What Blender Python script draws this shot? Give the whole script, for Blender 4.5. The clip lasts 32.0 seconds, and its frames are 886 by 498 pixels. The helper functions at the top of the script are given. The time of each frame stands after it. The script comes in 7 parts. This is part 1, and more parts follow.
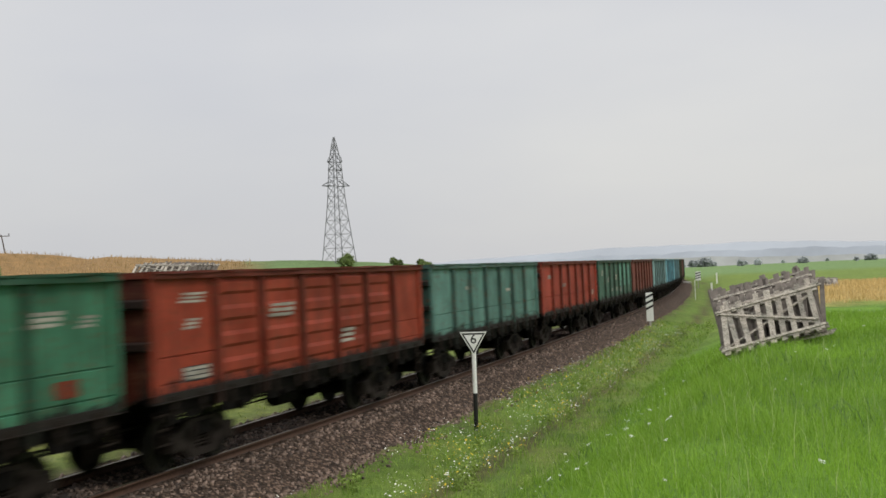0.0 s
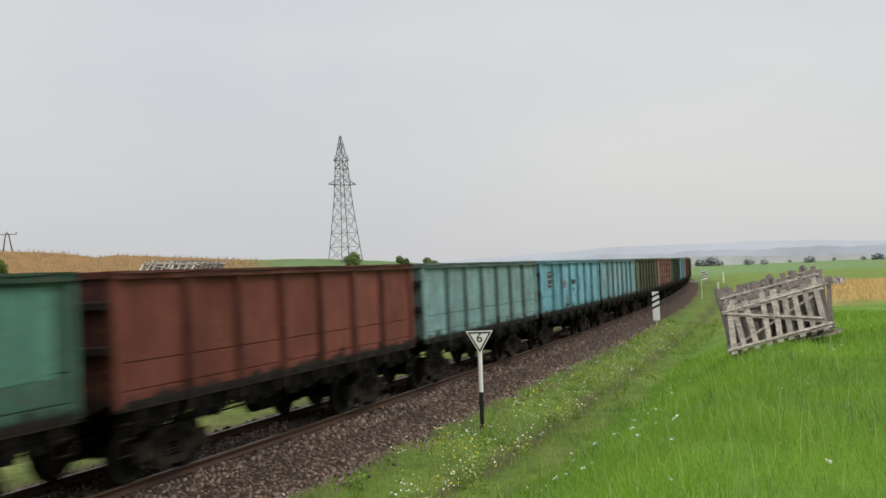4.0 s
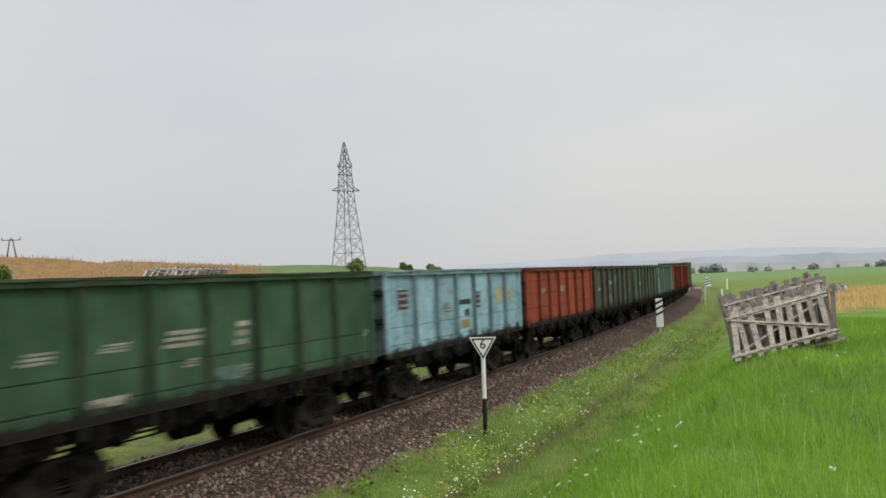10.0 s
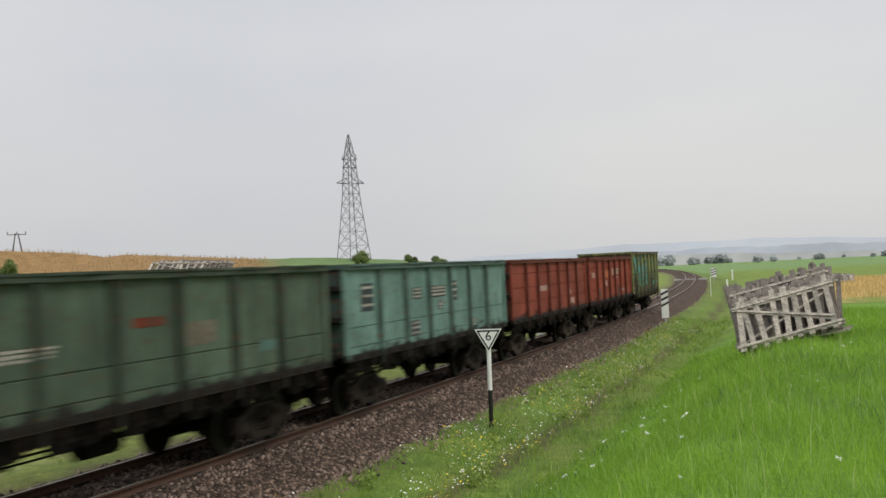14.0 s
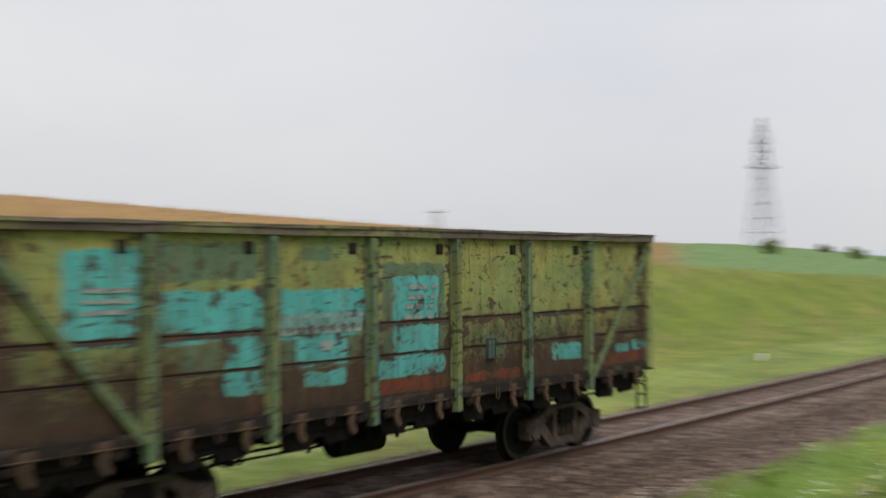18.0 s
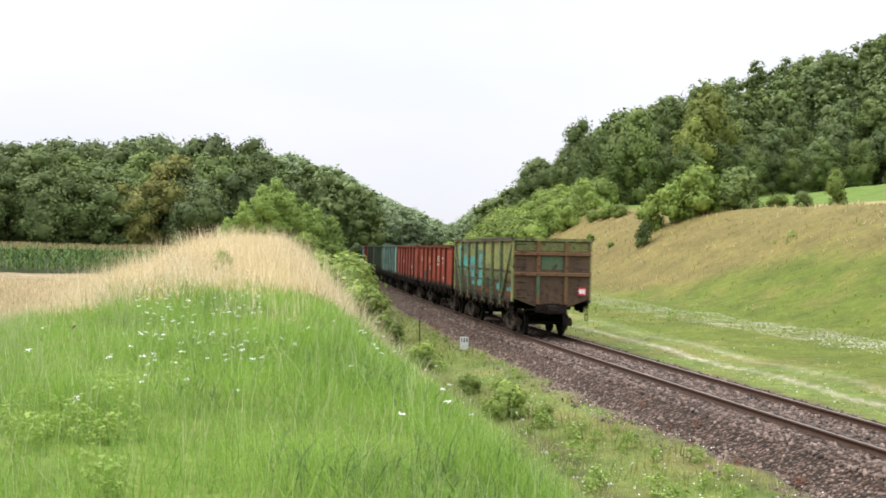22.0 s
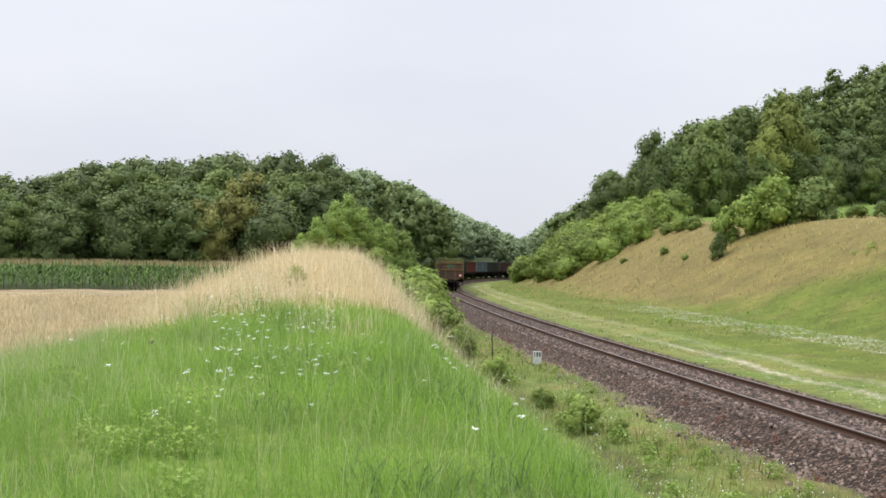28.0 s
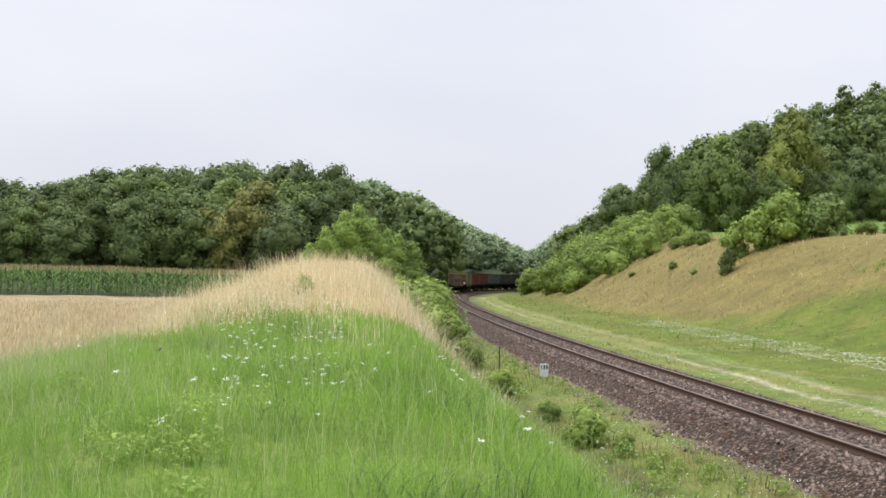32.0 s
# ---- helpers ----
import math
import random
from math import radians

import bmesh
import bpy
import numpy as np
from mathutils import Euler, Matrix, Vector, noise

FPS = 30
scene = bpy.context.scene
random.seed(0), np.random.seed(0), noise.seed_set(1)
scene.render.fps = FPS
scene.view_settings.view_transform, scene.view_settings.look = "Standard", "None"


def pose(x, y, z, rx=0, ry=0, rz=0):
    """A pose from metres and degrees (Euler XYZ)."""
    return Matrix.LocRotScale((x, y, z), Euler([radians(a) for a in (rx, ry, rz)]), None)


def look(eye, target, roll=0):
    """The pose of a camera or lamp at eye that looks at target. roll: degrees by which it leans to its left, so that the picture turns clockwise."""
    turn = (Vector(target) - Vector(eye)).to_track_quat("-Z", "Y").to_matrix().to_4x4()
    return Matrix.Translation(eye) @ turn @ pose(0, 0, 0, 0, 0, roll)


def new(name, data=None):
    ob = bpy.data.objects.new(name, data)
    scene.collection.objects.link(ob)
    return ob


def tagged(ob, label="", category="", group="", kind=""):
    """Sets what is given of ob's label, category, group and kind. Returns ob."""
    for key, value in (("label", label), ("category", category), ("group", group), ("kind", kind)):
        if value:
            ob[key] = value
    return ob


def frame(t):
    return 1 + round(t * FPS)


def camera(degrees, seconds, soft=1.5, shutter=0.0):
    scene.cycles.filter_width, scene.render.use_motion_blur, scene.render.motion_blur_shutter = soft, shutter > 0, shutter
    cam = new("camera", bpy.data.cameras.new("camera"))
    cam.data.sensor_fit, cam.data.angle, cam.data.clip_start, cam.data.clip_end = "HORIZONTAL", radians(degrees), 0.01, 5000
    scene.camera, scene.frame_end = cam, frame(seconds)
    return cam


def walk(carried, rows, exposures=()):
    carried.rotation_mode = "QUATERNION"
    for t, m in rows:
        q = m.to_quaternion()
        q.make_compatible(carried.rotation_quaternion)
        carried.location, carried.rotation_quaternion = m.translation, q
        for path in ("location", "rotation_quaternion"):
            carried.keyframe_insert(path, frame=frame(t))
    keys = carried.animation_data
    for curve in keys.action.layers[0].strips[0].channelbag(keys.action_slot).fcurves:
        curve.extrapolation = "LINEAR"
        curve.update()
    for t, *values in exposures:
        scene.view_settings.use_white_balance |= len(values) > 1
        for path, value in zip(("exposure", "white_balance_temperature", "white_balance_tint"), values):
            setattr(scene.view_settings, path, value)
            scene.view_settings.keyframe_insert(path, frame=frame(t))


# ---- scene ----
# The camera pans on the spot: seconds, heading (clockwise from +y), pitch, lean.
EYE = Vector((0.0, 0.0, 3.267))
HEADINGS = (
    (0, 70.19, 1.18, -2.70),
    (0.5, 70.18, 1.14, -2.69),
    (1, 70.10, 1.13, -2.49),
    (1.5, 69.93, 1.07, -2.32),
    (2, 69.86, 1.08, -2.45),
    (2.5, 69.81, 1.14, -2.44),
    (3, 69.83, 1.13, -2.61),
    (3.5, 69.88, 1.12, -2.59),
    (5.5, 69.79, 1.21, -2.69),
    (6, 69.79, 1.22, -2.57),
    (6.5, 69.77, 1.15, -2.43),
    (7, 69.75, 1.26, -2.65),
    (7.5, 69.80, 1.29, -2.70),
    (8, 69.79, 1.34, -2.70),
    (8.5, 69.84, 1.35, -2.60),
    (9, 69.90, 1.43, -2.61),
    (9.5, 69.85, 1.45, -2.65),
    (10, 69.71, 1.46, -2.52),
    (10.5, 69.56, 1.34, -2.46),
    (11, 69.47, 1.41, -2.51),
    (11.5, 69.48, 1.36, -2.60),
    (12, 69.54, 1.29, -2.68),
    (12.5, 69.55, 1.14, -2.58),
    (13, 69.57, 1.10, -2.67),
    (13.5, 69.50, 1.07, -2.81),
    (14, 69.44, 1.07, -2.83),
    (14.5, 69.24, 1.00, -2.68),
    (16.5, 65.82, 0.99, -2.58),
    (17, 62.58, 0.94, -2.42),
    (17.5, 58.27, 1.03, -1.48),
    (18, 49.10, 0.82, -0.48),
    (18.5, 25.59, 0.86, -0.21),
    (19, -11.53, 0.77, -0.69),
    (19.5, -45.97, 0.72, -0.03),
    (20, -67.67, -0.06, 0.80),
    (20.5, -73.97, -0.48, 1.00),
    (21, -75.62, -0.37, 1.05),
    (21.5, -76.94, -0.09, 1.27),
    (22, -78.03, 0.03, 1.27),
    (22.5, -78.65, -0.03, 1.04),
    (23, -79.20, 0.05, 0.81),
    (23.5, -79.74, 0.05, 0.97),
    (24, -80.24, 0.03, 1.03),
    (24.5, -80.48, 0.29, 0.84),
    (25, -80.66, 0.33, 0.89),
    (25.5, -80.65, 0.47, 0.76),
    (27.5, -81.48, 0.72, 0.87),
    (28, -81.69, 0.69, 0.85),
    (28.5, -81.85, 0.69, 0.88),
    (29, -82.11, 0.83, 1.00),
    (29.5, -82.36, 0.99, 1.24),
    (30, -82.41, 0.93, 1.41),
    (30.5, -82.47, 0.87, 1.50),
    (31, -82.41, 1.23, 1.50),
    (31.5, -82.25, 1.36, 1.55),
    (32, -82.13, 1.25, 1.63),
)
FOV = 42.83
TRACK_D = 12.145
BEND_AT = (-400, -320, -250, -200, -150, -100, -50, 0, 50, 100, 150, 200, 250, 320, 400)
BEND = (0.00259, 0.00299, 0.00330, 0.00295, 0.00103, 0.00056, 0.00089, 0.00117, 0.00072, 0.00097, 0.00044, 0.00054, 0.00047, 0.00064, 0.00106)
TAIL_S, SPEED, GAIN = -3.134, 14.8985, -0.0401


def aim(heading, pitch, lean):
    a, b = radians(heading), radians(pitch)
    return look(EYE, EYE + Vector((math.sin(a) * math.cos(b), math.cos(a) * math.cos(b), math.sin(b))), lean)


cam = camera(FOV, 32.0, soft=1.6, shutter=0.75)
walk(cam, [(t, aim(a, b, c)) for t, a, b, c in HEADINGS],
     exposures=((0.0, -0.05, 6680, 7), (16.5, -0.05, 6680, 7), (18.2, 0.12, 6600, 8), (19.1, 0.28, 6500, 9), (19.6, 0.6, 6500, 10), (20.1, 1.05, 6500, 10), (20.6, 1.05, 6500, 10), (21.2, 0.95, 6450, 10), (22.2, 0.72, 6400, 10), (23.2, 0.6, 6350, 10), (24.2, 0.48, 6300, 10), (32.0, 0.5, 6300, 10)))

# ---- world and sun: an even summer overcast with a soft sun behind it ----
world = bpy.data.worlds.new("overcast_sky")
scene.world = world
world.use_nodes = True
wn, wl = world.node_tree.nodes, world.node_tree.links
wn.clear()
sky = wn.new("ShaderNodeTexSky")
sky.sky_type, sky.sun_disc = "NISHITA", False
sky.sun_elevation, sky.sun_rotation = radians(52), radians(200)
sky.air_density, sky.dust_density = 1.0, 3.0
clear_sky = wn.new("ShaderNodeVectorMath")
clear_sky.operation = "SCALE"
clear_sky.inputs["Scale"].default_value = 0.07
wl.new(sky.outputs["Color"], clear_sky.inputs[0])
wco = wn.new("ShaderNodeTexCoord")
wmap = wn.new("ShaderNodeMapping")
wmap.inputs["Scale"].default_value = (1.0, 1.0, 3.2)
wl.new(wco.outputs["Generated"], wmap.inputs["Vector"])
wnoise = wn.new("ShaderNodeTexNoise")
wnoise.inputs["Scale"].default_value, wnoise.inputs["Detail"].default_value = 1.7, 4.0
wl.new(wmap.outputs["Vector"], wnoise.inputs["Vector"])
wramp = wn.new("ShaderNodeValToRGB")
wramp.color_ramp.elements[0].position, wramp.color_ramp.elements[1].position = 0.3, 0.72
wramp.color_ramp.elements[0].color = (0.60, 0.608, 0.665, 1)
wramp.color_ramp.elements[1].color = (0.70, 0.697, 0.715, 1)
wl.new(wnoise.outputs["Fac"], wramp.inputs["Fac"])
wmix = wn.new("ShaderNodeMix")
wmix.data_type = "RGBA"
wmix.inputs["Factor"].default_value = 0.9
wl.new(clear_sky.outputs[0], wmix.inputs["A"])
wl.new(wramp.outputs["Color"], wmix.inputs["B"])
# an overcast sky is about three times as bright overhead as at the horizon
wsep = wn.new("ShaderNodeSeparateXYZ")
wl.new(wco.outputs["Generated"], wsep.inputs[0])
wup = wn.new("ShaderNodeMapRange")
wup.inputs["From Min"].default_value = 0.27
wup.inputs["To Min"].default_value, wup.inputs["To Max"].default_value = 1.11, 3.2
wl.new(wsep.outputs["Z"], wup.inputs["Value"])
# the cloud is a little thinner towards +x
wside = wn.new("ShaderNodeMath")
wside.operation = "MULTIPLY_ADD"
wside.inputs[1].default_value, wside.inputs[2].default_value = 0.085, 0.94
wl.new(wsep.outputs["X"], wside.inputs[0])
# and dulls towards the hazy horizon
wlow = wn.new("ShaderNodeMapRange")
wlow.inputs["From Max"].default_value = 0.2
wlow.inputs["To Min"].default_value, wlow.inputs["To Max"].default_value = 0.925, 1.045
wl.new(wsep.outputs["Z"], wlow.inputs["Value"])
wdull = wn.new("ShaderNodeMath")
wdull.operation = "MULTIPLY"
wl.new(wlow.outputs[0], wdull.inputs[0])
wl.new(wside.outputs[0], wdull.inputs[1])
wboth = wn.new("ShaderNodeMath")
wboth.operation = "MULTIPLY"
wl.new(wup.outputs[0], wboth.inputs[0])
wl.new(wdull.outputs[0], wboth.inputs[1])
wlum = wn.new("ShaderNodeVectorMath")
wlum.operation = "SCALE"
wl.new(wmix.outputs["Result"], wlum.inputs[0])
wl.new(wboth.outputs[0], wlum.inputs["Scale"])
wbg = wn.new("ShaderNodeBackground")
wbg.inputs["Strength"].default_value = 1.0
wl.new(wlum.outputs[0], wbg.inputs["Color"])
wout = wn.new("ShaderNodeOutputWorld")
wl.new(wbg.outputs[0], wout.inputs["Surface"])

sun_data = bpy.data.lights.new("sun", "SUN")
sun_data.energy, sun_data.angle, sun_data.color = 1.1, radians(14), (1.0, 0.96, 0.9)
sun = new("sun", sun_data)
sun.matrix_world = look((0, 0, 60), (25, 45, 0))

# ---- the railway's line: arc length s grows to the right, n grows to the far side ----
STEP = 1.0
S_GRID = np.arange(-900.0, 901.0, STEP)
_k = np.interp(S_GRID, BEND_AT, BEND)
_th = np.concatenate([[0.0], np.cumsum((_k[1:] + _k[:-1]) / 2)])
_th -= _th[900]
_c, _s = np.cos(_th), np.sin(_th)
_px = np.concatenate([[0.0], np.cumsum((_c[1:] + _c[:-1]) / 2)])
_px -= _px[900]
_py = np.concatenate([[0.0], np.cumsum((_s[1:] + _s[:-1]) / 2)])
_py += TRACK_D - _py[900]


def on_line(s, n):
    """World x, y and heading at arc length s and lateral offset n."""
    x, y, a = np.interp(s, S_GRID, _px), np.interp(s, S_GRID, _py), np.interp(s, S_GRID, _th)
    return x - n * np.sin(a), y + n * np.cos(a), a


def to_line(x, y):
    """Arc length and lateral offset of world points."""
    x, y = np.asarray(x, float), np.asarray(y, float)
    s = np.clip(x, -880, 880)
    for _ in range(12):
        lx, ly, a = on_line(s, 0.0)
        ds = (x - lx) * np.cos(a) + (y - ly) * np.sin(a)
        s = np.clip(s + 0.8 * ds, -890, 890)
    lx, ly, a = on_line(s, 0.0)
    return s, -(x - lx) * np.sin(a) + (y - ly) * np.cos(a)


def lerp_at(v, xs, ys):
    return np.interp(v, xs, ys)


def smooth(a, b, v):
    t = np.clip((v - a) / (b - a), 0, 1)
    return t * t * (3 - 2 * t)


def waves(x, y, size, seed=0.0):
    """A cheap smooth field of bumps in -1..1 with the given size in metres."""
    k = 2 * math.pi / size
    return (np.sin(k * (x * 0.83 + y * 0.41) + seed) + np.sin(k * 1.7 * (x * -0.36 + y * 0.71) + 2.1 * seed)
            + np.sin(k * 0.63 * (x * 0.15 - y * 0.97) + 3.3 * seed + 1.0)) / 3


def tongues(x, y):
    """Uneven fingers in which the dry grass of the bank reaches into the green."""
    return 5.0 * waves(x, y, 4.7, 2.2) + 3.0 * waves(x, y, 1.6, 0.9)


def cutting(s):
    """The far side of the cutting: height of its crest, offset of its foot and of its crest."""
    crest = lerp_at(s, (-320, -200, -120, -70, 0, 30, 70, 90, 150, 250), (13, 11.5, 8.0, 7.0, 5.2, 4.3, 2.9, 2.2, 0.8, 0.0))
    foot = lerp_at(s, (-220, -130, -60, 0, 80), (10, 13, 15, 13, 12))
    return crest, foot, foot + lerp_at(s, (-200, -120, -60), (1.7, 2.0, 2.3)) * crest + 1.0


def ground_z(x, y):
    x, y = np.asarray(x, float), np.asarray(y, float)
    s, n = to_line(x, y)
    r = np.hypot(x, y)
    az = np.degrees(np.arctan2(x, y))
    # far side: verge, side of the cutting, then fields that climb to a wooded hill
    crest, foot, top = cutting(s)
    verge = -0.55 + 0.25 * smooth(3.0, 8.0, n) + 0.2 * smooth(8, 13, n)
    u = np.clip((n - foot) / (top - foot), 0, 1)
    slope = verge + (crest - verge) * (0.35 * u + 0.65 * (u * u * (3 - 2 * u)))
    rim = lerp_at(az, (-80, -74, -66, -48, -30, -11, 9, 29, 45, 60, 68, 80, 92),
                  (9, 13.5, 21.0, 24.7, 24.7, 25, 21, 16.9, 12.0, 7.3, 6.5, 3.4, 2.2))
    r0 = np.hypot(*(np.array(on_line(s, top)[:2])))
    v = np.clip((r - r0) / np.maximum(225 - r0, 30), 0, 1)
    v = np.maximum(v, np.clip((r - 100) / 125, 0, 1) * smooth(2, 60, n - top) * smooth(46, 54, az))
    field = crest + np.maximum(rim - crest, -6) * v * (n > top)
    hill = lerp_at(az, (-80, -77, -75, -72, -66, -60, -54, -48, -38, -30, -22, -17, -13, -9),
                   (0, 2, 8, 16, 27, 38, 43, 42, 37, 26, 17, 12, 3, 0))
    field = field + hill * smooth(210, 335, r) * smooth(0, 14, n - top)
    far = np.where(n < top, slope, field)
    beside = 1 - smooth(45, 12, np.abs(n)) * (np.abs(s) < 600)  # the line itself stays level
    far = far - smooth(225, 1200, r) * 14 * (az > -12) * beside
    # near side: ditch, the bank on which one stands, the fields behind it
    bank = lerp_at(s, (-300, -120, -70, -45, -22, 0, 25, 60, 120, 250), (4.6, 3.8, 3.3, 3.1, 2.2, 1.62, 1.15, 0.75, 0.3, -0.2))
    back = lerp_at(s, (-300, -90, -30, 0, 60, 200), (2.5, 1.0, 0.8, 1.5, 0.55, -0.2))
    rise = lerp_at(s, (-60, -30, 0, 40), (10.2, 10.4, 11.0, 11.5))
    near = -0.6 - 0.32 * smooth(2.8, 5.2, -n) + 0.07 * waves(x, y, 2.3, 0.6) * smooth(3.8, 2.6, np.abs(n))
    up = smooth(6.2, rise, -n)
    near = near + (bank - near) * up
    near = near + (back - bank) * smooth(12.6, lerp_at(s, (-15, 5), (18.5, 21.5)), -n)
    left_hill = smooth(150, 420, r) * lerp_at(az, (-140, -100, -92, -86, -82, -78), (12, 14, 20, 17, 8, 1))
    near = near + left_hill * (x < 0) * smooth(8, 45, -n)
    z = np.where(n > 0, far, near)
    lumps = 0.05 * waves(x, y, 3.1) + 0.07 * waves(x, y, 9.0, 2.0)
    z = z + smooth(370, 640, r) * 14 * smooth(-68, -74, az) * (x < 0)  # far ground raised to hide sky under the crowns from the camera
    return z + lumps * smooth(3.2, 5.0, np.abs(n)) - smooth(400, 2500, r) * 12 * (x > 0) * beside


# ---- materials ----
def node_mat(name, rough=0.85, metal=0.0):
    m = bpy.data.materials.new(name)
    m.use_nodes = True
    b = m.node_tree.nodes["Principled BSDF"]
    b.inputs["Roughness"].default_value, b.inputs["Metallic"].default_value = rough, metal
    b.inputs["Specular IOR Level"].default_value = 0.2
    return m, m.node_tree.nodes, m.node_tree.links, b


def noise_ramp(nodes, links, scale, stops, detail=5.0, vec=None, coord="Object", rough=0.6, stretch=None):
    if vec is None:
        co = nodes.new("ShaderNodeTexCoord")
        vec = co.outputs[coord]
    if stretch:
        mp = nodes.new("ShaderNodeMapping")
        mp.inputs["Scale"].default_value = stretch
        links.new(vec, mp.inputs["Vector"])
        vec = mp.outputs["Vector"]
    n = nodes.new("ShaderNodeTexNoise")
    n.inputs["Scale"].default_value, n.inputs["Detail"].default_value, n.inputs["Roughness"].default_value = scale, detail, rough
    links.new(vec, n.inputs["Vector"])
    r = nodes.new("ShaderNodeValToRGB")
    els = r.color_ramp.elements
    while len(els) < len(stops):
        els.new(0.5)
    for e, (p, c) in zip(els, stops):
        e.position, e.color = p, (*c, 1)
    links.new(n.outputs["Fac"], r.inputs["Fac"])
    return r.outputs["Color"], n.outputs["Fac"]


def mix_col(nodes, links, a, b, fac, mode="MIX"):
    m = nodes.new("ShaderNodeMix")
    m.data_type, m.blend_type = "RGBA", mode
    for sock, v in ((m.inputs["A"], a), (m.inputs["B"], b), (m.inputs["Factor"], fac)):
        if isinstance(v, (int, float)):
            sock.default_value = v
        elif isinstance(v, tuple):
            sock.default_value = (*v, 1)
        else:
            links.new(v, sock)
    return m.outputs["Result"]


def bump(nodes, links, bsdf, height, strength=0.4, dist=0.02):
    b = nodes.new("ShaderNodeBump")
    b.inputs["Strength"].default_value, b.inputs["Distance"].default_value = strength, dist
    links.new(height, b.inputs["Height"])
    links.new(b.outputs["Normal"], bsdf.inputs["Normal"])


def plain(name, col, rough=0.8, metal=0.0, vary=0.25, scale=6.0, bumpy=0.2, coord="Object", shine=0.2):
    m, nd, ln, b = node_mat(name, rough, metal)
    lo, hi = tuple(c * (1 - vary) for c in col), tuple(min(1, c * (1 + vary)) for c in col)
    b.inputs["Specular IOR Level"].default_value = shine
    c, f = noise_ramp(nd, ln, scale, ((0.3, lo), (0.7, hi)), coord=coord)
    ln.new(c, b.inputs["Base Color"])
    if bumpy:
        bump(nd, ln, b, f, bumpy, 0.01)
    return m


def leafy(name, dark, light, vary=0.5, trans=0.25, patch=0.5, lumpy=0.0):
    """Foliage: each leaf or blade a little different, in patches of a larger scale."""
    m, nd, ln, b = node_mat(name, 0.6)
    g = nd.new("ShaderNodeNewGeometry")
    r = nd.new("ShaderNodeValToRGB")
    r.color_ramp.elements[0].color, r.color_ramp.elements[1].color = (*dark, 1), (*light, 1)
    ln.new(g.outputs["Random Per Island"], r.inputs["Fac"])
    c2, _ = noise_ramp(nd, ln, patch, ((0.3, (0.62, 0.66, 0.6)), (0.7, (1.25, 1.2, 1.1))), vec=g.outputs["Position"], detail=3)
    col = mix_col(nd, ln, r.outputs["Color"], c2, vary, "MULTIPLY")
    oi = nd.new("ShaderNodeObjectInfo")
    hsv = nd.new("ShaderNodeHueSaturation")
    mr = nd.new("ShaderNodeMapRange")
    mr.inputs["To Min"].default_value, mr.inputs["To Max"].default_value = 0.72, 1.28
    ln.new(oi.outputs["Random"], mr.inputs["Value"])
    ln.new(mr.outputs[0], hsv.inputs["Value"])
    ln.new(col, hsv.inputs["Color"])
    ln.new(hsv.outputs["Color"], b.inputs["Base Color"])
    if lumpy:
        _, lf = noise_ramp(nd, ln, 3.0, ((0.3, (0, 0, 0)), (0.7, (1, 1, 1))), vec=g.outputs["Position"], detail=5)
        bump(nd, ln, b, lf, lumpy, 0.5)
    t = nd.new("ShaderNodeBsdfTranslucent")
    ln.new(hsv.outputs["Color"], t.inputs["Color"])
    ms = nd.new("ShaderNodeMixShader")
    ms.inputs[0].default_value = trans
    ln.new(b.outputs[0], ms.inputs[1])
    ln.new(t.outputs[0], ms.inputs[2])
    ln.new(ms.outputs[0], nd["Material Output"].inputs["Surface"])
    return m


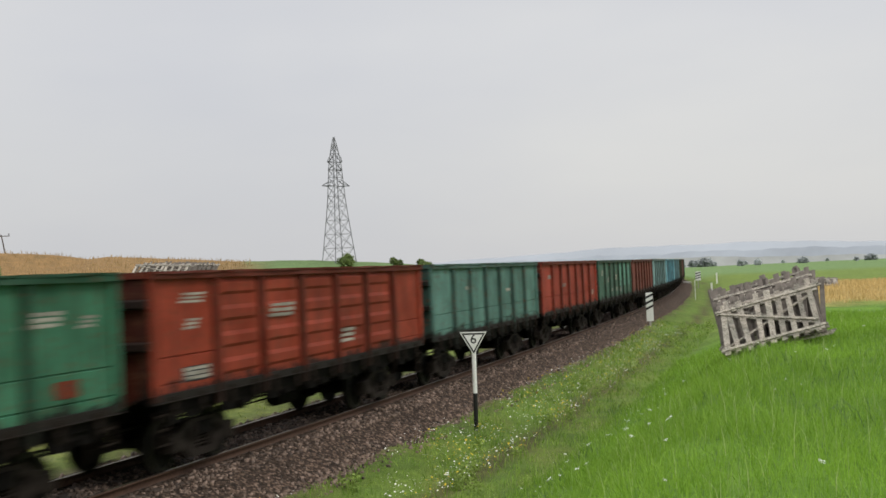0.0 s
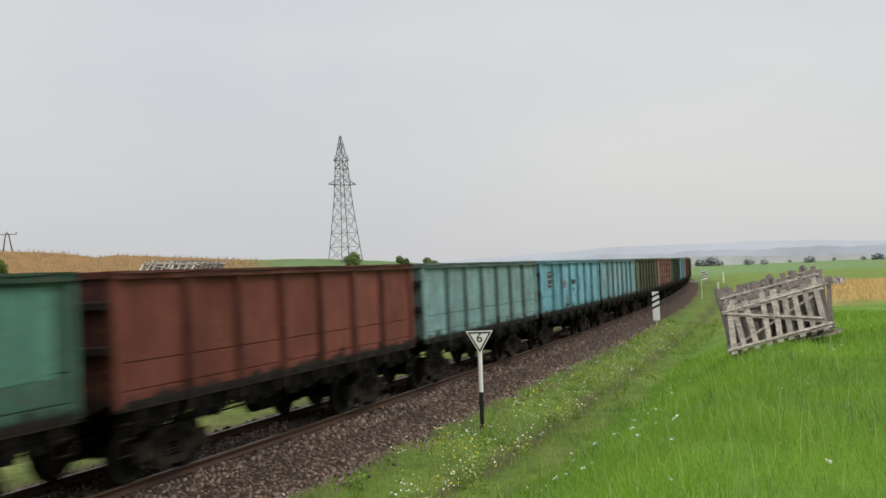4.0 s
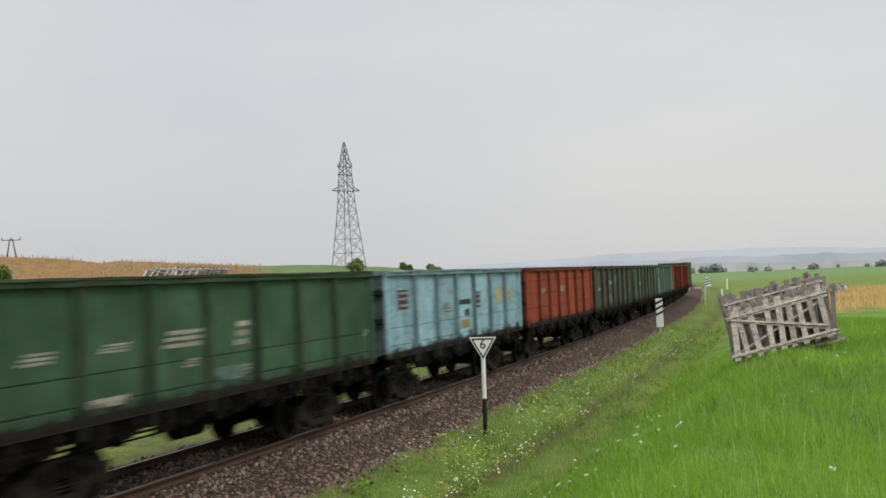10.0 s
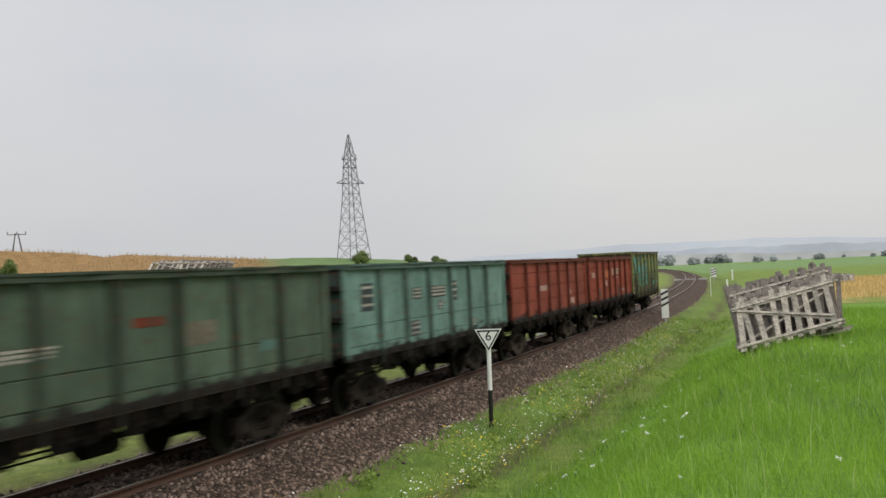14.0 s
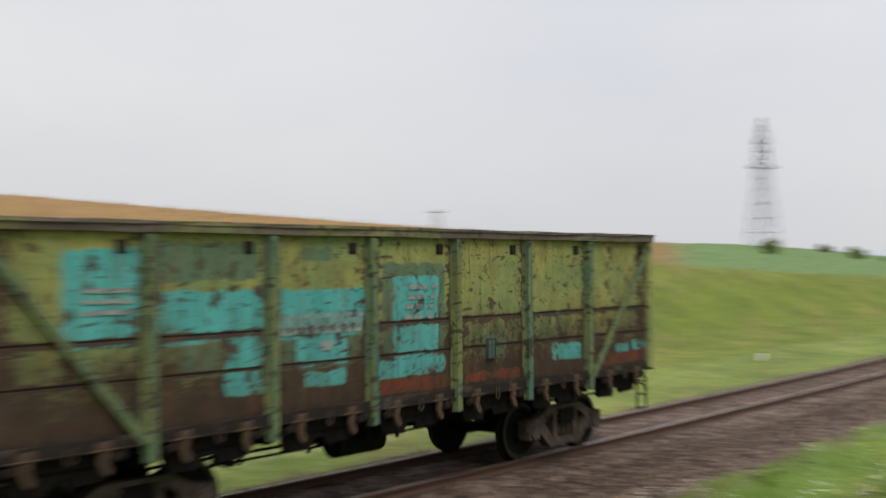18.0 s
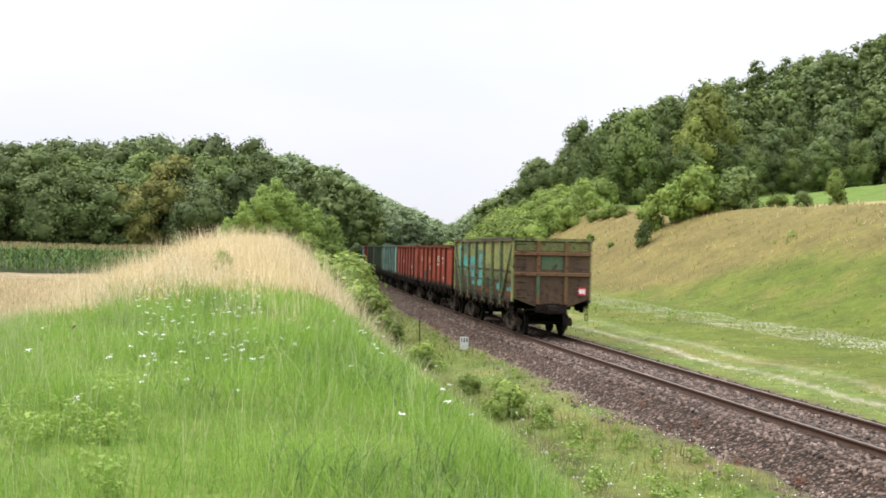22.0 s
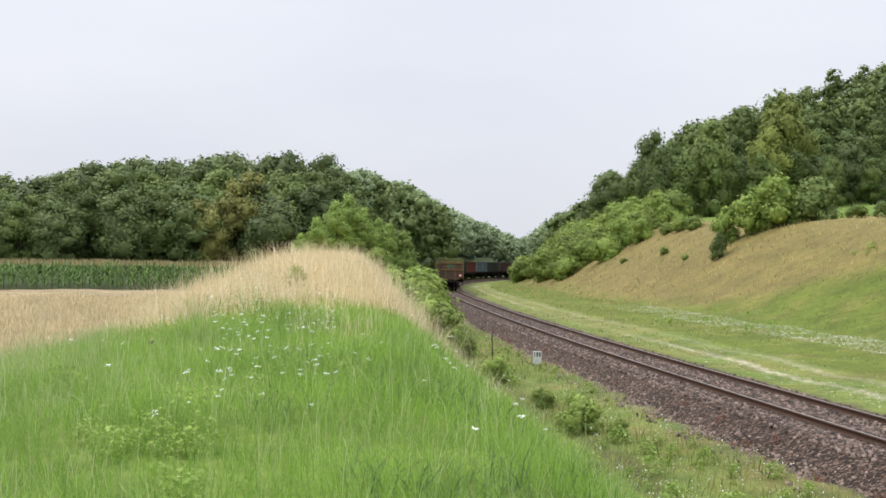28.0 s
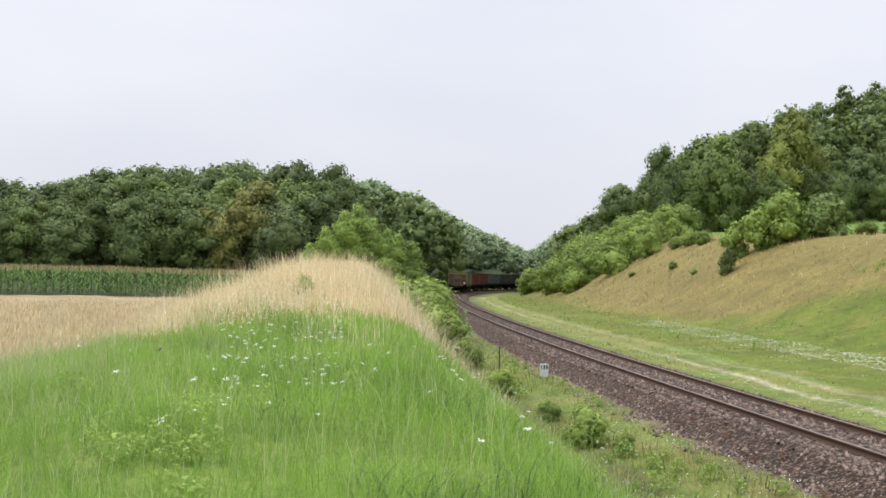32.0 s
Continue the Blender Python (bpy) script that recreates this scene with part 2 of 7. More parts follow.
def paint(name, col, rust=0.35, dirt=0.5, scale=1.0, grime=(0.03, 0.027, 0.022)):
    """Old wagon paint: faded fields, streaks that run down, scratches down to rust."""
    m, nd, ln, b = node_mat(name, 0.68)
    b.inputs["Specular IOR Level"].default_value = 0.12
    tc = nd.new("ShaderNodeTexCoord")
    oi = nd.new("ShaderNodeObjectInfo")
    shift = nd.new("ShaderNodeVectorMath")
    shift.operation = "MULTIPLY_ADD"
    shift.inputs[1].default_value = (1, 1, 1)
    cmb = nd.new("ShaderNodeCombineXYZ")
    mul = nd.new("ShaderNodeMath")
    mul.operation = "MULTIPLY"
    mul.inputs[1].default_value = 57.0
    ln.new(oi.outputs["Random"], mul.inputs[0])
    ln.new(mul.outputs[0], cmb.inputs[0])
    ln.new(mul.outputs[0], cmb.inputs[1])
    ln.new(tc.outputs["Object"], shift.inputs[0])
    ln.new(cmb.outputs[0], shift.inputs[2])
    v = shift.outputs[0]
    lo, hi = tuple(c * 0.72 for c in col), tuple(min(1, c * 1.22 + 0.012) for c in col)
    base, f0 = noise_ramp(nd, ln, 1.1 * scale, ((0.3, lo), (0.7, hi)), vec=v)
    streak, _ = noise_ramp(nd, ln, 2.2, ((0.42, (0, 0, 0)), (0.72, (1, 1, 1))), vec=v, stretch=(3.0, 3.0, 0.35))
    c1 = mix_col(nd, ln, base, tuple(g for g in grime), mix_col(nd, ln, (0, 0, 0), streak, dirt * 0.75))
    scr, f2 = noise_ramp(nd, ln, 7.0 * scale, ((0.57 - 0.12 * rust, (0, 0, 0)), (0.63 - 0.10 * rust, (1, 1, 1))), vec=v, detail=8, rough=0.68, stretch=(0.8, 0.8, 1.3))
    rustc, _ = noise_ramp(nd, ln, 14.0, ((0.3, (0.045, 0.022, 0.014)), (0.7, (0.15, 0.065, 0.032))), vec=v)
    c2 = mix_col(nd, ln, c1, rustc, mix_col(nd, ln, (0, 0, 0), scr, min(1.0, 0.25 + rust)))
    # each sheet faded a little differently
    tone = nd.new("ShaderNodeMapRange")
    tone.inputs["To Min"].default_value, tone.inputs["To Max"].default_value = 0.86, 1.16
    ln.new(oi.outputs["Random"], tone.inputs["Value"])
    hsv = nd.new("ShaderNodeHueSaturation")
    ln.new(tone.outputs[0], hsv.inputs["Value"])
    ln.new(c2, hsv.inputs["Color"])
    # coal dust caked in ragged patches along the sill, where the hatches spill
    sep = nd.new("ShaderNodeSeparateXYZ")
    ln.new(tc.outputs["Object"], sep.inputs[0])
    _, f3 = noise_ramp(nd, ln, 2.7, ((0.3, (0, 0, 0)), (0.7, (1, 1, 1))), vec=v, detail=7, rough=0.62)
    cake = nd.new("ShaderNodeMath")
    cake.operation = "MULTIPLY_ADD"
    cake.inputs[1].default_value = -1.15
    ln.new(f3, cake.inputs[0])
    ln.new(sep.outputs["Z"], cake.inputs[2])
    edge = nd.new("ShaderNodeMapRange")
    edge.interpolation_type = "SMOOTHSTEP"
    for key, q in (("From Min", 0.87), ("From Max", 1.0), ("To Min", 0.9), ("To Max", 0.0)):
        edge.inputs[key].default_value = q
    ln.new(cake.outputs[0], edge.inputs["Value"])
    c3 = mix_col(nd, ln, hsv.outputs["Color"], (0.016, 0.013, 0.011), edge.outputs[0])
    ln.new(c3, b.inputs["Base Color"])
    bump(nd, ln, b, f2, 0.18, 0.01)
    return m


def battered(name, col, alt, brown=(0.055, 0.038, 0.03), levels=(0.0, 0.0), seams=(), gap=0.0, scars=1.0, zones=(), spread=False):
    """Much repainted and scraped coat: two tones, scrapes in all directions, rust along seams and edges."""
    m, nd, ln, b = node_mat(name, 0.65)
    b.inputs["Specular IOR Level"].default_value = 0.1
    tc = nd.new("ShaderNodeTexCoord")
    v = tc.outputs["Object"]
    if spread:  # repeats of one part each wear differently
        oi = nd.new("ShaderNodeObjectInfo")
        far_off = nd.new("ShaderNodeVectorMath")
        far_off.operation = "MULTIPLY_ADD"
        far_off.inputs[1].default_value = (41.0, 23.0, 0.0)
        ln.new(oi.outputs["Random"], far_off.inputs[0])
        ln.new(v, far_off.inputs[2])
        v = far_off.outputs[0]

    def calc(op, x, y=0.0, z=0.0):
        k = nd.new("ShaderNodeMath")
        k.operation = op
        for sock, val in zip(k.inputs, (x, y, z)):
            if isinstance(val, (int, float)):
                sock.default_value = val
            else:
                ln.new(val, sock)
        return k.outputs[0]

    def fade(val, a, c, lo, hi):
        r = nd.new("ShaderNodeMapRange")
        r.interpolation_type = "SMOOTHSTEP"
        for n, q in (("From Min", a), ("From Max", c), ("To Min", lo), ("To Max", hi)):
            r.inputs[n].default_value = q
        ln.new(val, r.inputs["Value"])
        return r.outputs[0]

    sep = nd.new("ShaderNodeSeparateXYZ")
    ln.new(v, sep.inputs[0])
    z = sep.outputs["Z"]
    base, _ = noise_ramp(nd, ln, 2.2 if spread else 0.7, ((0.40, alt), (0.60, col)), vec=v, detail=7, stretch=(6.0, 6.0, 0.5) if spread else None)
    fine, f1 = noise_ramp(nd, ln, 6.0, ((0.3, (0.86, 0.86, 0.84)), (0.7, (1.1, 1.1, 1.08))), vec=v, detail=8)
    c = mix_col(nd, ln, base, fine, 1.0, "MULTIPLY")
    drip, _ = noise_ramp(nd, ln, 1.5, ((0.52, (0, 0, 0)), (0.72, (0.55, 0.55, 0.55))), vec=v, stretch=(5.0, 5.0, 0.3), detail=6)
    c = mix_col(nd, ln, c, tuple(0.6 * q for q in (col[0] * 1.15, col[1] * 0.8, col[2] * 0.7)), drip)
    # fields of other paint with eroded edges
    kept = 0.0
    if zones:
        n1, n2 = nd.new("ShaderNodeTexNoise"), nd.new("ShaderNodeTexNoise")
        for n, sc in ((n1, 3.1), (n2, 17.0)):
            n.inputs["Scale"].default_value, n.inputs["Detail"].default_value = sc, 6.0
            ln.new(v, n.inputs["Vector"])
        ragged = calc("ADD", calc("MULTIPLY", calc("SUBTRACT", n1.outputs["Fac"], 0.5), 0.17), calc("MULTIPLY", calc("SUBTRACT", n2.outputs["Fac"], 0.5), 0.09))
        for one, two, fresh, rects in zones:
            dist = 9.0
            for x0, z0, x1, z1 in rects:
                dx = calc("SUBTRACT", calc("ABSOLUTE", calc("SUBTRACT", sep.outputs["X"], (x0 + x1) / 2)), (x1 - x0) / 2)
                dz = calc("SUBTRACT", calc("ABSOLUTE", calc("SUBTRACT", z, (z0 + z1) / 2)), (z1 - z0) / 2)
                dist = calc("MINIMUM", dist, calc("SMOOTH_MAX", dx, dz, 0.12))
            inside = fade(calc("ADD", dist, ragged), -0.014, 0.012, 1.0, 0.0)
            tint, _ = noise_ramp(nd, ln, 1.6, ((0.35, two), (0.62, one)), vec=v, detail=7, stretch=(1.5, 1.5, 0.7))
            c = mix_col(nd, ln, c, tint, inside)
            kept = calc("MAXIMUM", kept, calc("MULTIPLY", inside, fresh))
    # how worn each place is
    wear = fade(z, levels[0], levels[1], 0.15, 0.0) if levels[1] else 0.0
    if zones:
        wear = calc("MULTIPLY", wear, calc("SUBTRACT", 1.0, kept))
    for zz, up, down in seams:
        d = calc("SUBTRACT", z, zz)
        wear = calc("ADD", wear, calc("MINIMUM", fade(d, 0.0, up, 0.15, 0.0), fade(d, -down, 0.0, 0.0, 0.15)))
    if gap:
        edge = calc("ABSOLUTE", calc("SUBTRACT", calc("FRACT", calc("DIVIDE", sep.outputs["X"], gap)), 0.5))
        wear = calc("ADD", wear, fade(edge, 0.0, 0.16, 0.11, 0.0))
    for st, sc, cut, rot in (((1, 1, 1), 3.2, 0.64, 0.0), ((0.7, 1, 3.4), 3.4, 0.665, 0.12), ((0.9, 1, 4.2), 4.2, 0.665, -0.9), ((0.9, 1, 4.0), 3.6, 0.67, 1.25), ((0.8, 1, 2.6), 8.5, 0.66, 0.3)):
        mp = nd.new("ShaderNodeMapping")
        mp.vector_type = "POINT"
        mp.inputs["Rotation"].default_value = (0, rot, 0)
        ln.new(v, mp.inputs["Vector"])
        ms = nd.new("ShaderNodeMapping")
        ms.inputs["Scale"].default_value = st
        ln.new(mp.outputs[0], ms.inputs["Vector"])
        n = nd.new("ShaderNodeTexNoise")
        n.inputs["Scale"].default_value, n.inputs["Detail"].default_value, n.inputs["Roughness"].default_value = sc, 7.0, 0.6
        ln.new(ms.outputs[0], n.inputs["Vector"])
        k = fade(calc("ADD", n.outputs["Fac"], wear), cut - 0.035 * scars, cut - 0.035 * scars + 0.03, 0.0, 0.9)
        c = mix_col(nd, ln, c, brown, k)
    warm, _ = noise_ramp(nd, ln, 1.9, ((0.5, (0, 0, 0)), (0.68, (0.5, 0.5, 0.5))), vec=v, detail=8, stretch=(1.6, 1.6, 0.8))
    c = mix_col(nd, ln, c, (0.12, 0.062, 0.03), warm) if levels[1] else c
    if levels[1]:
        _, f3 = noise_ramp(nd, ln, 3.4, ((0.3, (0, 0, 0)), (0.7, (1, 1, 1))), vec=v, detail=9, rough=0.66, stretch=(1.7, 1.7, 0.6))
        # a broad film of brown dust over the lower sheets, thicker in blotches
        _, f5 = noise_ramp(nd, ln, 1.7, ((0.3, (0, 0, 0)), (0.7, (1, 1, 1))), vec=v, detail=9, rough=0.7, stretch=(1.3, 1.3, 0.8))
        film = fade(calc("MULTIPLY_ADD", f5, 2.4, z), levels[0] + 1.75, levels[0] + 2.75, 0.72, 0.0)
        if zones:
            film = calc("MULTIPLY", film, calc("SUBTRACT", 1.0, calc("MULTIPLY", kept, 0.8)))
        dust, _ = noise_ramp(nd, ln, 2.6, ((0.32, (0.016, 0.012, 0.010)), (0.5, (0.042, 0.028, 0.019)), (0.7, (0.10, 0.052, 0.026))), vec=v, detail=9, rough=0.72, stretch=(1.6, 1.6, 0.8))
        c = mix_col(nd, ln, c, dust, film)
        low = fade(calc("MULTIPLY_ADD", f3, 2.6, z), levels[0] + 1.42, levels[0] + 1.95, 0.85, 0.0)
        if zones:
            low = calc("MULTIPLY", low, calc("SUBTRACT", 1.0, calc("MULTIPLY", kept, 0.85)))
        dirt, _ = noise_ramp(nd, ln, 4.2, ((0.3, (0.010, 0.008, 0.007)), (0.45, (0.026, 0.019, 0.014)), (0.6, (0.052, 0.034, 0.02)), (0.74, (0.12, 0.066, 0.033))), vec=v, detail=9, rough=0.72, stretch=(2.0, 2.0, 0.7))
        c = mix_col(nd, ln, c, dirt, low)
        # dark runs of rust water below the rim and the seams
        _, f4 = noise_ramp(nd, ln, 2.4, ((0.3, (0, 0, 0)), (0.7, (1, 1, 1))), vec=v, detail=5, stretch=(6.5, 6.5, 0.28))
        c = mix_col(nd, ln, c, (0.03, 0.022, 0.016), fade(f4, 0.56, 0.68, 0.0, 0.55))
    ln.new(c, b.inputs["Base Color"])
    bump(nd, ln, b, f1, 0.2, 0.012)
    return m


def zoned(name):
    """The ground: its colour zone comes with the mesh, the grain from noise."""
    m, nd, ln, b = node_mat(name, 0.95)
    at = nd.new("ShaderNodeAttribute")
    at.attribute_name = "zone"
    g = nd.new("ShaderNodeNewGeometry")
    c1, f1 = noise_ramp(nd, ln, 0.35, ((0.3, (0.72, 0.74, 0.7)), (0.7, (1.22, 1.2, 1.12))), vec=g.outputs["Position"], detail=6)
    c2, f2 = noise_ramp(nd, ln, 9.0, ((0.3, (0.6, 0.6, 0.55)), (0.7, (1.35, 1.35, 1.3))), vec=g.outputs["Position"], detail=6, rough=0.75)
    a = mix_col(nd, ln, at.outputs["Color"], c1, 1.0, "MULTIPLY")
    a = mix_col(nd, ln, a, c2, 0.8, "MULTIPLY")
    c3, _ = noise_ramp(nd, ln, 1.9, ((0.34, (0.66, 0.70, 0.55)), (0.52, (1.0, 1.0, 1.0)), (0.68, (1.3, 1.22, 1.1))), vec=g.outputs["Position"], detail=7, rough=0.7)
    a = mix_col(nd, ln, a, c3, 0.85, "MULTIPLY")
    ln.new(a, b.inputs["Base Color"])
    bump(nd, ln, b, f2, 0.6, 0.08)
    return m


def stony(name):
    """Packed broken stone: every cell a stone of its own tone, dark joints between."""
    m, nd, ln, b = node_mat(name, 0.95)
    g = nd.new("ShaderNodeNewGeometry")
    vo = nd.new("ShaderNodeTexVoronoi")
    vo.inputs["Scale"].default_value = 16.0
    ln.new(g.outputs["Position"], vo.inputs["Vector"])
    sp = nd.new("ShaderNodeSeparateColor")
    ln.new(vo.outputs["Color"], sp.inputs[0])
    r = nd.new("ShaderNodeValToRGB")
    els = r.color_ramp.elements
    els.new(0.55)
    for e, (p, c) in zip(els, ((0.0, (0.02, 0.014, 0.010)), (0.55, (0.075, 0.05, 0.036)), (1.0, (0.215, 0.15, 0.115)))):
        e.position, e.color = p, (*c, 1)
    ln.new(sp.outputs[0], r.inputs["Fac"])
    gap = nd.new("ShaderNodeMapRange")
    gap.inputs["From Min"].default_value, gap.inputs["From Max"].default_value = 0.35, 0.75
    gap.inputs["To Max"].default_value = 0.85
    ln.new(vo.outputs["Distance"], gap.inputs["Value"])
    c = mix_col(nd, ln, r.outputs["Color"], (0.016, 0.011, 0.008), gap.outputs[0])
    big, _ = noise_ramp(nd, ln, 0.8, ((0.3, (0.8, 0.78, 0.76)), (0.7, (1.2, 1.18, 1.16))), vec=g.outputs["Position"])
    ln.new(mix_col(nd, ln, c, big, 1.0, "MULTIPLY"), b.inputs["Base Color"])
    inv = nd.new("ShaderNodeMath")
    inv.operation = "MULTIPLY"
    inv.inputs[1].default_value = -1.0
    ln.new(vo.outputs["Distance"], inv.inputs[0])
    bump(nd, ln, b, inv.outputs[0], 0.9, 0.05)
    return m


M_GROUND = zoned("meadow_and_fields")
M_BALLAST = stony("ballast_bed")
M_STONE = leafy("ballast_stone", (0.03, 0.021, 0.016), (0.258, 0.186, 0.15), 0.3, 0.0, 0.8)
M_RAIL = plain("rusty_rail", (0.084, 0.048, 0.033), 0.7, 0.2, 0.3, 20)
M_RAILTOP = plain("worn_rail_head", (0.34, 0.29, 0.26), 0.3, 1.0, 0.15, 8, 0.0)
M_SLEEPER = plain("weathered_sleeper", (0.075, 0.057, 0.046), 0.9, vary=0.3, scale=8)
M_BLACK = plain("running_gear_black", (0.008, 0.007, 0.0065), 0.85, 0.0, 0.5, 9, shine=0.06)
M_BROWNGEAR = plain("rusty_steel", (0.020, 0.015, 0.012), 0.85, 0.0, 0.45, 11, shine=0.08)
M_FRAME = plain("dusty_cast_steel", (0.026, 0.021, 0.018), 0.85, 0.0, 0.5, 8, shine=0.08)
M_DUSTY = plain("brown_dusty_cast_steel", (0.06, 0.047, 0.038), 0.9, 0.0, 0.5, 8, shine=0.08)
M_HOOK = plain("rusty_tan_steel", (0.075, 0.05, 0.034), 0.85, 0.0, 0.4, 14, shine=0.08)
M_TREAD = plain("worn_wheel_rim", (0.03, 0.027, 0.024), 0.45, 0.4, 0.25, 10)
M_WHEEL = plain("wheel_steel", (0.008, 0.007, 0.006), 0.7, 0.1, 0.3, 12, shine=0.1)
M_WHITE = plain("white_enamel", (0.78, 0.78, 0.76), 0.5, vary=0.08, scale=5, bumpy=0.05)
M_INK = plain("black_enamel", (0.02, 0.02, 0.02), 0.5, vary=0.2, bumpy=0.05)
M_RED = plain("red_enamel", (0.5, 0.03, 0.03), 0.5, vary=0.15)
M_OLDWOOD = leafy("grey_weathered_wood", (0.25, 0.225, 0.20), (0.37, 0.335, 0.30), 0.8, 0.0, 3.0, 0.6)
# darker copy of the old wood: shade inside the stacks put into its colour
M_INNERWOOD = plain("shaded_inner_wood", (0.15, 0.13, 0.112), 0.9, vary=0.45, scale=5, bumpy=0.6)
M_CONCRETE = plain("pale_concrete", (0.36, 0.35, 0.33), 0.9, vary=0.2, scale=4)
M_STEEL = plain("galvanised_steel", (0.16, 0.165, 0.175), 0.6, 0.5, 0.2, 4)
M_BARK = plain("bark", (0.07, 0.055, 0.042), 0.9, vary=0.35, scale=6, bumpy=0.7)


# ---- mesh helpers ----
def mesh_of(name, bm, mat, smooth_faces=False):
    me = bpy.data.meshes.new(name)
    bm.to_mesh(me)
    bm.free()
    if mat:
        me.materials.append(mat)
    if smooth_faces:
        me.polygons.foreach_set("use_smooth", [True] * len(me.polygons))
    return me


def part(name, bm, material, parent, label="", at=None, smooth_faces=False):
    me = bm if isinstance(bm, bpy.types.Mesh) else mesh_of(name, bm, material, smooth_faces)
    ob = new(name, me)
    ob.parent = parent
    if at is not None:
        ob.matrix_basis = at
    if label:
        tagged(ob, label)
    return ob


def empty(name, m=None):
    ob = new(name)
    if m is not None:
        ob.matrix_basis = m
    return ob


def box(bm, x0, y0, z0, x1, y1, z1, m=None):
    vs = [bm.verts.new((x, y, z)) for x in (x0, x1) for y in (y0, y1) for z in (z0, z1)]
    for f in ((0, 1, 3, 2), (4, 6, 7, 5), (0, 4, 5, 1), (2, 3, 7, 6), (0, 2, 6, 4), (1, 5, 7, 3)):
        bm.faces.new([vs[i] for i in f])
    if m is not None:
        bmesh.ops.transform(bm, matrix=m, verts=vs)
    return vs


def bar(bm, a, b, w, d=None, up=(0, 0, 1)):
    """A rectangular bar from a to b."""
    a, b = Vector(a), Vector(b)
    d = d or w
    z = (b - a).normalized()
    x = z.cross(Vector(up))
    if x.length < 1e-4:
        x = z.cross(Vector((1, 0, 0)))
    x.normalize()
    y = z.cross(x)
    vs = []
    for p in (a, b):
        for i, j in ((-1, -1), (1, -1), (1, 1), (-1, 1)):
            vs.append(bm.verts.new(p + x * i * w / 2 + y * j * d / 2))
    for f in ((3, 2, 1, 0), (4, 5, 6, 7), (0, 1, 5, 4), (1, 2, 6, 5), (2, 3, 7, 6), (3, 0, 4, 7)):
        bm.faces.new([vs[i] for i in f])


def tube(bm, pts, w):
    """A bar of square section along a chain of points, in one piece."""
    prev = None
    for i, p in enumerate(pts):
        d = Vector(pts[min(i + 1, len(pts) - 1)]) - Vector(pts[max(i - 1, 0)])
        d.normalize()
        x = d.cross(Vector((0.3, 1, 0.1))).normalized()
        y = d.cross(x)
        ring = [bm.verts.new(Vector(p) + x * a * w / 2 + y * b * w / 2) for a, b in ((-1, -1), (1, -1), (1, 1), (-1, 1))]
        if prev:
            for j in range(4):
                bm.faces.new((prev[j], prev[(j + 1) % 4], ring[(j + 1) % 4], ring[j]))
        else:
            bm.faces.new(ring[::-1])
        prev = ring
    bm.faces.new(prev)


def rod(bm, a, b, r, seg=8, r2=None):
    a, b = Vector(a), Vector(b)
    z = (b - a).normalized()
    x = z.cross(Vector((0, 0, 1)))
    if x.length < 1e-3:
        x = z.cross(Vector((1, 0, 0)))
    x.normalize()
    y = z.cross(x)
    r2 = r if r2 is None else r2
    ra = [bm.verts.new(a + (x * math.cos(t) + y * math.sin(t)) * r) for t in np.linspace(0, 2 * math.pi, seg, False)]
    rb = [bm.verts.new(b + (x * math.cos(t) + y * math.sin(t)) * r2) for t in np.linspace(0, 2 * math.pi, seg, False)]
    for i in range(seg):
        j = (i + 1) % seg
        bm.faces.new((ra[i], ra[j], rb[j], rb[i]))
    bm.faces.new(ra[::-1])
    bm.faces.new(rb)


def prism(bm, outline, y0, y1):
    """Extrudes an outline in x, z along y."""
    a = [bm.verts.new((x, y0, z)) for x, z in outline]
    b = [bm.verts.new((x, y1, z)) for x, z in outline]
    bm.faces.new(a)
    bm.faces.new(b[::-1])
    k = len(outline)
    for i in range(k):
        j = (i + 1) % k
        bm.faces.new((a[j], a[i], b[i], b[j]))


def lathe(bm, profile, seg=18, axis_y=True):
    """Turns a profile of (y, radius) round the y axis."""
    rings = []
    for y, r in profile:
        rings.append([bm.verts.new((r * math.cos(t), y, r * math.sin(t))) for t in np.linspace(0, 2 * math.pi, seg, False)])
    for p, q in zip(rings, rings[1:]):
        for i in range(seg):
            j = (i + 1) % seg
            bm.faces.new((p[i], p[j], q[j], q[i]))
    bm.faces.new(rings[0][::-1])
    bm.faces.new(rings[-1])


def fixn(bm):
    bmesh.ops.recalc_face_normals(bm, faces=bm.faces)
    return bm


def raw_mesh(name, verts, faces, mat, normals=None):
    """A mesh from numpy arrays of corners and of faces that all have the same number of corners."""
    me = bpy.data.meshes.new(name)
    verts, faces = np.asarray(verts, np.float32), np.asarray(faces, np.int32)
    me.vertices.add(len(verts))
    me.vertices.foreach_set("co", verts.ravel())
    me.loops.add(faces.size)
    me.loops.foreach_set("vertex_index", faces.ravel())
    me.polygons.add(len(faces))
    me.polygons.foreach_set("loop_start", np.arange(0, faces.size, faces.shape[1], dtype=np.int32))
    me.update(calc_edges=True)
    me.validate()
    if mat:
        me.materials.append(mat)
    if normals is not None:
        me.polygons.foreach_set("use_smooth", [True] * len(me.polygons))
        me.normals_split_custom_set_from_vertices(normals)
    return me


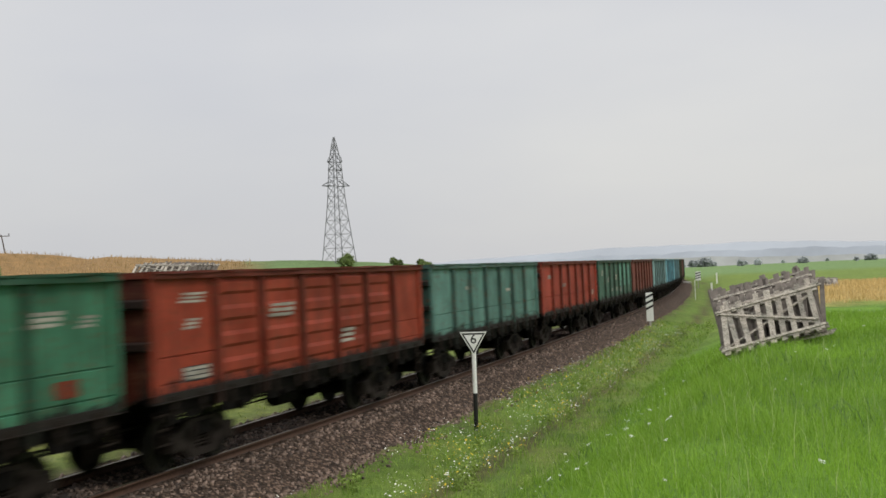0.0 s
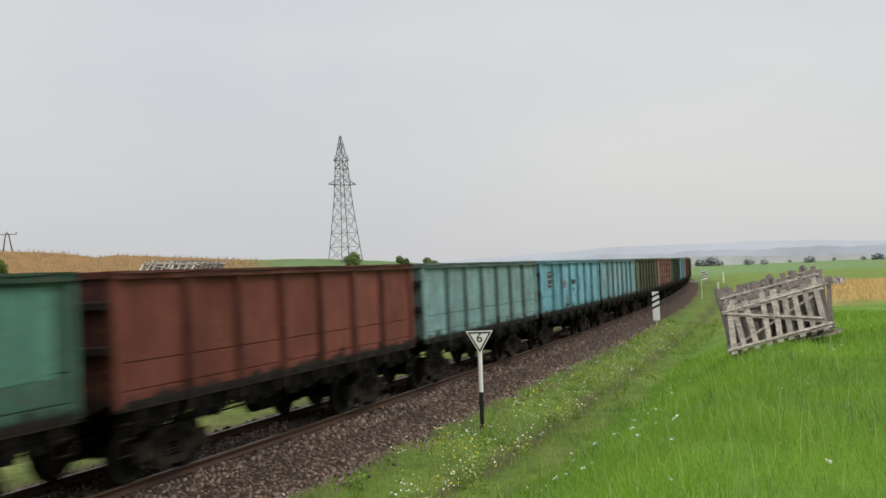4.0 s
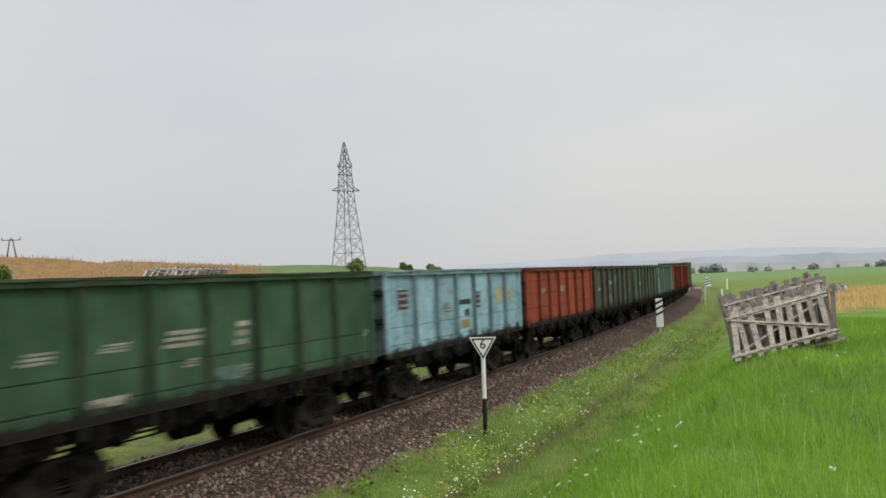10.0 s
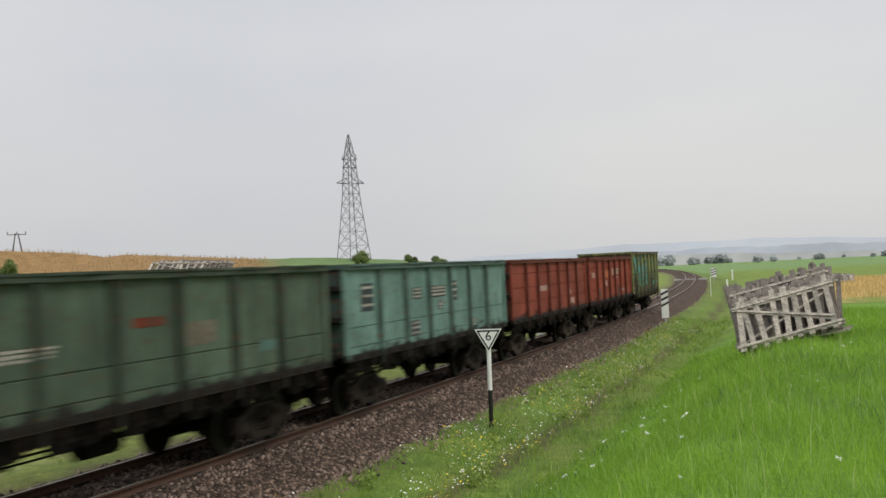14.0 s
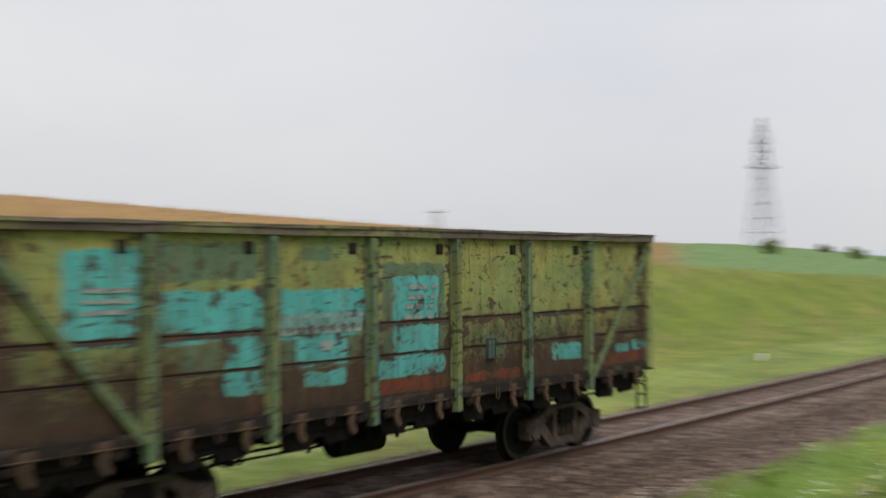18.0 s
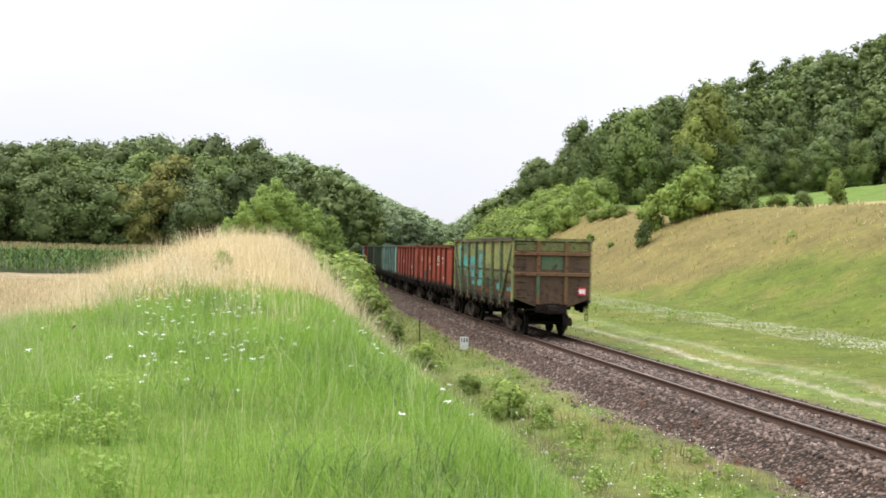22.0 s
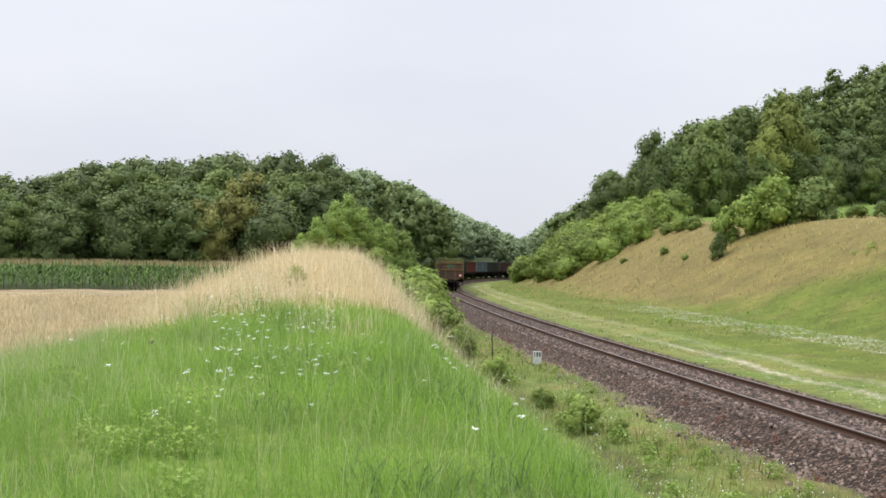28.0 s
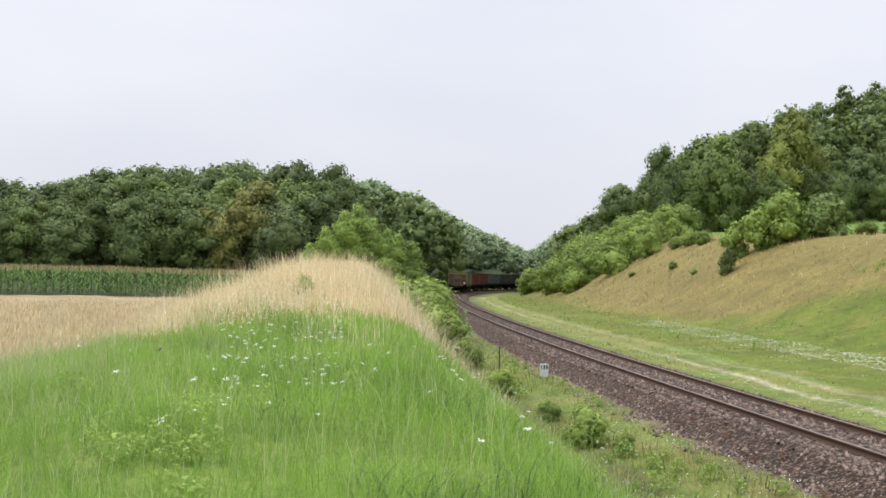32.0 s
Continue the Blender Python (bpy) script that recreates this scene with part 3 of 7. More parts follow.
# ---- the ground: one sheet from under the bank to the horizon ----
def ground_colours(x, y, z):
    s, n = to_line(x, y)
    r, az = np.hypot(x, y), np.degrees(np.arctan2(x, y))
    green = np.array((0.14, 0.198, 0.042))
    straw, wheat = np.array((0.195, 0.152, 0.06)), np.array((0.30, 0.235, 0.15))
    brown, path = np.array((0.20, 0.115, 0.06)), np.array((0.36, 0.33, 0.25))
    wood, hazy = np.array((0.03, 0.045, 0.02)), np.array((0.14, 0.22, 0.09))
    col = np.tile(green, (len(x), 1))

    def lay(c, w):
        nonlocal col
        w = np.clip(w, 0, 1)[:, None]
        col = col * (1 - w) + c * w

    wob = waves(x, y, 7.0, 1.0) * 1.3 + waves(x, y, 2.3, 4.0) * 0.5
    lay(np.array((0.15, 0.155, 0.055)), (n > 2) * (n < 13) * (0.4 + 0.3 * waves(x, y, 4.0)))
    crest, foot, top = cutting(s)
    # dry grass on the upper side of the cutting
    dry = lerp_at(s, (-150, -110, -60, -35, 0, 40, 90), (0.9, 0.95, 0.8, 0.6, 0.45, 0.25, 0.1))
    low = lerp_at(s, (-120, -86, -77, -72, -67, 0, 80), (0.0, 0.0, 0.12, 0.3, 0.46, 0.5, 0.6))
    u = (n - foot) / (top - foot)
    lay(np.array((0.104, 0.132, 0.018)), (n > 7) * (n < top + 2) * 0.8)
    lay(straw, dry * smooth(low - 0.1, low + 0.2, u + 0.06 * wob) * (n > foot - 1))
    lay(green * 1.1, (n > top) * (n < top + 12) * 0.75 * smooth(-90, -40, s))
    # fields beyond the crest: pale stubble, a ploughed band, then standing grain on the skyline
    band = n - top
    lay(np.array((0.40, 0.30, 0.17)), smooth(10, 14, band) * (az < 5) * 0.9)
    lay(brown, (az > -48) * smooth(lerp_at(az, (-60, -30, -5, 10), (80, 62, 40, 14)), lerp_at(az, (-60, -30, -5, 10), (86, 68, 46, 18)), band) * (az < 50))
    lay(np.array((0.24, 0.145, 0.065)), smooth(14, 20, band) * smooth(0, 8, az) * smooth(61.5, 59.5, az))
    lay(np.array((0.13, 0.195, 0.04)), smooth(0, 1, (az + 74)) * (az < -26) * smooth(0, 5, r + wob - lerp_at(az, (-66, -60, -50, -40, -33, -26), (130, 146, 150, 165, 205, 222))) * (n > top))
    lay(hazy * 0.8, (az > 60) * smooth(10, 18, band) * (band > 6))
    lay(np.array((0.20, 0.13, 0.06)), (az > 58) * smooth(62, 60, az) * smooth(16, 22, band) * smooth(75, 55, band) * 0.8)
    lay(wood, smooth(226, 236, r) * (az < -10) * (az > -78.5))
    # near side: pale grain behind the bank, dry crest of the bank, woods behind
    lay(np.array((0.48, 0.37, 0.17)), (x < 0) * (n < 0) * smooth(20, 27, r + 2.6 * wob + tongues(x, y)) * smooth(8.0, 9.5, -n + 0.4 * wob) * smooth(18, 15.5, -n) * (r < 130) * smooth(-99, -95.5, az))
    lay(wheat, (az < -92) * (az > -150) * smooth(16, 18, r + 0.5 * wob) * smooth(17.0, 17.8, -n + 0.25 * wob) * (r < 120))
    lay(np.array((0.05, 0.06, 0.025)), (az < -90) * (az > -150) * smooth(83, 85, r) * (n < -20))
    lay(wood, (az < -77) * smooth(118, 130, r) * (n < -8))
    lay(np.array((0.42, 0.31, 0.135)), (az > 87) * (n < -12) * smooth(58, 64, r + 3 * wob) * (r < 135))
    # distance haze put into the colour of the far fields, greyer further off
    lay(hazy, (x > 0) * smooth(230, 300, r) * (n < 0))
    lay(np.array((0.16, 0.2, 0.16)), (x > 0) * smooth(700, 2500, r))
    lay(np.array((0.098, 0.20, 0.022)), smooth(-6, 8, x) * (n < -6.2) * smooth(70, 50, r) * 0.9)
    # verge of the ballast, ditch, and the wheel ruts of the track beside the line
    lay(np.array((0.10, 0.075, 0.055)), smooth(3.6, 2.8, np.abs(n) + 0.35 * waves(x, y, 1.7, 2.0) + 0.2 * waves(x, y, 0.7)) * 0.85)
    lay(np.array((0.135, 0.155, 0.05)), (n < -2.6) * (n > -6.9) * 0.65 * (x < 0))
    lay(np.array((0.095, 0.15, 0.026)), (n < -2.6) * (n > -6.9) * 0.7 * (x > 0))
    weedy = waves(x, y, 3.3, 0.8) + 0.6 * waves(x, y, 1.2, 2.8)
    lay(np.array((0.17, 0.15, 0.06)), (n < -2.6) * (n > -6.5) * smooth(0.0, 0.6, weedy) * np.where(x < 0, 0.7, 0.25))
    lay(np.array((0.09, 0.15, 0.03)), (n < -2.8) * (n > -6.5) * smooth(0.1, 0.7, -weedy) * 0.6)
    lay(np.array((0.185, 0.165, 0.05)), (n > 3) * (n < 40) * smooth(0.1, 0.7, waves(x, y, 5.3, 1.8) + 0.5 * waves(x, y, 1.9, 3.8)) * 0.5 * (r < 130))
    lay(np.array((0.075, 0.07, 0.03)), smooth(0.5, 0.1, np.abs(n + np.where(x < 0, 5.3, 4.9) + 0.15 * wob)) * np.where(x < 0, 0.7, 0.9))
    lay(np.array((0.20, 0.185, 0.07)), smooth(1.9, 0.9, np.abs(n - 5.5)) * (s < -58) * (0.45 + 0.3 * waves(x, y, 6.0, 2.0)))
    wear = 0.8 + 0.3 * waves(x, y, 11.0, 3.0)
    lay(path, smooth(0.24, 0.07, np.abs(n - 4.85 - 0.1 * wob)) * (s < 25) * wear * lerp_at(s, (-215, -98, -88, -62, -46, -10, 25), (0.7, 0.5, 0.1, 0.05, 1.0, 1.0, 0.3)))
    lay(path, smooth(0.26, 0.07, np.abs(n - 6.2 - 0.1 * wob)) * (s < 25) * wear * lerp_at(s, (-215, -98, -70, -58, -46, -10, 25), (0.4, 0.4, 0.4, 0.1, 0.4, 0.7, 0.2)))
    return col


def build_ground():
    az = np.radians(np.concatenate([np.arange(-112, -80, 0.4), np.arange(-80, -52, 0.2), np.arange(-52, 60, 0.8), np.arange(60, 100, 0.36), np.arange(100, 248, 2.0)]))
    rad = np.concatenate([[0.0, 0.7, 1.5, 2.5], np.arange(3.2, 16, 0.28), 16 * np.power(1.021, np.arange(0, 136)), 16 * np.power(1.021, 136) * np.power(1.09, np.arange(0, 42))])
    a, r = np.meshgrid(az, rad, indexing="ij")
    x, y = (r * np.sin(a)).ravel(), (r * np.cos(a)).ravel()
    z = ground_z(x, y)
    na, nr = a.shape
    i, j = np.meshgrid(np.arange(na), np.arange(nr - 1), indexing="ij")
    i2 = (i + 1) % na
    faces = np.stack([i * nr + j, i * nr + j + 1, i2 * nr + j + 1, i2 * nr + j], -1).reshape(-1, 4)
    me = raw_mesh("ground", np.stack([x, y, z], 1), faces[:, ::-1], M_GROUND)
    col = ground_colours(x, y, z)
    at = me.attributes.new("zone", "FLOAT_COLOR", "POINT")
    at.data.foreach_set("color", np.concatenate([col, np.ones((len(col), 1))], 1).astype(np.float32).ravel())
    me.polygons.foreach_set("use_smooth", [True] * len(me.polygons))
    return tagged(new("ground", me), "rolling green meadow, banks and grain fields under an overcast sky", "ground", kind="structure")


build_ground()


# ---- the railway: ballast bed, rails, sleepers ----
def sweep(name, profile, s0, s1, step, mat, closed=True):
    """Sweeps a profile of (n, z) along the line."""
    ss = np.arange(s0, s1 + step / 2, step)
    k = len(profile)
    vs = []
    for n, z in profile:
        x, y, _ = on_line(ss, np.full_like(ss, n))
        vs.append(np.stack([x, y, np.full_like(ss, z)], 1))
    v = np.stack(vs, 1).reshape(-1, 3)
    faces = []
    m = len(ss)
    for j in range(k if closed else k - 1):
        q = np.arange(m - 1)
        j2 = (j + 1) % k
        faces.append(np.stack([q * k + j, q * k + j2, (q + 1) * k + j2, (q + 1) * k + j], 1))
    return raw_mesh(name, v, np.concatenate(faces), mat)


railway = tagged(empty("railway_track"), "single broad-gauge railway track on brown stone ballast", "railway track", kind="structure")
part("ballast_bed", sweep("ballast_bed", ((-3.3, -1.0), (-2.75, -0.72), (-1.8, -0.22), (-1.5, -0.152), (0, -0.15), (1.5, -0.152), (1.8, -0.22), (2.75, -0.72), (3.3, -1.0)), -420, 480, 1.0, None, False), None, railway).data.materials.append(M_BALLAST)
RAIL = ((-0.036, 0.0), (0.036, 0.0), (0.036, -0.035), (0.01, -0.05), (0.01, -0.15), (0.07, -0.165), (0.07, -0.18), (-0.07, -0.18), (-0.07, -0.165), (-0.01, -0.15), (-0.01, -0.05), (-0.036, -0.035))
for side in (-0.796, 0.796):
    rail = part("rail", sweep("rail", [(side + n, z) for n, z in RAIL], -420, 480, 1.0, M_RAIL), None, railway)
    part("rail_head", sweep("rail_head", [(side + n, z) for n, z in ((-0.03, 0.001), (0.03, 0.001), (0.03, 0.004), (-0.03, 0.004))], -420, 480, 1.0, M_RAILTOP), None, rail, "running surface worn bright")

# sleepers, nearly buried, with the fastenings beside the rails
bm = bmesh.new()
box(bm, -0.12, -1.36, -0.30, 0.12, 1.36, -0.146)
ME_SLEEPER = mesh_of("sleeper", fixn(bm), M_SLEEPER)
bm = bmesh.new()
for n in (-0.9, -0.69, 0.69, 0.9):
    box(bm, -0.06, n - 0.035, -0.19, 0.06, n + 0.035, -0.145)
ME_CLIP = mesh_of("rail_fastening", fixn(bm), M_BLACK)
for i in range(-150, 150):
    x, y, a = on_line(i * 0.6, 0.0)
    sl = part("sleeper", ME_SLEEPER, None, railway, at=pose(float(x), float(y), 0, 0, 0, math.degrees(a)))
    part("rail_fastening", ME_CLIP, None, sl)


def ballast_stones(count):
    """Loose stones over the shoulder of the bed and between the rails."""
    q = np.random.default_rng(3)
    s = np.where(q.random(count) < 0.56, -1, 1) * (9 + 30 * np.abs(q.normal(size=count)))
    n = np.where(q.random(count) < 0.64, -0.95 - 1.95 * q.random(count), -0.7 + 1.4 * q.random(count))
    far = q.random(count) < 0.1
    n = np.where(far, 0.95 + 1.7 * q.random(count), n)
    loose = q.random(count) < 0.09
    n = np.where(loose, -2.45 - 0.9 * q.random(count) ** 1.6, n)
    d = np.abs(n)
    z = np.where(d < 1.55, -0.15, np.where(d < 1.8, -0.19, np.where(d < 2.55, -0.24 - (d - 1.75) * 0.48, -0.615 - 0.02 * (d - 2.55)))) + 0.01 * q.normal(size=count)
    x, y, _ = on_line(s, n)
    cube = np.array([(i, j, k) for i in (-1, 1) for j in (-1, 1) for k in (-1, 1)], float)
    v = cube[None] * (0.6 + 0.55 * q.random((count, 8, 3))) * (0.016 + 0.026 * q.random((count, 1, 1)))
    a = q.random(count) * 6.283
    rx = v[:, :, 0] * np.cos(a)[:, None] - v[:, :, 1] * np.sin(a)[:, None]
    ry = v[:, :, 0] * np.sin(a)[:, None] + v[:, :, 1] * np.cos(a)[:, None]
    t = q.normal(size=count)[:, None] * 0.5
    vz = v[:, :, 2] * 0.8 + rx * t
    vv = np.stack([rx + x[:, None], ry + y[:, None], vz + z[:, None]], -1).reshape(-1, 3)
    fc = np.array(((0, 1, 3, 2), (4, 6, 7, 5), (0, 4, 5, 1), (2, 3, 7, 6), (1, 5, 7, 3)))
    ff = (np.arange(count)[:, None, None] * 8 + fc[None]).reshape(-1, 4)
    tagged(part("ballast_stones", raw_mesh("ballast_stones", vv, ff, M_STONE), None, railway), "loose brown and grey ballast stones", kind="stuff")


ballast_stones(27000)


# ---- the train ----
PITCH = 13.92
COUNT = 20


def wagon_s(t, k):
    d = t - 19.0
    return TAIL_S - SPEED * d + 0.5 * GAIN * d * d - PITCH * (COUNT - 1 - k)


def wagon_pose(s):
    xa, ya, _ = on_line(s - 4.325, 0.0)
    xb, yb, _ = on_line(s + 4.325, 0.0)
    return Matrix.Translation(((xa + xb) / 2, (ya + yb) / 2, 0)) @ Matrix.Rotation(math.atan2(yb - ya, xb - xa), 4, "Z")


def wheelset_mesh():
    bm = bmesh.new()
    for sgn in (-1, 1):
        prof = [(0.70, 0.12), (0.70, 0.40), (0.685, 0.44), (0.685, 0.51), (0.715, 0.505), (0.73, 0.478), (0.82, 0.472), (0.825, 0.44),
                (0.825, 0.40), (0.79, 0.38), (0.78, 0.2), (0.80, 0.18), (0.86, 0.13), (0.86, 0.05)]
        sub = bmesh.new()
        lathe(sub, [(sgn * y, r) for y, r in prof])
        me = bpy.data.meshes.new("tmp")
        sub.to_mesh(me)
        sub.free()
        bm.from_mesh(me)
        bpy.data.meshes.remove(me)
    rod(bm, (0, -1.08, 0), (0, 1.08, 0), 0.075, 12)
    for k in range(4):
        a = k * math.pi / 2
        for sgn in (-1, 1):
            rod(bm, (0.09 * math.cos(a), sgn * 1.08, 0.09 * math.sin(a)), (0.09 * math.cos(a), sgn * 1.1, 0.09 * math.sin(a)), 0.02, 6)
    me = mesh_of("wheelset", fixn(bm), M_WHEEL)
    me.materials.append(M_TREAD)  # the outer face of the rim is rubbed bright
    for p in me.polygons:
        c = p.center
        if abs(c.y) > 0.8 and 0.40 < math.hypot(c.x, c.z) and abs(p.normal.y) > 0.2:
            p.material_index = 1
    return me


ME_WHEELSET = wheelset_mesh()


def bogie_meshes():
    out = {}
    bm = bmesh.new()  # cast side frame with its three openings
    arch = [(-1.12, 0.50), (-1.12, 0.66), (-0.78, 0.70), (-0.46, 0.86), (0.46, 0.86), (0.78, 0.70), (1.12, 0.66), (1.12, 0.50), (0.74, 0.50), (0.62, 0.60), (0.42, 0.72), (-0.42, 0.72), (-0.62, 0.60), (-0.74, 0.50)]
    prism(bm, arch, -0.09, 0.09)
    belly = [(-0.80, 0.50), (-0.62, 0.60), (-0.36, 0.31), (0.36, 0.31), (0.62, 0.60), (0.80, 0.50), (0.46, 0.19), (-0.46, 0.19)]
    prism(bm, belly, -0.09, 0.09)
    for x in (-0.30, 0.30):
        box(bm, x - 0.06, -0.085, 0.30, x + 0.06, 0.085, 0.73)
    out["side_frame"] = mesh_of("side_frame", fixn(bm), M_FRAME)
    bm = bmesh.new()
    box(bm, -0.15, -0.11, 0.36, 0.15, 0.11, 0.62)
    rod(bm, (0, -0.14, 0.475), (0, 0.16, 0.475), 0.12, 12)
    out["axle_box"] = mesh_of("axle_box", fixn(bm), M_FRAME)
    bm = bmesh.new()
    turns, seg = 4, 26
    prev = None
    for i in range(seg + 1):
        t = i / seg * turns * 2 * math.pi
        c = Vector((0.062 * math.cos(t), 0.062 * math.sin(t), 0.33 + 0.25 * i / seg))
        ring = [bm.verts.new(c + Vector((math.cos(t) * a, math.sin(t) * a, b))) for a, b in ((-0.016, 0), (0, 0.018), (0.016, 0), (0, -0.018))]
        if prev:
            for j in range(4):
                bm.faces.new((prev[j], prev[(j + 1) % 4], ring[(j + 1) % 4], ring[j]))
        prev = ring
    out["spring"] = mesh_of("spring", fixn(bm), M_FRAME)
    bm = bmesh.new()
    box(bm, -0.22, -1.15, 0.57, 0.22, 1.15, 0.80)
    box(bm, -0.16, -0.55, 0.80, 0.16, 0.55, 0.98)
    rod(bm, (0, 0, 0.98), (0, 0, 1.08), 0.24, 14)
    out["bolster"] = mesh_of("bolster", fixn(bm), M_BLACK)
    bm = bmesh.new()
    for sx in (-0.39, 0.39):
        bar(bm, (sx, -0.95, 0.42), (sx, 0.95, 0.42), 0.09, 0.07)
        for sy in (-0.78, 0.78):
            box(bm, sx - 0.05, sy - 0.05, 0.33, sx + 0.05, sy + 0.05, 0.62)
    out["brake_beam"] = mesh_of("brake_beam", fixn(bm), M_BLACK)
    return out


BOGIE = bogie_meshes()


def own(ob, mat):
    """Gives one object its own material on a mesh that others share."""
    if not ob.data.materials:
        ob.data.materials.append(M_BLACK)
    ob.material_slots[0].link = "OBJECT"
    ob.material_slots[0].material = mat
    return ob


def add_bogie(wagon, x, dusty):
    b = part("bogie", BOGIE["bolster"], None, wagon, at=pose(x, 0, 0))
    wheels = []
    for sy in (-1.02, 1.02):
        side = part("side_frame", BOGIE["side_frame"], None, b, at=pose(0, sy, 0))
        pieces = [side]
        for sx in (-0.925, 0.925):
            pieces.append(part("axle_box", BOGIE["axle_box"], None, b, at=pose(sx, sy, 0)))
        for sx in (-0.15, 0.0, 0.15):
            pieces.append(part("spring", BOGIE["spring"], None, b, at=pose(sx, sy, 0)))
        if dusty:
            for piece in pieces:
                own(piece, M_DUSTY)
    part("brake_beam", BOGIE["brake_beam"], None, b)
    for sx in (-0.925, 0.925):
        w = part("wheelset", ME_WHEELSET, None, b, at=pose(sx, 0, 0.475))
        wheels.append(w)
    return wheels


def gondola_meshes(half, gap, top, ribbed, seams=(0.08, 0.31)):
    """Meshes of one type of open wagon: half length, post spacing, height of the rim."""
    z0, zp = 1.46, 1.13
    xs = [(i - 3.5) * gap for i in range(1, 7)]
    edges = [-half] + xs + [half]
    out = {"xs": xs, "edges": edges}
    out["panels"] = []
    for i in range(7):
        x0, x1 = edges[i] + 0.05, edges[i + 1] - 0.05
        bm = bmesh.new()
        prof = [(0.0, z0), (0.0, top - 0.10)]
        cols = ((x0, 0.0), (x1, 0.0))
        if ribbed and 0 < i < 6:  # short swages pressed into the sheet, four rows of them
            hs = np.linspace(z0, top - 0.1, 5)
            prof = [(0.0, z0)]
            for a, b in zip(hs, hs[1:]):
                prof += [(0.0, a + 0.14), (0.036, a + 0.20), (0.04, b - 0.13), (0.0, b - 0.05)]
            prof += [(0.0, top - 0.1)]
            cols = ((x0, 0.0), (x0 + 0.10, 0.0), (x0 + 0.24, 1.0), (x1 - 0.24, 1.0), (x1 - 0.10, 0.0), (x1, 0.0))
        else:
            for f in seams:
                zz = z0 + f * (top - 0.1 - z0)
                prof.insert(-1, (0.0, zz - 0.018))
                prof.insert(-1, (-0.022, zz - 0.008))
                prof.insert(-1, (-0.022, zz + 0.008))
                prof.insert(-1, (0.0, zz + 0.018))
            cols = ((x0, 1.0), (x1, 1.0))
        rows = [[bm.verts.new((x, -d * depth, z)) for d, z in prof] for x, depth in cols]
        b0 = [bm.verts.new((x, 0.05, z)) for x, z in ((x0, z0), (x0, top - 0.1), (x1, top - 0.1), (x1, z0))]
        for q0, q1 in zip(rows, rows[1:]):
            for a in range(len(prof) - 1):
                bm.faces.new((q0[a], q1[a], q1[a + 1], q0[a + 1]))
        bm.faces.new(b0)
        out["panels"].append(mesh_of("side_panel", fixn(bm), None))
    bm = bmesh.new()
    w = 0.075
    for v in box(bm, -w, -0.10, zp, w, 0.0, top - 0.09):
        if v.co.y < -0.05:
            v.co.x *= 0.72
            v.co.z -= 0.06 if v.co.z >= 2 else 0.0
    box(bm, -0.11, -0.016, zp + 0.1, 0.11, 0.0, top - 0.09)
    out["post"] = mesh_of("post", fixn(bm), None)
    bm = bmesh.new()
    box(bm, -half, -0.10, top - 0.12, half, 0.06, top)
    box(bm, -half, -0.12, top - 0.03, half, 0.06, top + 0.012)
    rng = random.Random(5)
    bmesh.ops.subdivide_edges(bm, edges=[e for e in bm.edges if abs(e.verts[0].co.x - e.verts[1].co.x) > 5], cuts=26)
    for v in bm.verts:
        if abs(v.co.x) < half - 0.1:
            v.co.z += rng.uniform(-0.006, 0.006)
            v.co.y += rng.uniform(-0.012, 0.012)
    out["top_chord"] = mesh_of("top_chord", fixn(bm), None)
    bm = bmesh.new()
    box(bm, -half, -0.05, z0 - 0.14, half, 0.05, z0 + 0.0)
    box(bm, -half, -0.085, z0 - 0.14, half, -0.05, z0 - 0.125)
    out["bottom_chord"] = mesh_of("bottom_chord", fixn(bm), None)
    bm = bmesh.new()  # the corner post
    box(bm, -0.09, -0.06, z0 - 0.10, 0.09, 0.0, top - 0.02)
    out["corner_post"] = mesh_of("corner_post", fixn(bm), None)
    bm = bmesh.new()  # diagonal brace of the end bay
    bay = half - 2.5 * gap
    bar(bm, (0.1, -0.06, top - 0.2), (bay - 0.08, -0.06, zp + 0.22), 0.10, 0.055, up=(0, 1, 0))
    out["brace"] = mesh_of("brace", fixn(bm), None)
    # end wall: sheet, horizontal beams, verticals
    W = 1.50
    bm = bmesh.new()
    ends = [(-W, z0 + 0.02), (-W, top - 0.08), (W, top - 0.08), (W, z0 + 0.02), (0.55, z0 - 0.32), (-0.55, z0 - 0.32)]
    fa = [bm.verts.new((-0.03, y, z)) for y, z in ends]
    fb = [bm.verts.new((0.03, y, z)) for y, z in ends]
    bm.faces.new(fa)
    bm.faces.new(fb[::-1])
    for i in range(6):
        j = (i + 1) % 6
        bm.faces.new((fa[j], fa[i], fb[i], fb[j]))
    out["end_sheet"] = mesh_of("end_sheet", fixn(bm), None)
    bm = bmesh.new()
    vs = box(bm, 0.0, -W, -0.085, 0.11, W, 0.085)
    for v in vs:
        if v.co.x > 0.05:
            v.co.z *= 0.6
    out["end_beam"] = mesh_of("end_beam", fixn(bm), None)
    bm = bmesh.new()
    box(bm, 0.0, -0.07, z0 - 0.2, 0.075, 0.07, top - 0.1)
    out["end_post"] = mesh_of("end_post", fixn(bm), None)
    bm = bmesh.new()
    box(bm, -0.05, -W - 0.02, top - 0.10, 0.09, W + 0.02, top + 0.008)
    out["end_rim"] = mesh_of("end_rim", fixn(bm), None)
    bm = bmesh.new()  # underframe
    box(bm, -half + 0.1, -0.34, 0.90, half - 0.1, 0.34, 1.30)
    box(bm, -half + 0.05, -W + 0.06, z0 - 0.06, half - 0.05, W - 0.06, z0 - 0.01)
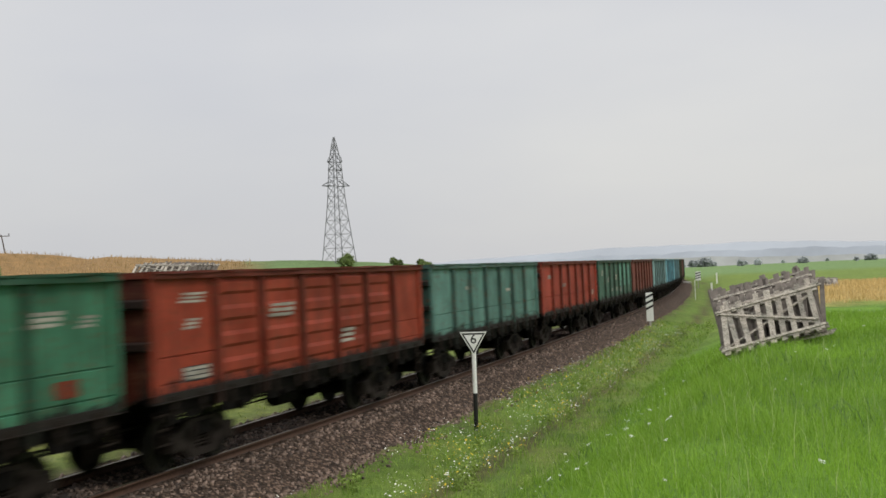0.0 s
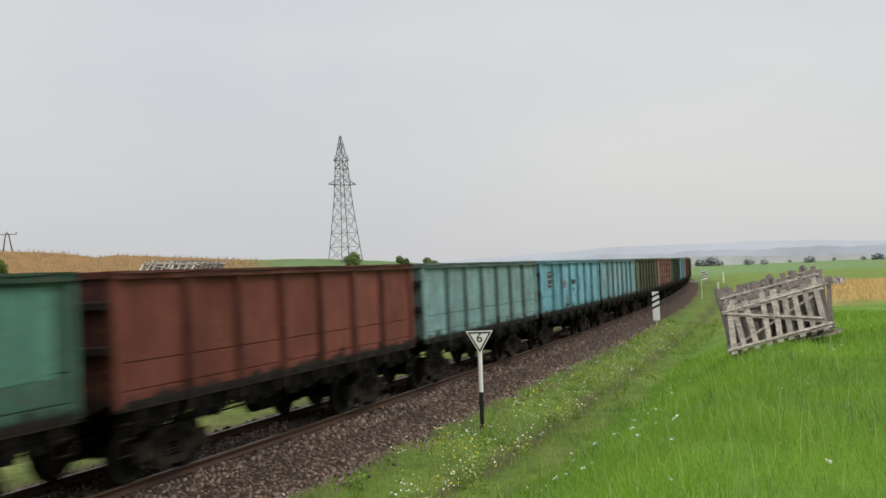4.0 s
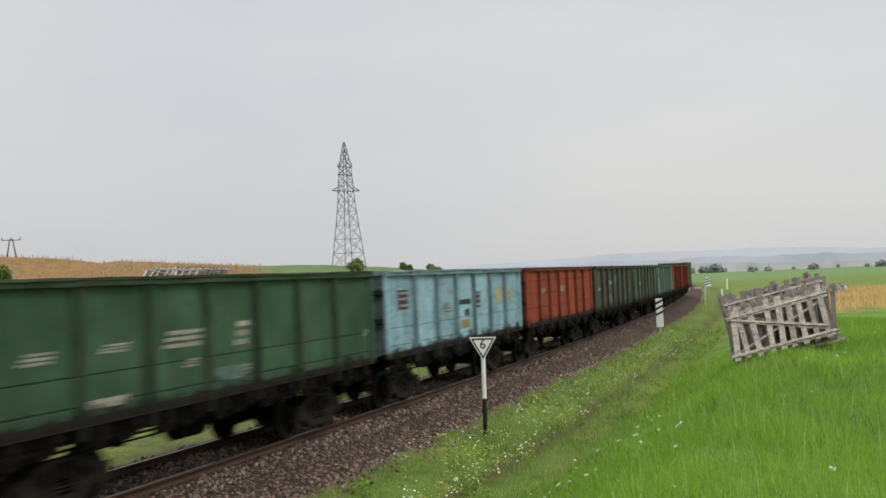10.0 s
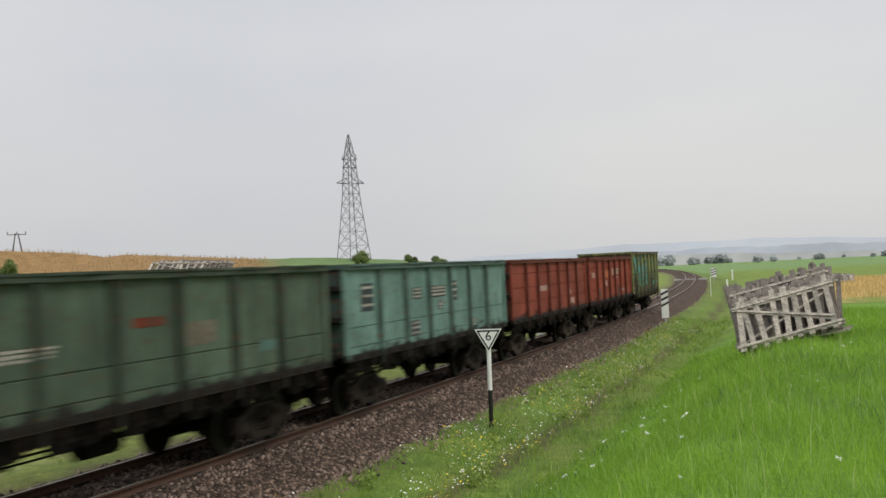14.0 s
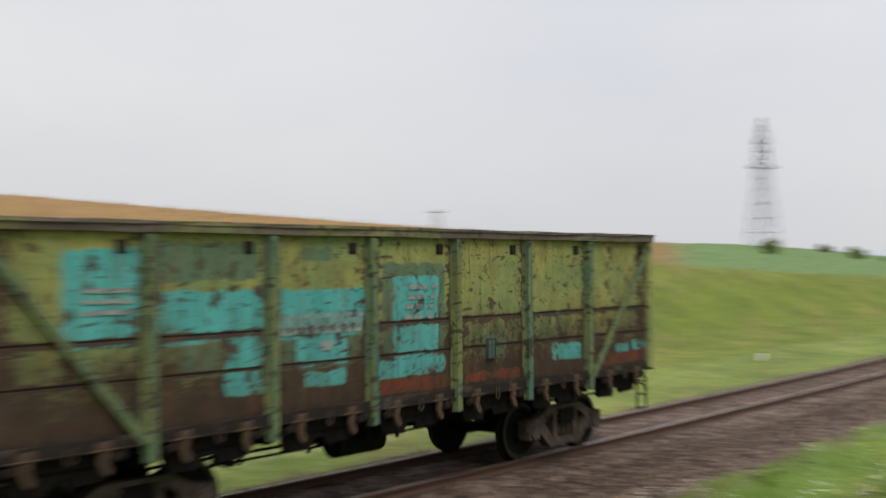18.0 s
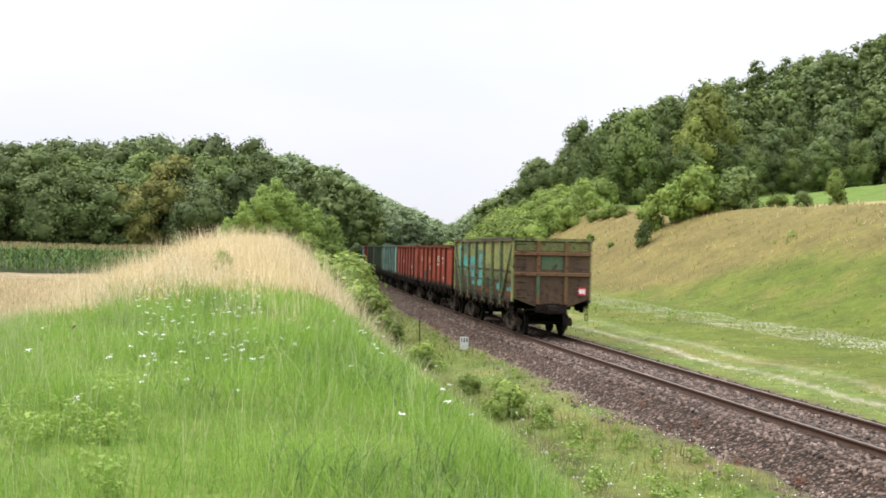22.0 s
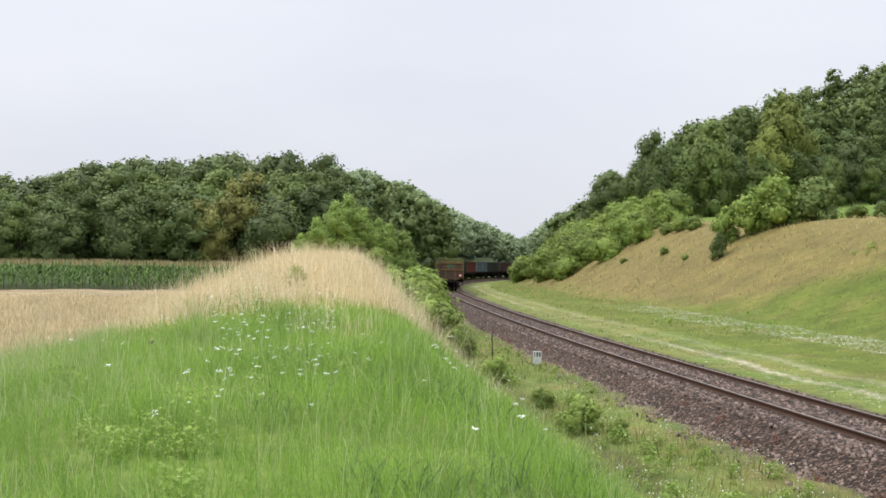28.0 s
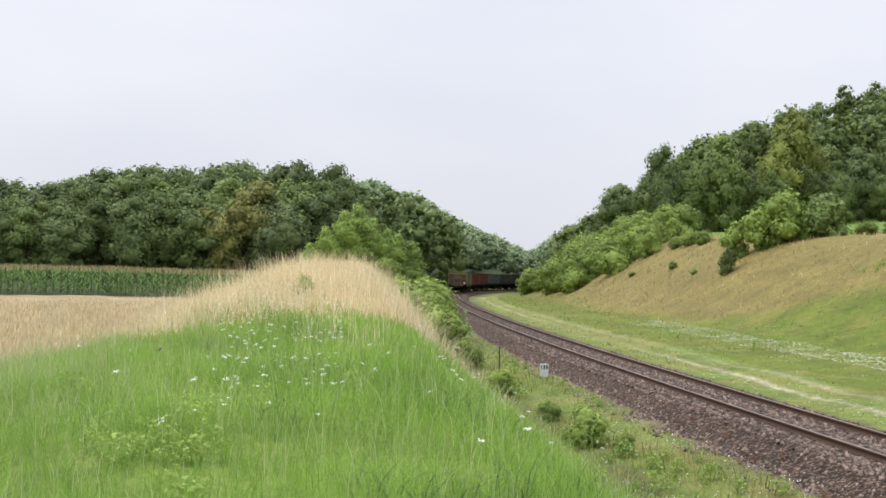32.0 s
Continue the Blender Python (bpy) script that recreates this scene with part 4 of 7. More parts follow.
    for x in [e for e in edges]:
        xx = max(-half + 0.12, min(half - 0.12, x))
        box(bm, xx - 0.08, -W + 0.05, 1.08 if abs(xx) < half - 0.2 else 1.36, xx + 0.08, W - 0.05, z0 - 0.03)
    out["underframe"] = mesh_of("underframe", fixn(bm), M_BLACK)
    bm = bmesh.new()  # a hatch latch: hook with its bracket
    box(bm, -0.09, -0.02, -0.06, 0.09, 0.02, 0.02)
    prism(bm, [(-0.07, 0.0), (0.07, 0.0), (0.05, -0.10), (0.03, -0.20), (0.085, -0.29), (0.05, -0.35), (-0.02, -0.30), (-0.055, -0.2), (-0.04, -0.1)], -0.035, 0.015)
    rod(bm, (-0.16, -0.03, -0.07), (0.16, -0.03, -0.07), 0.014, 6)
    out["latch"] = mesh_of("hatch_latch", fixn(bm), M_HOOK)
    bm = bmesh.new()  # the bracket beside a latch and the loop that hangs between two
    prism(bm, [(-0.28, -0.12), (-0.1, -0.05), (-0.06, -0.12), (-0.1, -0.17), (-0.24, -0.19)], -0.025, 0.0)
    rod(bm, (-0.2, -0.05, -0.13), (-0.2, 0.02, -0.13), 0.03, 8)
    out["bracket"] = mesh_of("latch_bracket", fixn(bm), M_BROWNGEAR)
    bm = bmesh.new()
    tube(bm, [(-0.035, -0.02, 0.0), (-0.04, -0.02, -0.14), (0.0, -0.02, -0.18), (0.04, -0.02, -0.14), (0.035, -0.02, 0.0)], 0.016)
    out["loop"] = mesh_of("hanging_loop", fixn(bm), M_HOOK)
    bm = bmesh.new()  # a lashing plate high on a panel
    box(bm, -0.075, -0.01, -0.075, 0.075, 0.0, 0.075)
    box(bm, -0.05, -0.03, -0.05, 0.05, -0.012, 0.05)
    out["plate"] = mesh_of("lashing_plate", fixn(bm), M_BROWNGEAR)
    bm = bmesh.new()  # a discharge hatch, hanging slightly proud below the sill
    box(bm, -gap / 2 + 0.1, -0.02, -0.17, gap / 2 - 0.1, 0.02, 0.0)
    prism(bm, [(-gap / 2 + 0.2, -0.1), (gap / 2 - 0.2, -0.1), (gap / 2 - 0.34, -0.36), (0.12, -0.38), (0.08, -0.28), (-0.1, -0.28), (-0.16, -0.42), (-gap / 2 + 0.3, -0.40)], 0.03, 0.10)
    out["hatch"] = mesh_of("floor_hatch", fixn(bm), M_BLACK)
    bm = bmesh.new()  # automatic coupler
    box(bm, -0.30, -0.13, 0.92, 0.25, 0.13, 1.18)
    prism(bm, [(0.2, 0.90), (0.52, 0.93), (0.56, 1.06), (0.52, 1.2), (0.2, 1.24)], -0.24, 0.12)
    box(bm, 0.42, 0.12, 0.95, 0.56, 0.26, 1.18)
    out["coupler"] = mesh_of("coupler", fixn(bm), M_BROWNGEAR)
    bm = bmesh.new()  # buffer beam with its brake hose and lever
    box(bm, -0.08, -0.62, 0.94, 0.06, 0.62, 1.26)
    box(bm, 0.0, -0.3, 0.90, 0.16, 0.3, 1.30)
    pts = [(0.1, 0.45, 1.05), (0.22, 0.46, 0.98), (0.30, 0.46, 0.75), (0.33, 0.44, 0.52), (0.30, 0.4, 0.42)]
    tube(bm, pts, 0.05)
    rod(bm, (0.12, -1.3, 1.02), (0.12, 0.2, 1.14), 0.014, 6)
    rod(bm, (0.12, -1.3, 1.02), (0.12, -1.36, 0.84), 0.014, 6)
    out["headstock"] = mesh_of("headstock", fixn(bm), M_BROWNGEAR)
    bm = bmesh.new()  # steps under a corner
    for x in (-0.16, 0.16):
        bar(bm, (x, 0, 1.2), (x, 0, 0.62), 0.03, 0.02)
    for z in (0.63, 0.88, 1.12):
        bar(bm, (-0.16, 0, z), (0.16, 0, z), 0.03, 0.03)
    out["step"] = mesh_of("step", fixn(bm), M_BROWNGEAR)
    bm = bmesh.new()  # one rung of an end ladder
    pts = [(0.0, -0.17, 0), (0.10, -0.17, 0), (0.10, 0.17, 0), (0.0, 0.17, 0)]
    for a, b in zip(pts, pts[1:]):
        bar(bm, a, b, 0.024, 0.024)
    out["rung"] = mesh_of("rung", fixn(bm), M_BROWNGEAR)
    bm = bmesh.new()  # brake cylinder, reservoir and rods between the bogies
    rod(bm, (-0.9, -0.75, 0.80), (0.0, -0.75, 0.80), 0.20, 14)
    rod(bm, (1.0, 0.75, 0.82), (1.9, 0.75, 0.82), 0.22, 14)
    for y, z in ((-0.45, 0.72), (0.35, 0.75)):
        rod(bm, (-3.2, y, z), (3.2, y, z + 0.04), 0.02, 6)
    rod(bm, (-half + 0.2, -0.62, 0.86), (half - 0.2, -0.62, 0.86), 0.022, 6)
    for x in (-2.4, -1.2, 0.6, 2.3):
        bar(bm, (x, -0.6, 1.2), (x, -0.6, 0.7), 0.06, 0.02)
    q = random.Random(8)
    for x in np.arange(-3.1, 3.2, 0.42):
        zt = 1.30
        w, d = q.uniform(0.05, 0.16), q.uniform(0.16, 0.46)
        box(bm, x - w, -1.32 + q.uniform(0, 0.3), zt - d, x + w, -0.98, zt)
    out["brake_gear"] = mesh_of("brake_gear", fixn(bm), M_BLACK)
    return out


KIND_A = gondola_meshes(6.54, 1.77, 3.49, False)
KIND_B = gondola_meshes(6.54, 1.77, 3.49, True)
KIND_D = gondola_meshes(6.54, 1.77, 3.49, False, (0.27, 0.54, 0.80))
KIND_C = gondola_meshes(6.56, 1.776, 3.78, False, (0.26, 0.46))


def gondola(kind, coat, post_coat, rim_coat, end_coat, k, label, braced=False, shaded_side=None, chord_coat=None, beam_coat=None, corner_coat=None):
    wagon = tagged(empty("open_wagon", wagon_pose(wagon_s(0.0, k))), label, "freight wagon", "wagons of the coal train")
    half, W = kind["edges"][-1], 1.50
    for sy in (-1, 1):
        turn = pose(0, sy * W, 0, 0, 0, 0 if sy < 0 else 180)
        for me in kind["panels"]:
            # the side away from the camera takes a coat with its shade painted in
            own(part("side_panel", me, None, wagon, at=turn), coat if sy < 0 or shaded_side is None else shaded_side)
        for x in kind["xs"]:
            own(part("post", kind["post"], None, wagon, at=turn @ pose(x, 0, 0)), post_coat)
        own(part("top_chord", kind["top_chord"], None, wagon, at=turn), rim_coat)
        own(part("bottom_chord", kind["bottom_chord"], None, wagon, at=turn), chord_coat or rim_coat)
        for x in (-half + 0.09, half - 0.09):
            own(part("corner_post", kind["corner_post"], None, wagon, at=turn @ pose(x, 0, 0)), corner_coat or coat)
        if braced:
            own(part("brace", kind["brace"], None, wagon, at=turn @ pose(-half, 0, 0)), post_coat)
            own(part("brace", kind["brace"], None, wagon, at=turn @ Matrix.Translation((half, 0, 0)) @ Matrix.Rotation(math.pi, 4, "Z") @ Matrix.Diagonal((1, -1, 1, 1))), post_coat)
        for i in range(7):
            xm = (kind["edges"][i] + kind["edges"][i + 1]) / 2
            part("floor_hatch", kind["hatch"], None, wagon, at=turn @ pose(xm, 0.04, 1.34))
            for dx in (-0.45, 0.45):
                own(part("hatch_latch", kind["latch"], None, wagon, at=turn @ pose(xm + dx, -0.05, 1.40)), M_HOOK if kind is KIND_C else M_BROWNGEAR)
                if kind is KIND_C:
                    part("latch_bracket", kind["bracket"], None, wagon, at=turn @ pose(xm + dx + (0.0 if dx < 0 else 0.34), -0.05, 1.38))
            if kind is KIND_C:
                part("hanging_loop", kind["loop"], None, wagon, at=turn @ pose(xm + 0.05, -0.05, 1.40))
                own(part("lashing_plate", kind["plate"], None, wagon, at=turn @ pose(kind["edges"][i + 1] - 0.34, 0, 3.50)), TAIL_CHORD)
        for x in (-half + 0.3, half - 0.3):
            part("step", kind["step"], None, wagon, at=turn @ pose(x, 0.02, 0))
    for sx, rz in ((1, 0), (-1, 180)):
        turn = pose(sx * (half - 0.03), 0, 0, 0, 0, rz)
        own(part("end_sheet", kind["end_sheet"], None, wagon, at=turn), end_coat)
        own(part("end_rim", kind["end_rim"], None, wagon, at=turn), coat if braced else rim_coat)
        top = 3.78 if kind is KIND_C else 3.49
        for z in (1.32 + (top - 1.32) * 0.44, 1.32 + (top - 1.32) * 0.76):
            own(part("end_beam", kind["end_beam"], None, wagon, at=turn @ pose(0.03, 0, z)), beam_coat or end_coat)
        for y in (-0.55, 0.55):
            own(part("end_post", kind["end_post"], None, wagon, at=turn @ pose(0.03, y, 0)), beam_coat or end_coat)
        part("headstock", kind["headstock"], None, wagon, at=turn)
        part("coupler", kind["coupler"], None, wagon, at=turn @ pose(0.05, 0, 0))
        for z in np.arange(1.5, top - 0.15, 0.29):
            part("rung", kind["rung"], None, wagon, at=turn @ pose(0.03, -1.22, float(z)))
    part("underframe", kind["underframe"], None, wagon)
    part("brake_gear", kind["brake_gear"], None, wagon)
    wheels = add_bogie(wagon, -4.325, k > 16) + add_bogie(wagon, 4.325, k > 16)
    return wagon, [(w, w.matrix_basis.copy()) for w in wheels]


COATS = (
    ("green", (0.06, 0.23, 0.13), "A"), ("orange red", (0.55, 0.08, 0.035), "B"), ("pale teal", (0.17, 0.37, 0.31), "A"),
    ("red", (0.52, 0.075, 0.042), "A"), ("dull teal green", (0.10, 0.23, 0.165), "A"), ("red brown", (0.30, 0.085, 0.06), "A"),
    ("pale blue green", (0.30, 0.50, 0.50), "A"), ("bright light blue", (0.24, 0.57, 0.69), "A"), ("light blue", (0.30, 0.55, 0.61), "A"),
    ("olive green", (0.12, 0.15, 0.085), "A"), ("faded pink brown", (0.42, 0.23, 0.19), "B"), ("green", (0.072, 0.172, 0.098), "A"),
    ("light blue", (0.42, 0.68, 0.80), "A"), ("orange red", (0.50, 0.09, 0.04), "D"), ("olive green", (0.10, 0.125, 0.08), "A"),
    ("grey green", (0.11, 0.18, 0.115), "A"), ("pale teal", (0.22, 0.42, 0.36), "A"), ("brick red", (0.40, 0.075, 0.045), "D"),
    ("red", (0.42, 0.070, 0.036), "D"),
)
FADE = {0: 1.1, 1: 0.8, 3: 0.98, 6: 1.2, 7: 1.45, 8: 1.2, 9: 1.2, 10: 1.2, 11: 1.15, 12: 1.25, 13: 1.2, 14: 1.12, 15: 1.2, 16: 1.15}  # how much the coat has bleached
TRAIN = []
GRIMY = paint("black_brown_sill_grime", (0.008, 0.007, 0.006), rust=0.1, dirt=0.4)
for k, (word, col, kind) in enumerate(COATS):
    col = tuple((0.60 if k > 16 else 0.55 * FADE.get(k, 1.0)) * c for c in col)
    if k in (14, 15, 16):
        col = tuple((0.80 * c + 0.12 * sum(col) / 3) for c in col)
    coat = paint("wagon_paint_" + word.replace(" ", "_"), col, rust=0.2, dirt=0.6)
    # unlit far side: shade put into a much darker, dirtier coat
    far_shade = paint("shaded_wagon_side_" + word.replace(" ", "_"), tuple(0.10 * c + 0.05 * sum(col) / 3 + 0.006 for c in col), rust=0.5, dirt=1.0)
    # shade in the gaps between wagons put into the end coats, besides rust and dirt
    ends = paint("shaded_wagon_end_" + word.replace(" ", "_"), tuple(c * 0.3 for c in col), rust=0.4, dirt=0.9)
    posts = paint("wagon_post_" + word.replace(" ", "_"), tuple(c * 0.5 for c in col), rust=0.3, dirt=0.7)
    TRAIN.append(gondola({"A": KIND_A, "B": KIND_B, "D": KIND_D}[kind], coat, posts, posts, ends, k, shaded_side=far_shade, chord_coat=GRIMY, label=
                         word + (" open coal wagon with pressed ribbed sides, dusty" if kind == "B" else " open coal wagon with flat steel sides, dusty")))
E7 = KIND_C["edges"]


def tail_fields(rows):
    """Paint fields given by bay and share of its width, as rectangles along the wagon."""
    out = []
    for bay, f0, z0, f1, z1 in rows:
        a, b = E7[bay] + 0.10, E7[bay + 1] - 0.10
        out.append((a + (b - a) * f0, z0, a + (b - a) * f1, z1))
    return out


DULL_FIELDS = tail_fields(((1, 0.0, 3.1, 0.95, 3.55), (1, 0.2, 2.0, 0.6, 2.36), (2, 0.24, 3.32, 0.62, 3.5), (2, 0.0, 1.95, 1.0, 2.36), (3, 0.08, 2.0, 0.92, 3.3), (4, 0.36, 1.84, 0.72, 2.22)))
TURQUOISE_FIELDS = tail_fields((
    (0, 0.50, 2.42, 1.0, 3.48), (0, 0.0, 1.52, 0.16, 1.95), (1, 0.0, 2.38, 1.0, 3.0), (1, 0.62, 1.72, 1.0, 2.42), (2, 0.0, 2.36, 1.0, 2.97), (2, 0.2, 2.0, 0.78, 2.40),
    (2, 0.3, 1.72, 0.76, 1.92), (3, 0.22, 1.96, 0.82, 3.12), (3, 0.0, 1.72, 0.93, 1.98), (5, 0.40, 1.68, 0.64, 1.98), (5, 0.62, 1.66, 0.96, 1.95), (6, 0.42, 1.6, 0.66, 1.86), (6, 0.72, 1.52, 0.98, 1.9)))
RED_FIELDS = tail_fields(((3, 0.0, 1.50, 1.0, 1.70), (6, 0.0, 1.50, 1.0, 1.72), (4, 0.1, 1.52, 0.95, 1.66)))
BROWN_FIELDS = tail_fields(((0, 0.0, 1.5, 1.0, 1.7), (1, 0.0, 1.5, 1.0, 1.7), (2, 0.0, 1.5, 1.0, 1.7), (5, 0.0, 1.5, 1.0, 1.68)))
TAIL_COAT = battered("old_yellow_green_paint", (0.262, 0.258, 0.082), (0.15, 0.198, 0.080), levels=(1.32, 2.62), seams=((2.48, 0.06, 0.10), (2.04, 0.04, 0.05), (3.64, 0.0, 0.25)), gap=1.776, scars=1.55,
                     zones=(((0.105, 0.15, 0.085), (0.075, 0.125, 0.085), 0.5, DULL_FIELDS), ((0.085, 0.345, 0.325), (0.06, 0.255, 0.235), 0.95, TURQUOISE_FIELDS),
                            ((0.21, 0.04, 0.02), (0.11, 0.035, 0.02), 0.8, RED_FIELDS), ((0.085, 0.036, 0.02), (0.045, 0.028, 0.02), 0.4, BROWN_FIELDS)))
TAIL_WALL = battered("old_yellow_green_end_paint", (0.16, 0.17, 0.06), (0.10, 0.13, 0.055), scars=1.9)
TAIL_POST = battered("old_green_post_paint", (0.165, 0.175, 0.062), (0.06, 0.12, 0.09), brown=(0.042, 0.038, 0.03), scars=1.6, spread=True)
TAIL_RIM = battered("rusty_rim", (0.10, 0.08, 0.07), (0.17, 0.17, 0.075), brown=(0.075, 0.055, 0.05), scars=1.6)
TAIL_CORNER = battered("yellow_green_corner_paint", (0.25, 0.25, 0.085), (0.17, 0.20, 0.085), scars=1.2)
TAIL_CHORD = paint("grimy_brown_chord", (0.042, 0.031, 0.025), rust=0.2, dirt=0.5)
TAIL_END = battered("rust_brown_end_wall", (0.115, 0.078, 0.048), (0.085, 0.058, 0.04), scars=1.6)
TAIL_BEAM = battered("ochre_brown_beams", (0.16, 0.09, 0.05), (0.14, 0.088, 0.042), brown=(0.09, 0.046, 0.032), scars=1.2)
TRAIN.append(gondola(KIND_C, TAIL_COAT, TAIL_POST, TAIL_RIM, TAIL_END, COUNT - 1,
                     "tall rusty last open wagon, patched yellow green and turquoise", True, None, TAIL_CHORD, TAIL_BEAM, TAIL_CORNER))


# paint patches, stencilled marks and bands, a few millimetres proud of the sheets
def patch_mesh(name, x0, z0, x1, z1, mat, rough=0.03, seed=0, taper=0.0):
    q = random.Random(seed)
    pts, n = [], 14
    for i in range(n):
        pts.append((x0 + (x1 - x0) * i / n, z0 + q.uniform(-rough, rough)))
    for i in range(n):
        pts.append((x1 - taper * (x1 - x0) * i / n + q.uniform(-rough, rough) * 0.6, z0 + (z1 - z0) * i / n))
    xa, xb = x1 - taper * (x1 - x0), x0 + taper * (x1 - x0)
    for i in range(n):
        pts.append((xa + (xb - xa) * i / n, z1 + q.uniform(-rough, rough) * 0.5))
    for i in range(n):
        pts.append((xb - taper * (x1 - x0) * i / n + q.uniform(-rough, rough) * 0.6, z1 + (z0 - z1) * i / n))
    bm = bmesh.new()
    bm.faces.new([bm.verts.new((x, 0, z)) for x, z in pts])
    bmesh.ops.triangulate(bm, faces=bm.faces[:])
    bm.normal_update()
    bm.faces.ensure_lookup_table()
    if bm.faces[0].normal.y > 0:
        bmesh.ops.reverse_faces(bm, faces=bm.faces[:])
    return mesh_of(name, bm, mat)


TURQ = battered("turquoise_paint", (0.075, 0.30, 0.29), (0.06, 0.24, 0.225), brown=(0.075, 0.07, 0.05), seams=((2.48, 0.02, 0.03), (2.04, 0.03, 0.03)), levels=(1.3, 1.95), scars=0.3)
TURQ_DARK = battered("dull_green_paint", (0.10, 0.14, 0.075), (0.07, 0.12, 0.075), scars=1.2)
RED_BAND = battered("red_oxide_band", (0.17, 0.035, 0.018), (0.12, 0.035, 0.02), scars=1.6)
CHALK = battered("worn_white_stencil", (0.26, 0.28, 0.265), (0.19, 0.22, 0.21), brown=(0.10, 0.13, 0.12), scars=2.2)
DARKMARK = paint("dark_painted_square", (0.035, 0.042, 0.045), rust=0.2, dirt=0.3)
PALEMARK = paint("faded_pale_mark", (0.33, 0.31, 0.265), rust=0.2, dirt=0.3)
ROSEMARK = paint("faded_rose_mark", (0.40, 0.24, 0.20), rust=0.2, dirt=0.3)
SMUDGE = paint("rubbed_pinkish_mark", (0.125, 0.115, 0.085), rust=0.35, dirt=0.5)
ORANGEMARK = paint("orange_repainted_field", (0.36, 0.10, 0.04), rust=0.2, dirt=0.3)
TEALMARK = paint("bleached_teal_field", (0.10, 0.25, 0.19), rust=0.15, dirt=0.4)
OCHREMARK = paint("ochre_stain", (0.36, 0.30, 0.14), rust=0.2, dirt=0.3)
GREENMARK = paint("faded_green_mark", (0.085, 0.155, 0.135), rust=0.3, dirt=0.3)


def mark(k, name, x0, z0, x1, z1, mat, lift=0.004, rough=0.025, taper=0.0, label="", ribbed=False):
    me = patch_mesh(name, x0, z0, x1, z1, mat, rough, int(abs(x0) * 1000 + z0 * 77 + k), taper)
    return part(name, me, None, TRAIN[k][0], label, at=pose(0, -1.50 - lift - (0.041 if ribbed else 0), 0))


def tail_mark(panel, f0, z0, f1, z1, mat, lift=0.004, rough=0.03, taper=0.0, name="paint_patch", label=""):
    a, b = E7[panel] + 0.12, E7[panel + 1] - 0.12
    return mark(COUNT - 1, name, a + (b - a) * f0, z0, a + (b - a) * f1, z1, mat, lift, rough, taper, label)


for i in range(8):  # the painted running number, worn to bars
    f = 0.02 + i * 0.122
    tail_mark(2, f, 2.40, f + 0.085, 2.66, CHALK, 0.012, 0.006, name="stencil_bar")
    tail_mark(2, f + 0.025, 2.45, f + 0.06, 2.61, TURQ, 0.015, 0.004, name="stencil_gap")
for f0, z0, f1, z1 in ((0.47, 2.18, 0.60, 2.31),):
    tail_mark(2, f0, z0, f1, z1, CHALK, 0.012, 0.01, name="stencil_bar")
for row, z in enumerate((3.0, 2.86, 2.72, 2.58)):
    for f in ((0.42, 0.53), (0.55, 0.66), (0.74, 0.80)):
        tail_mark(3, f[0] - 0.02 * row, z - 0.07, f[1] - 0.02 * row, z, CHALK, 0.012, 0.012, name="stencil_bar")
for row in range(3):
    tail_mark(0, 0.62, 3.0 - 0.12 * row, 0.95, 3.05 - 0.12 * row, CHALK, 0.012, 0.012, name="stencil_bar")
# a document holder on the fifth bay
x0 = E7[4] + 0.74
bm = bmesh.new()
box(bm, 0.0, -0.03, 1.84, 0.20, 0.0, 2.15)
bmesh.ops.bevel(bm, geom=bm.edges[:], offset=0.006, segments=1, affect="EDGES")
holder = part("document_holder", fixn(bm), TURQ, TRAIN[COUNT - 1][0], "small turquoise steel document holder", at=pose(x0, -1.503, 0))
bm = bmesh.new()
for q in ((0.0, 1.84, 0.016, 2.15), (0.184, 1.84, 0.2, 2.15), (0.016, 1.84, 0.184, 1.856), (0.016, 2.134, 0.184, 2.15)):
    box(bm, q[0], -0.042, q[1], q[2], -0.0305, q[3])
part("rim", fixn(bm), TAIL_CHORD, holder)
# rear wall of the last wagon: green upper bay, green field, tail board
rear = TRAIN[COUNT - 1][0]
for name, y0, z0, y1, z1, mat, lift, lab in (("paint_patch", -1.4, 3.30, 1.4, 3.62, TAIL_WALL, 0.035, ""), ("paint_patch", -0.42, 2.60, 0.42, 3.10, TURQ_DARK, 0.035, ""),
                                             ("paint_patch", -0.62, 1.62, -0.48, 2.35, TURQ_DARK, 0.11, "")):
    me = patch_mesh(name, y0, z0, y1, z1, mat, 0.02, 5)
    part(name, me, None, rear, lab, at=pose(6.53 + lift, 0, 0, 0, 0, 90))
bm = bmesh.new()
box(bm, 0, -0.15, 1.62, 0.025, 0.15, 1.93)
board = part("tail_board", fixn(bm), M_RED, rear, "red and white train end board", at=pose(6.64, 1.18, 0))
for outline in (((-0.11, 1.66), (-0.11, 1.88), (-0.01, 1.86), (-0.01, 1.70)), ((0.11, 1.66), (0.11, 1.88), (0.01, 1.86), (0.01, 1.70)), ((-0.14, 1.74), (-0.115, 1.74), (-0.115, 1.81), (-0.14, 1.81))):
    bm = bmesh.new()
    fa = [bm.verts.new((0.029, y, z)) for y, z in outline]
    bm.faces.new(fa)
    part("white_field", bm, M_WHITE, board)

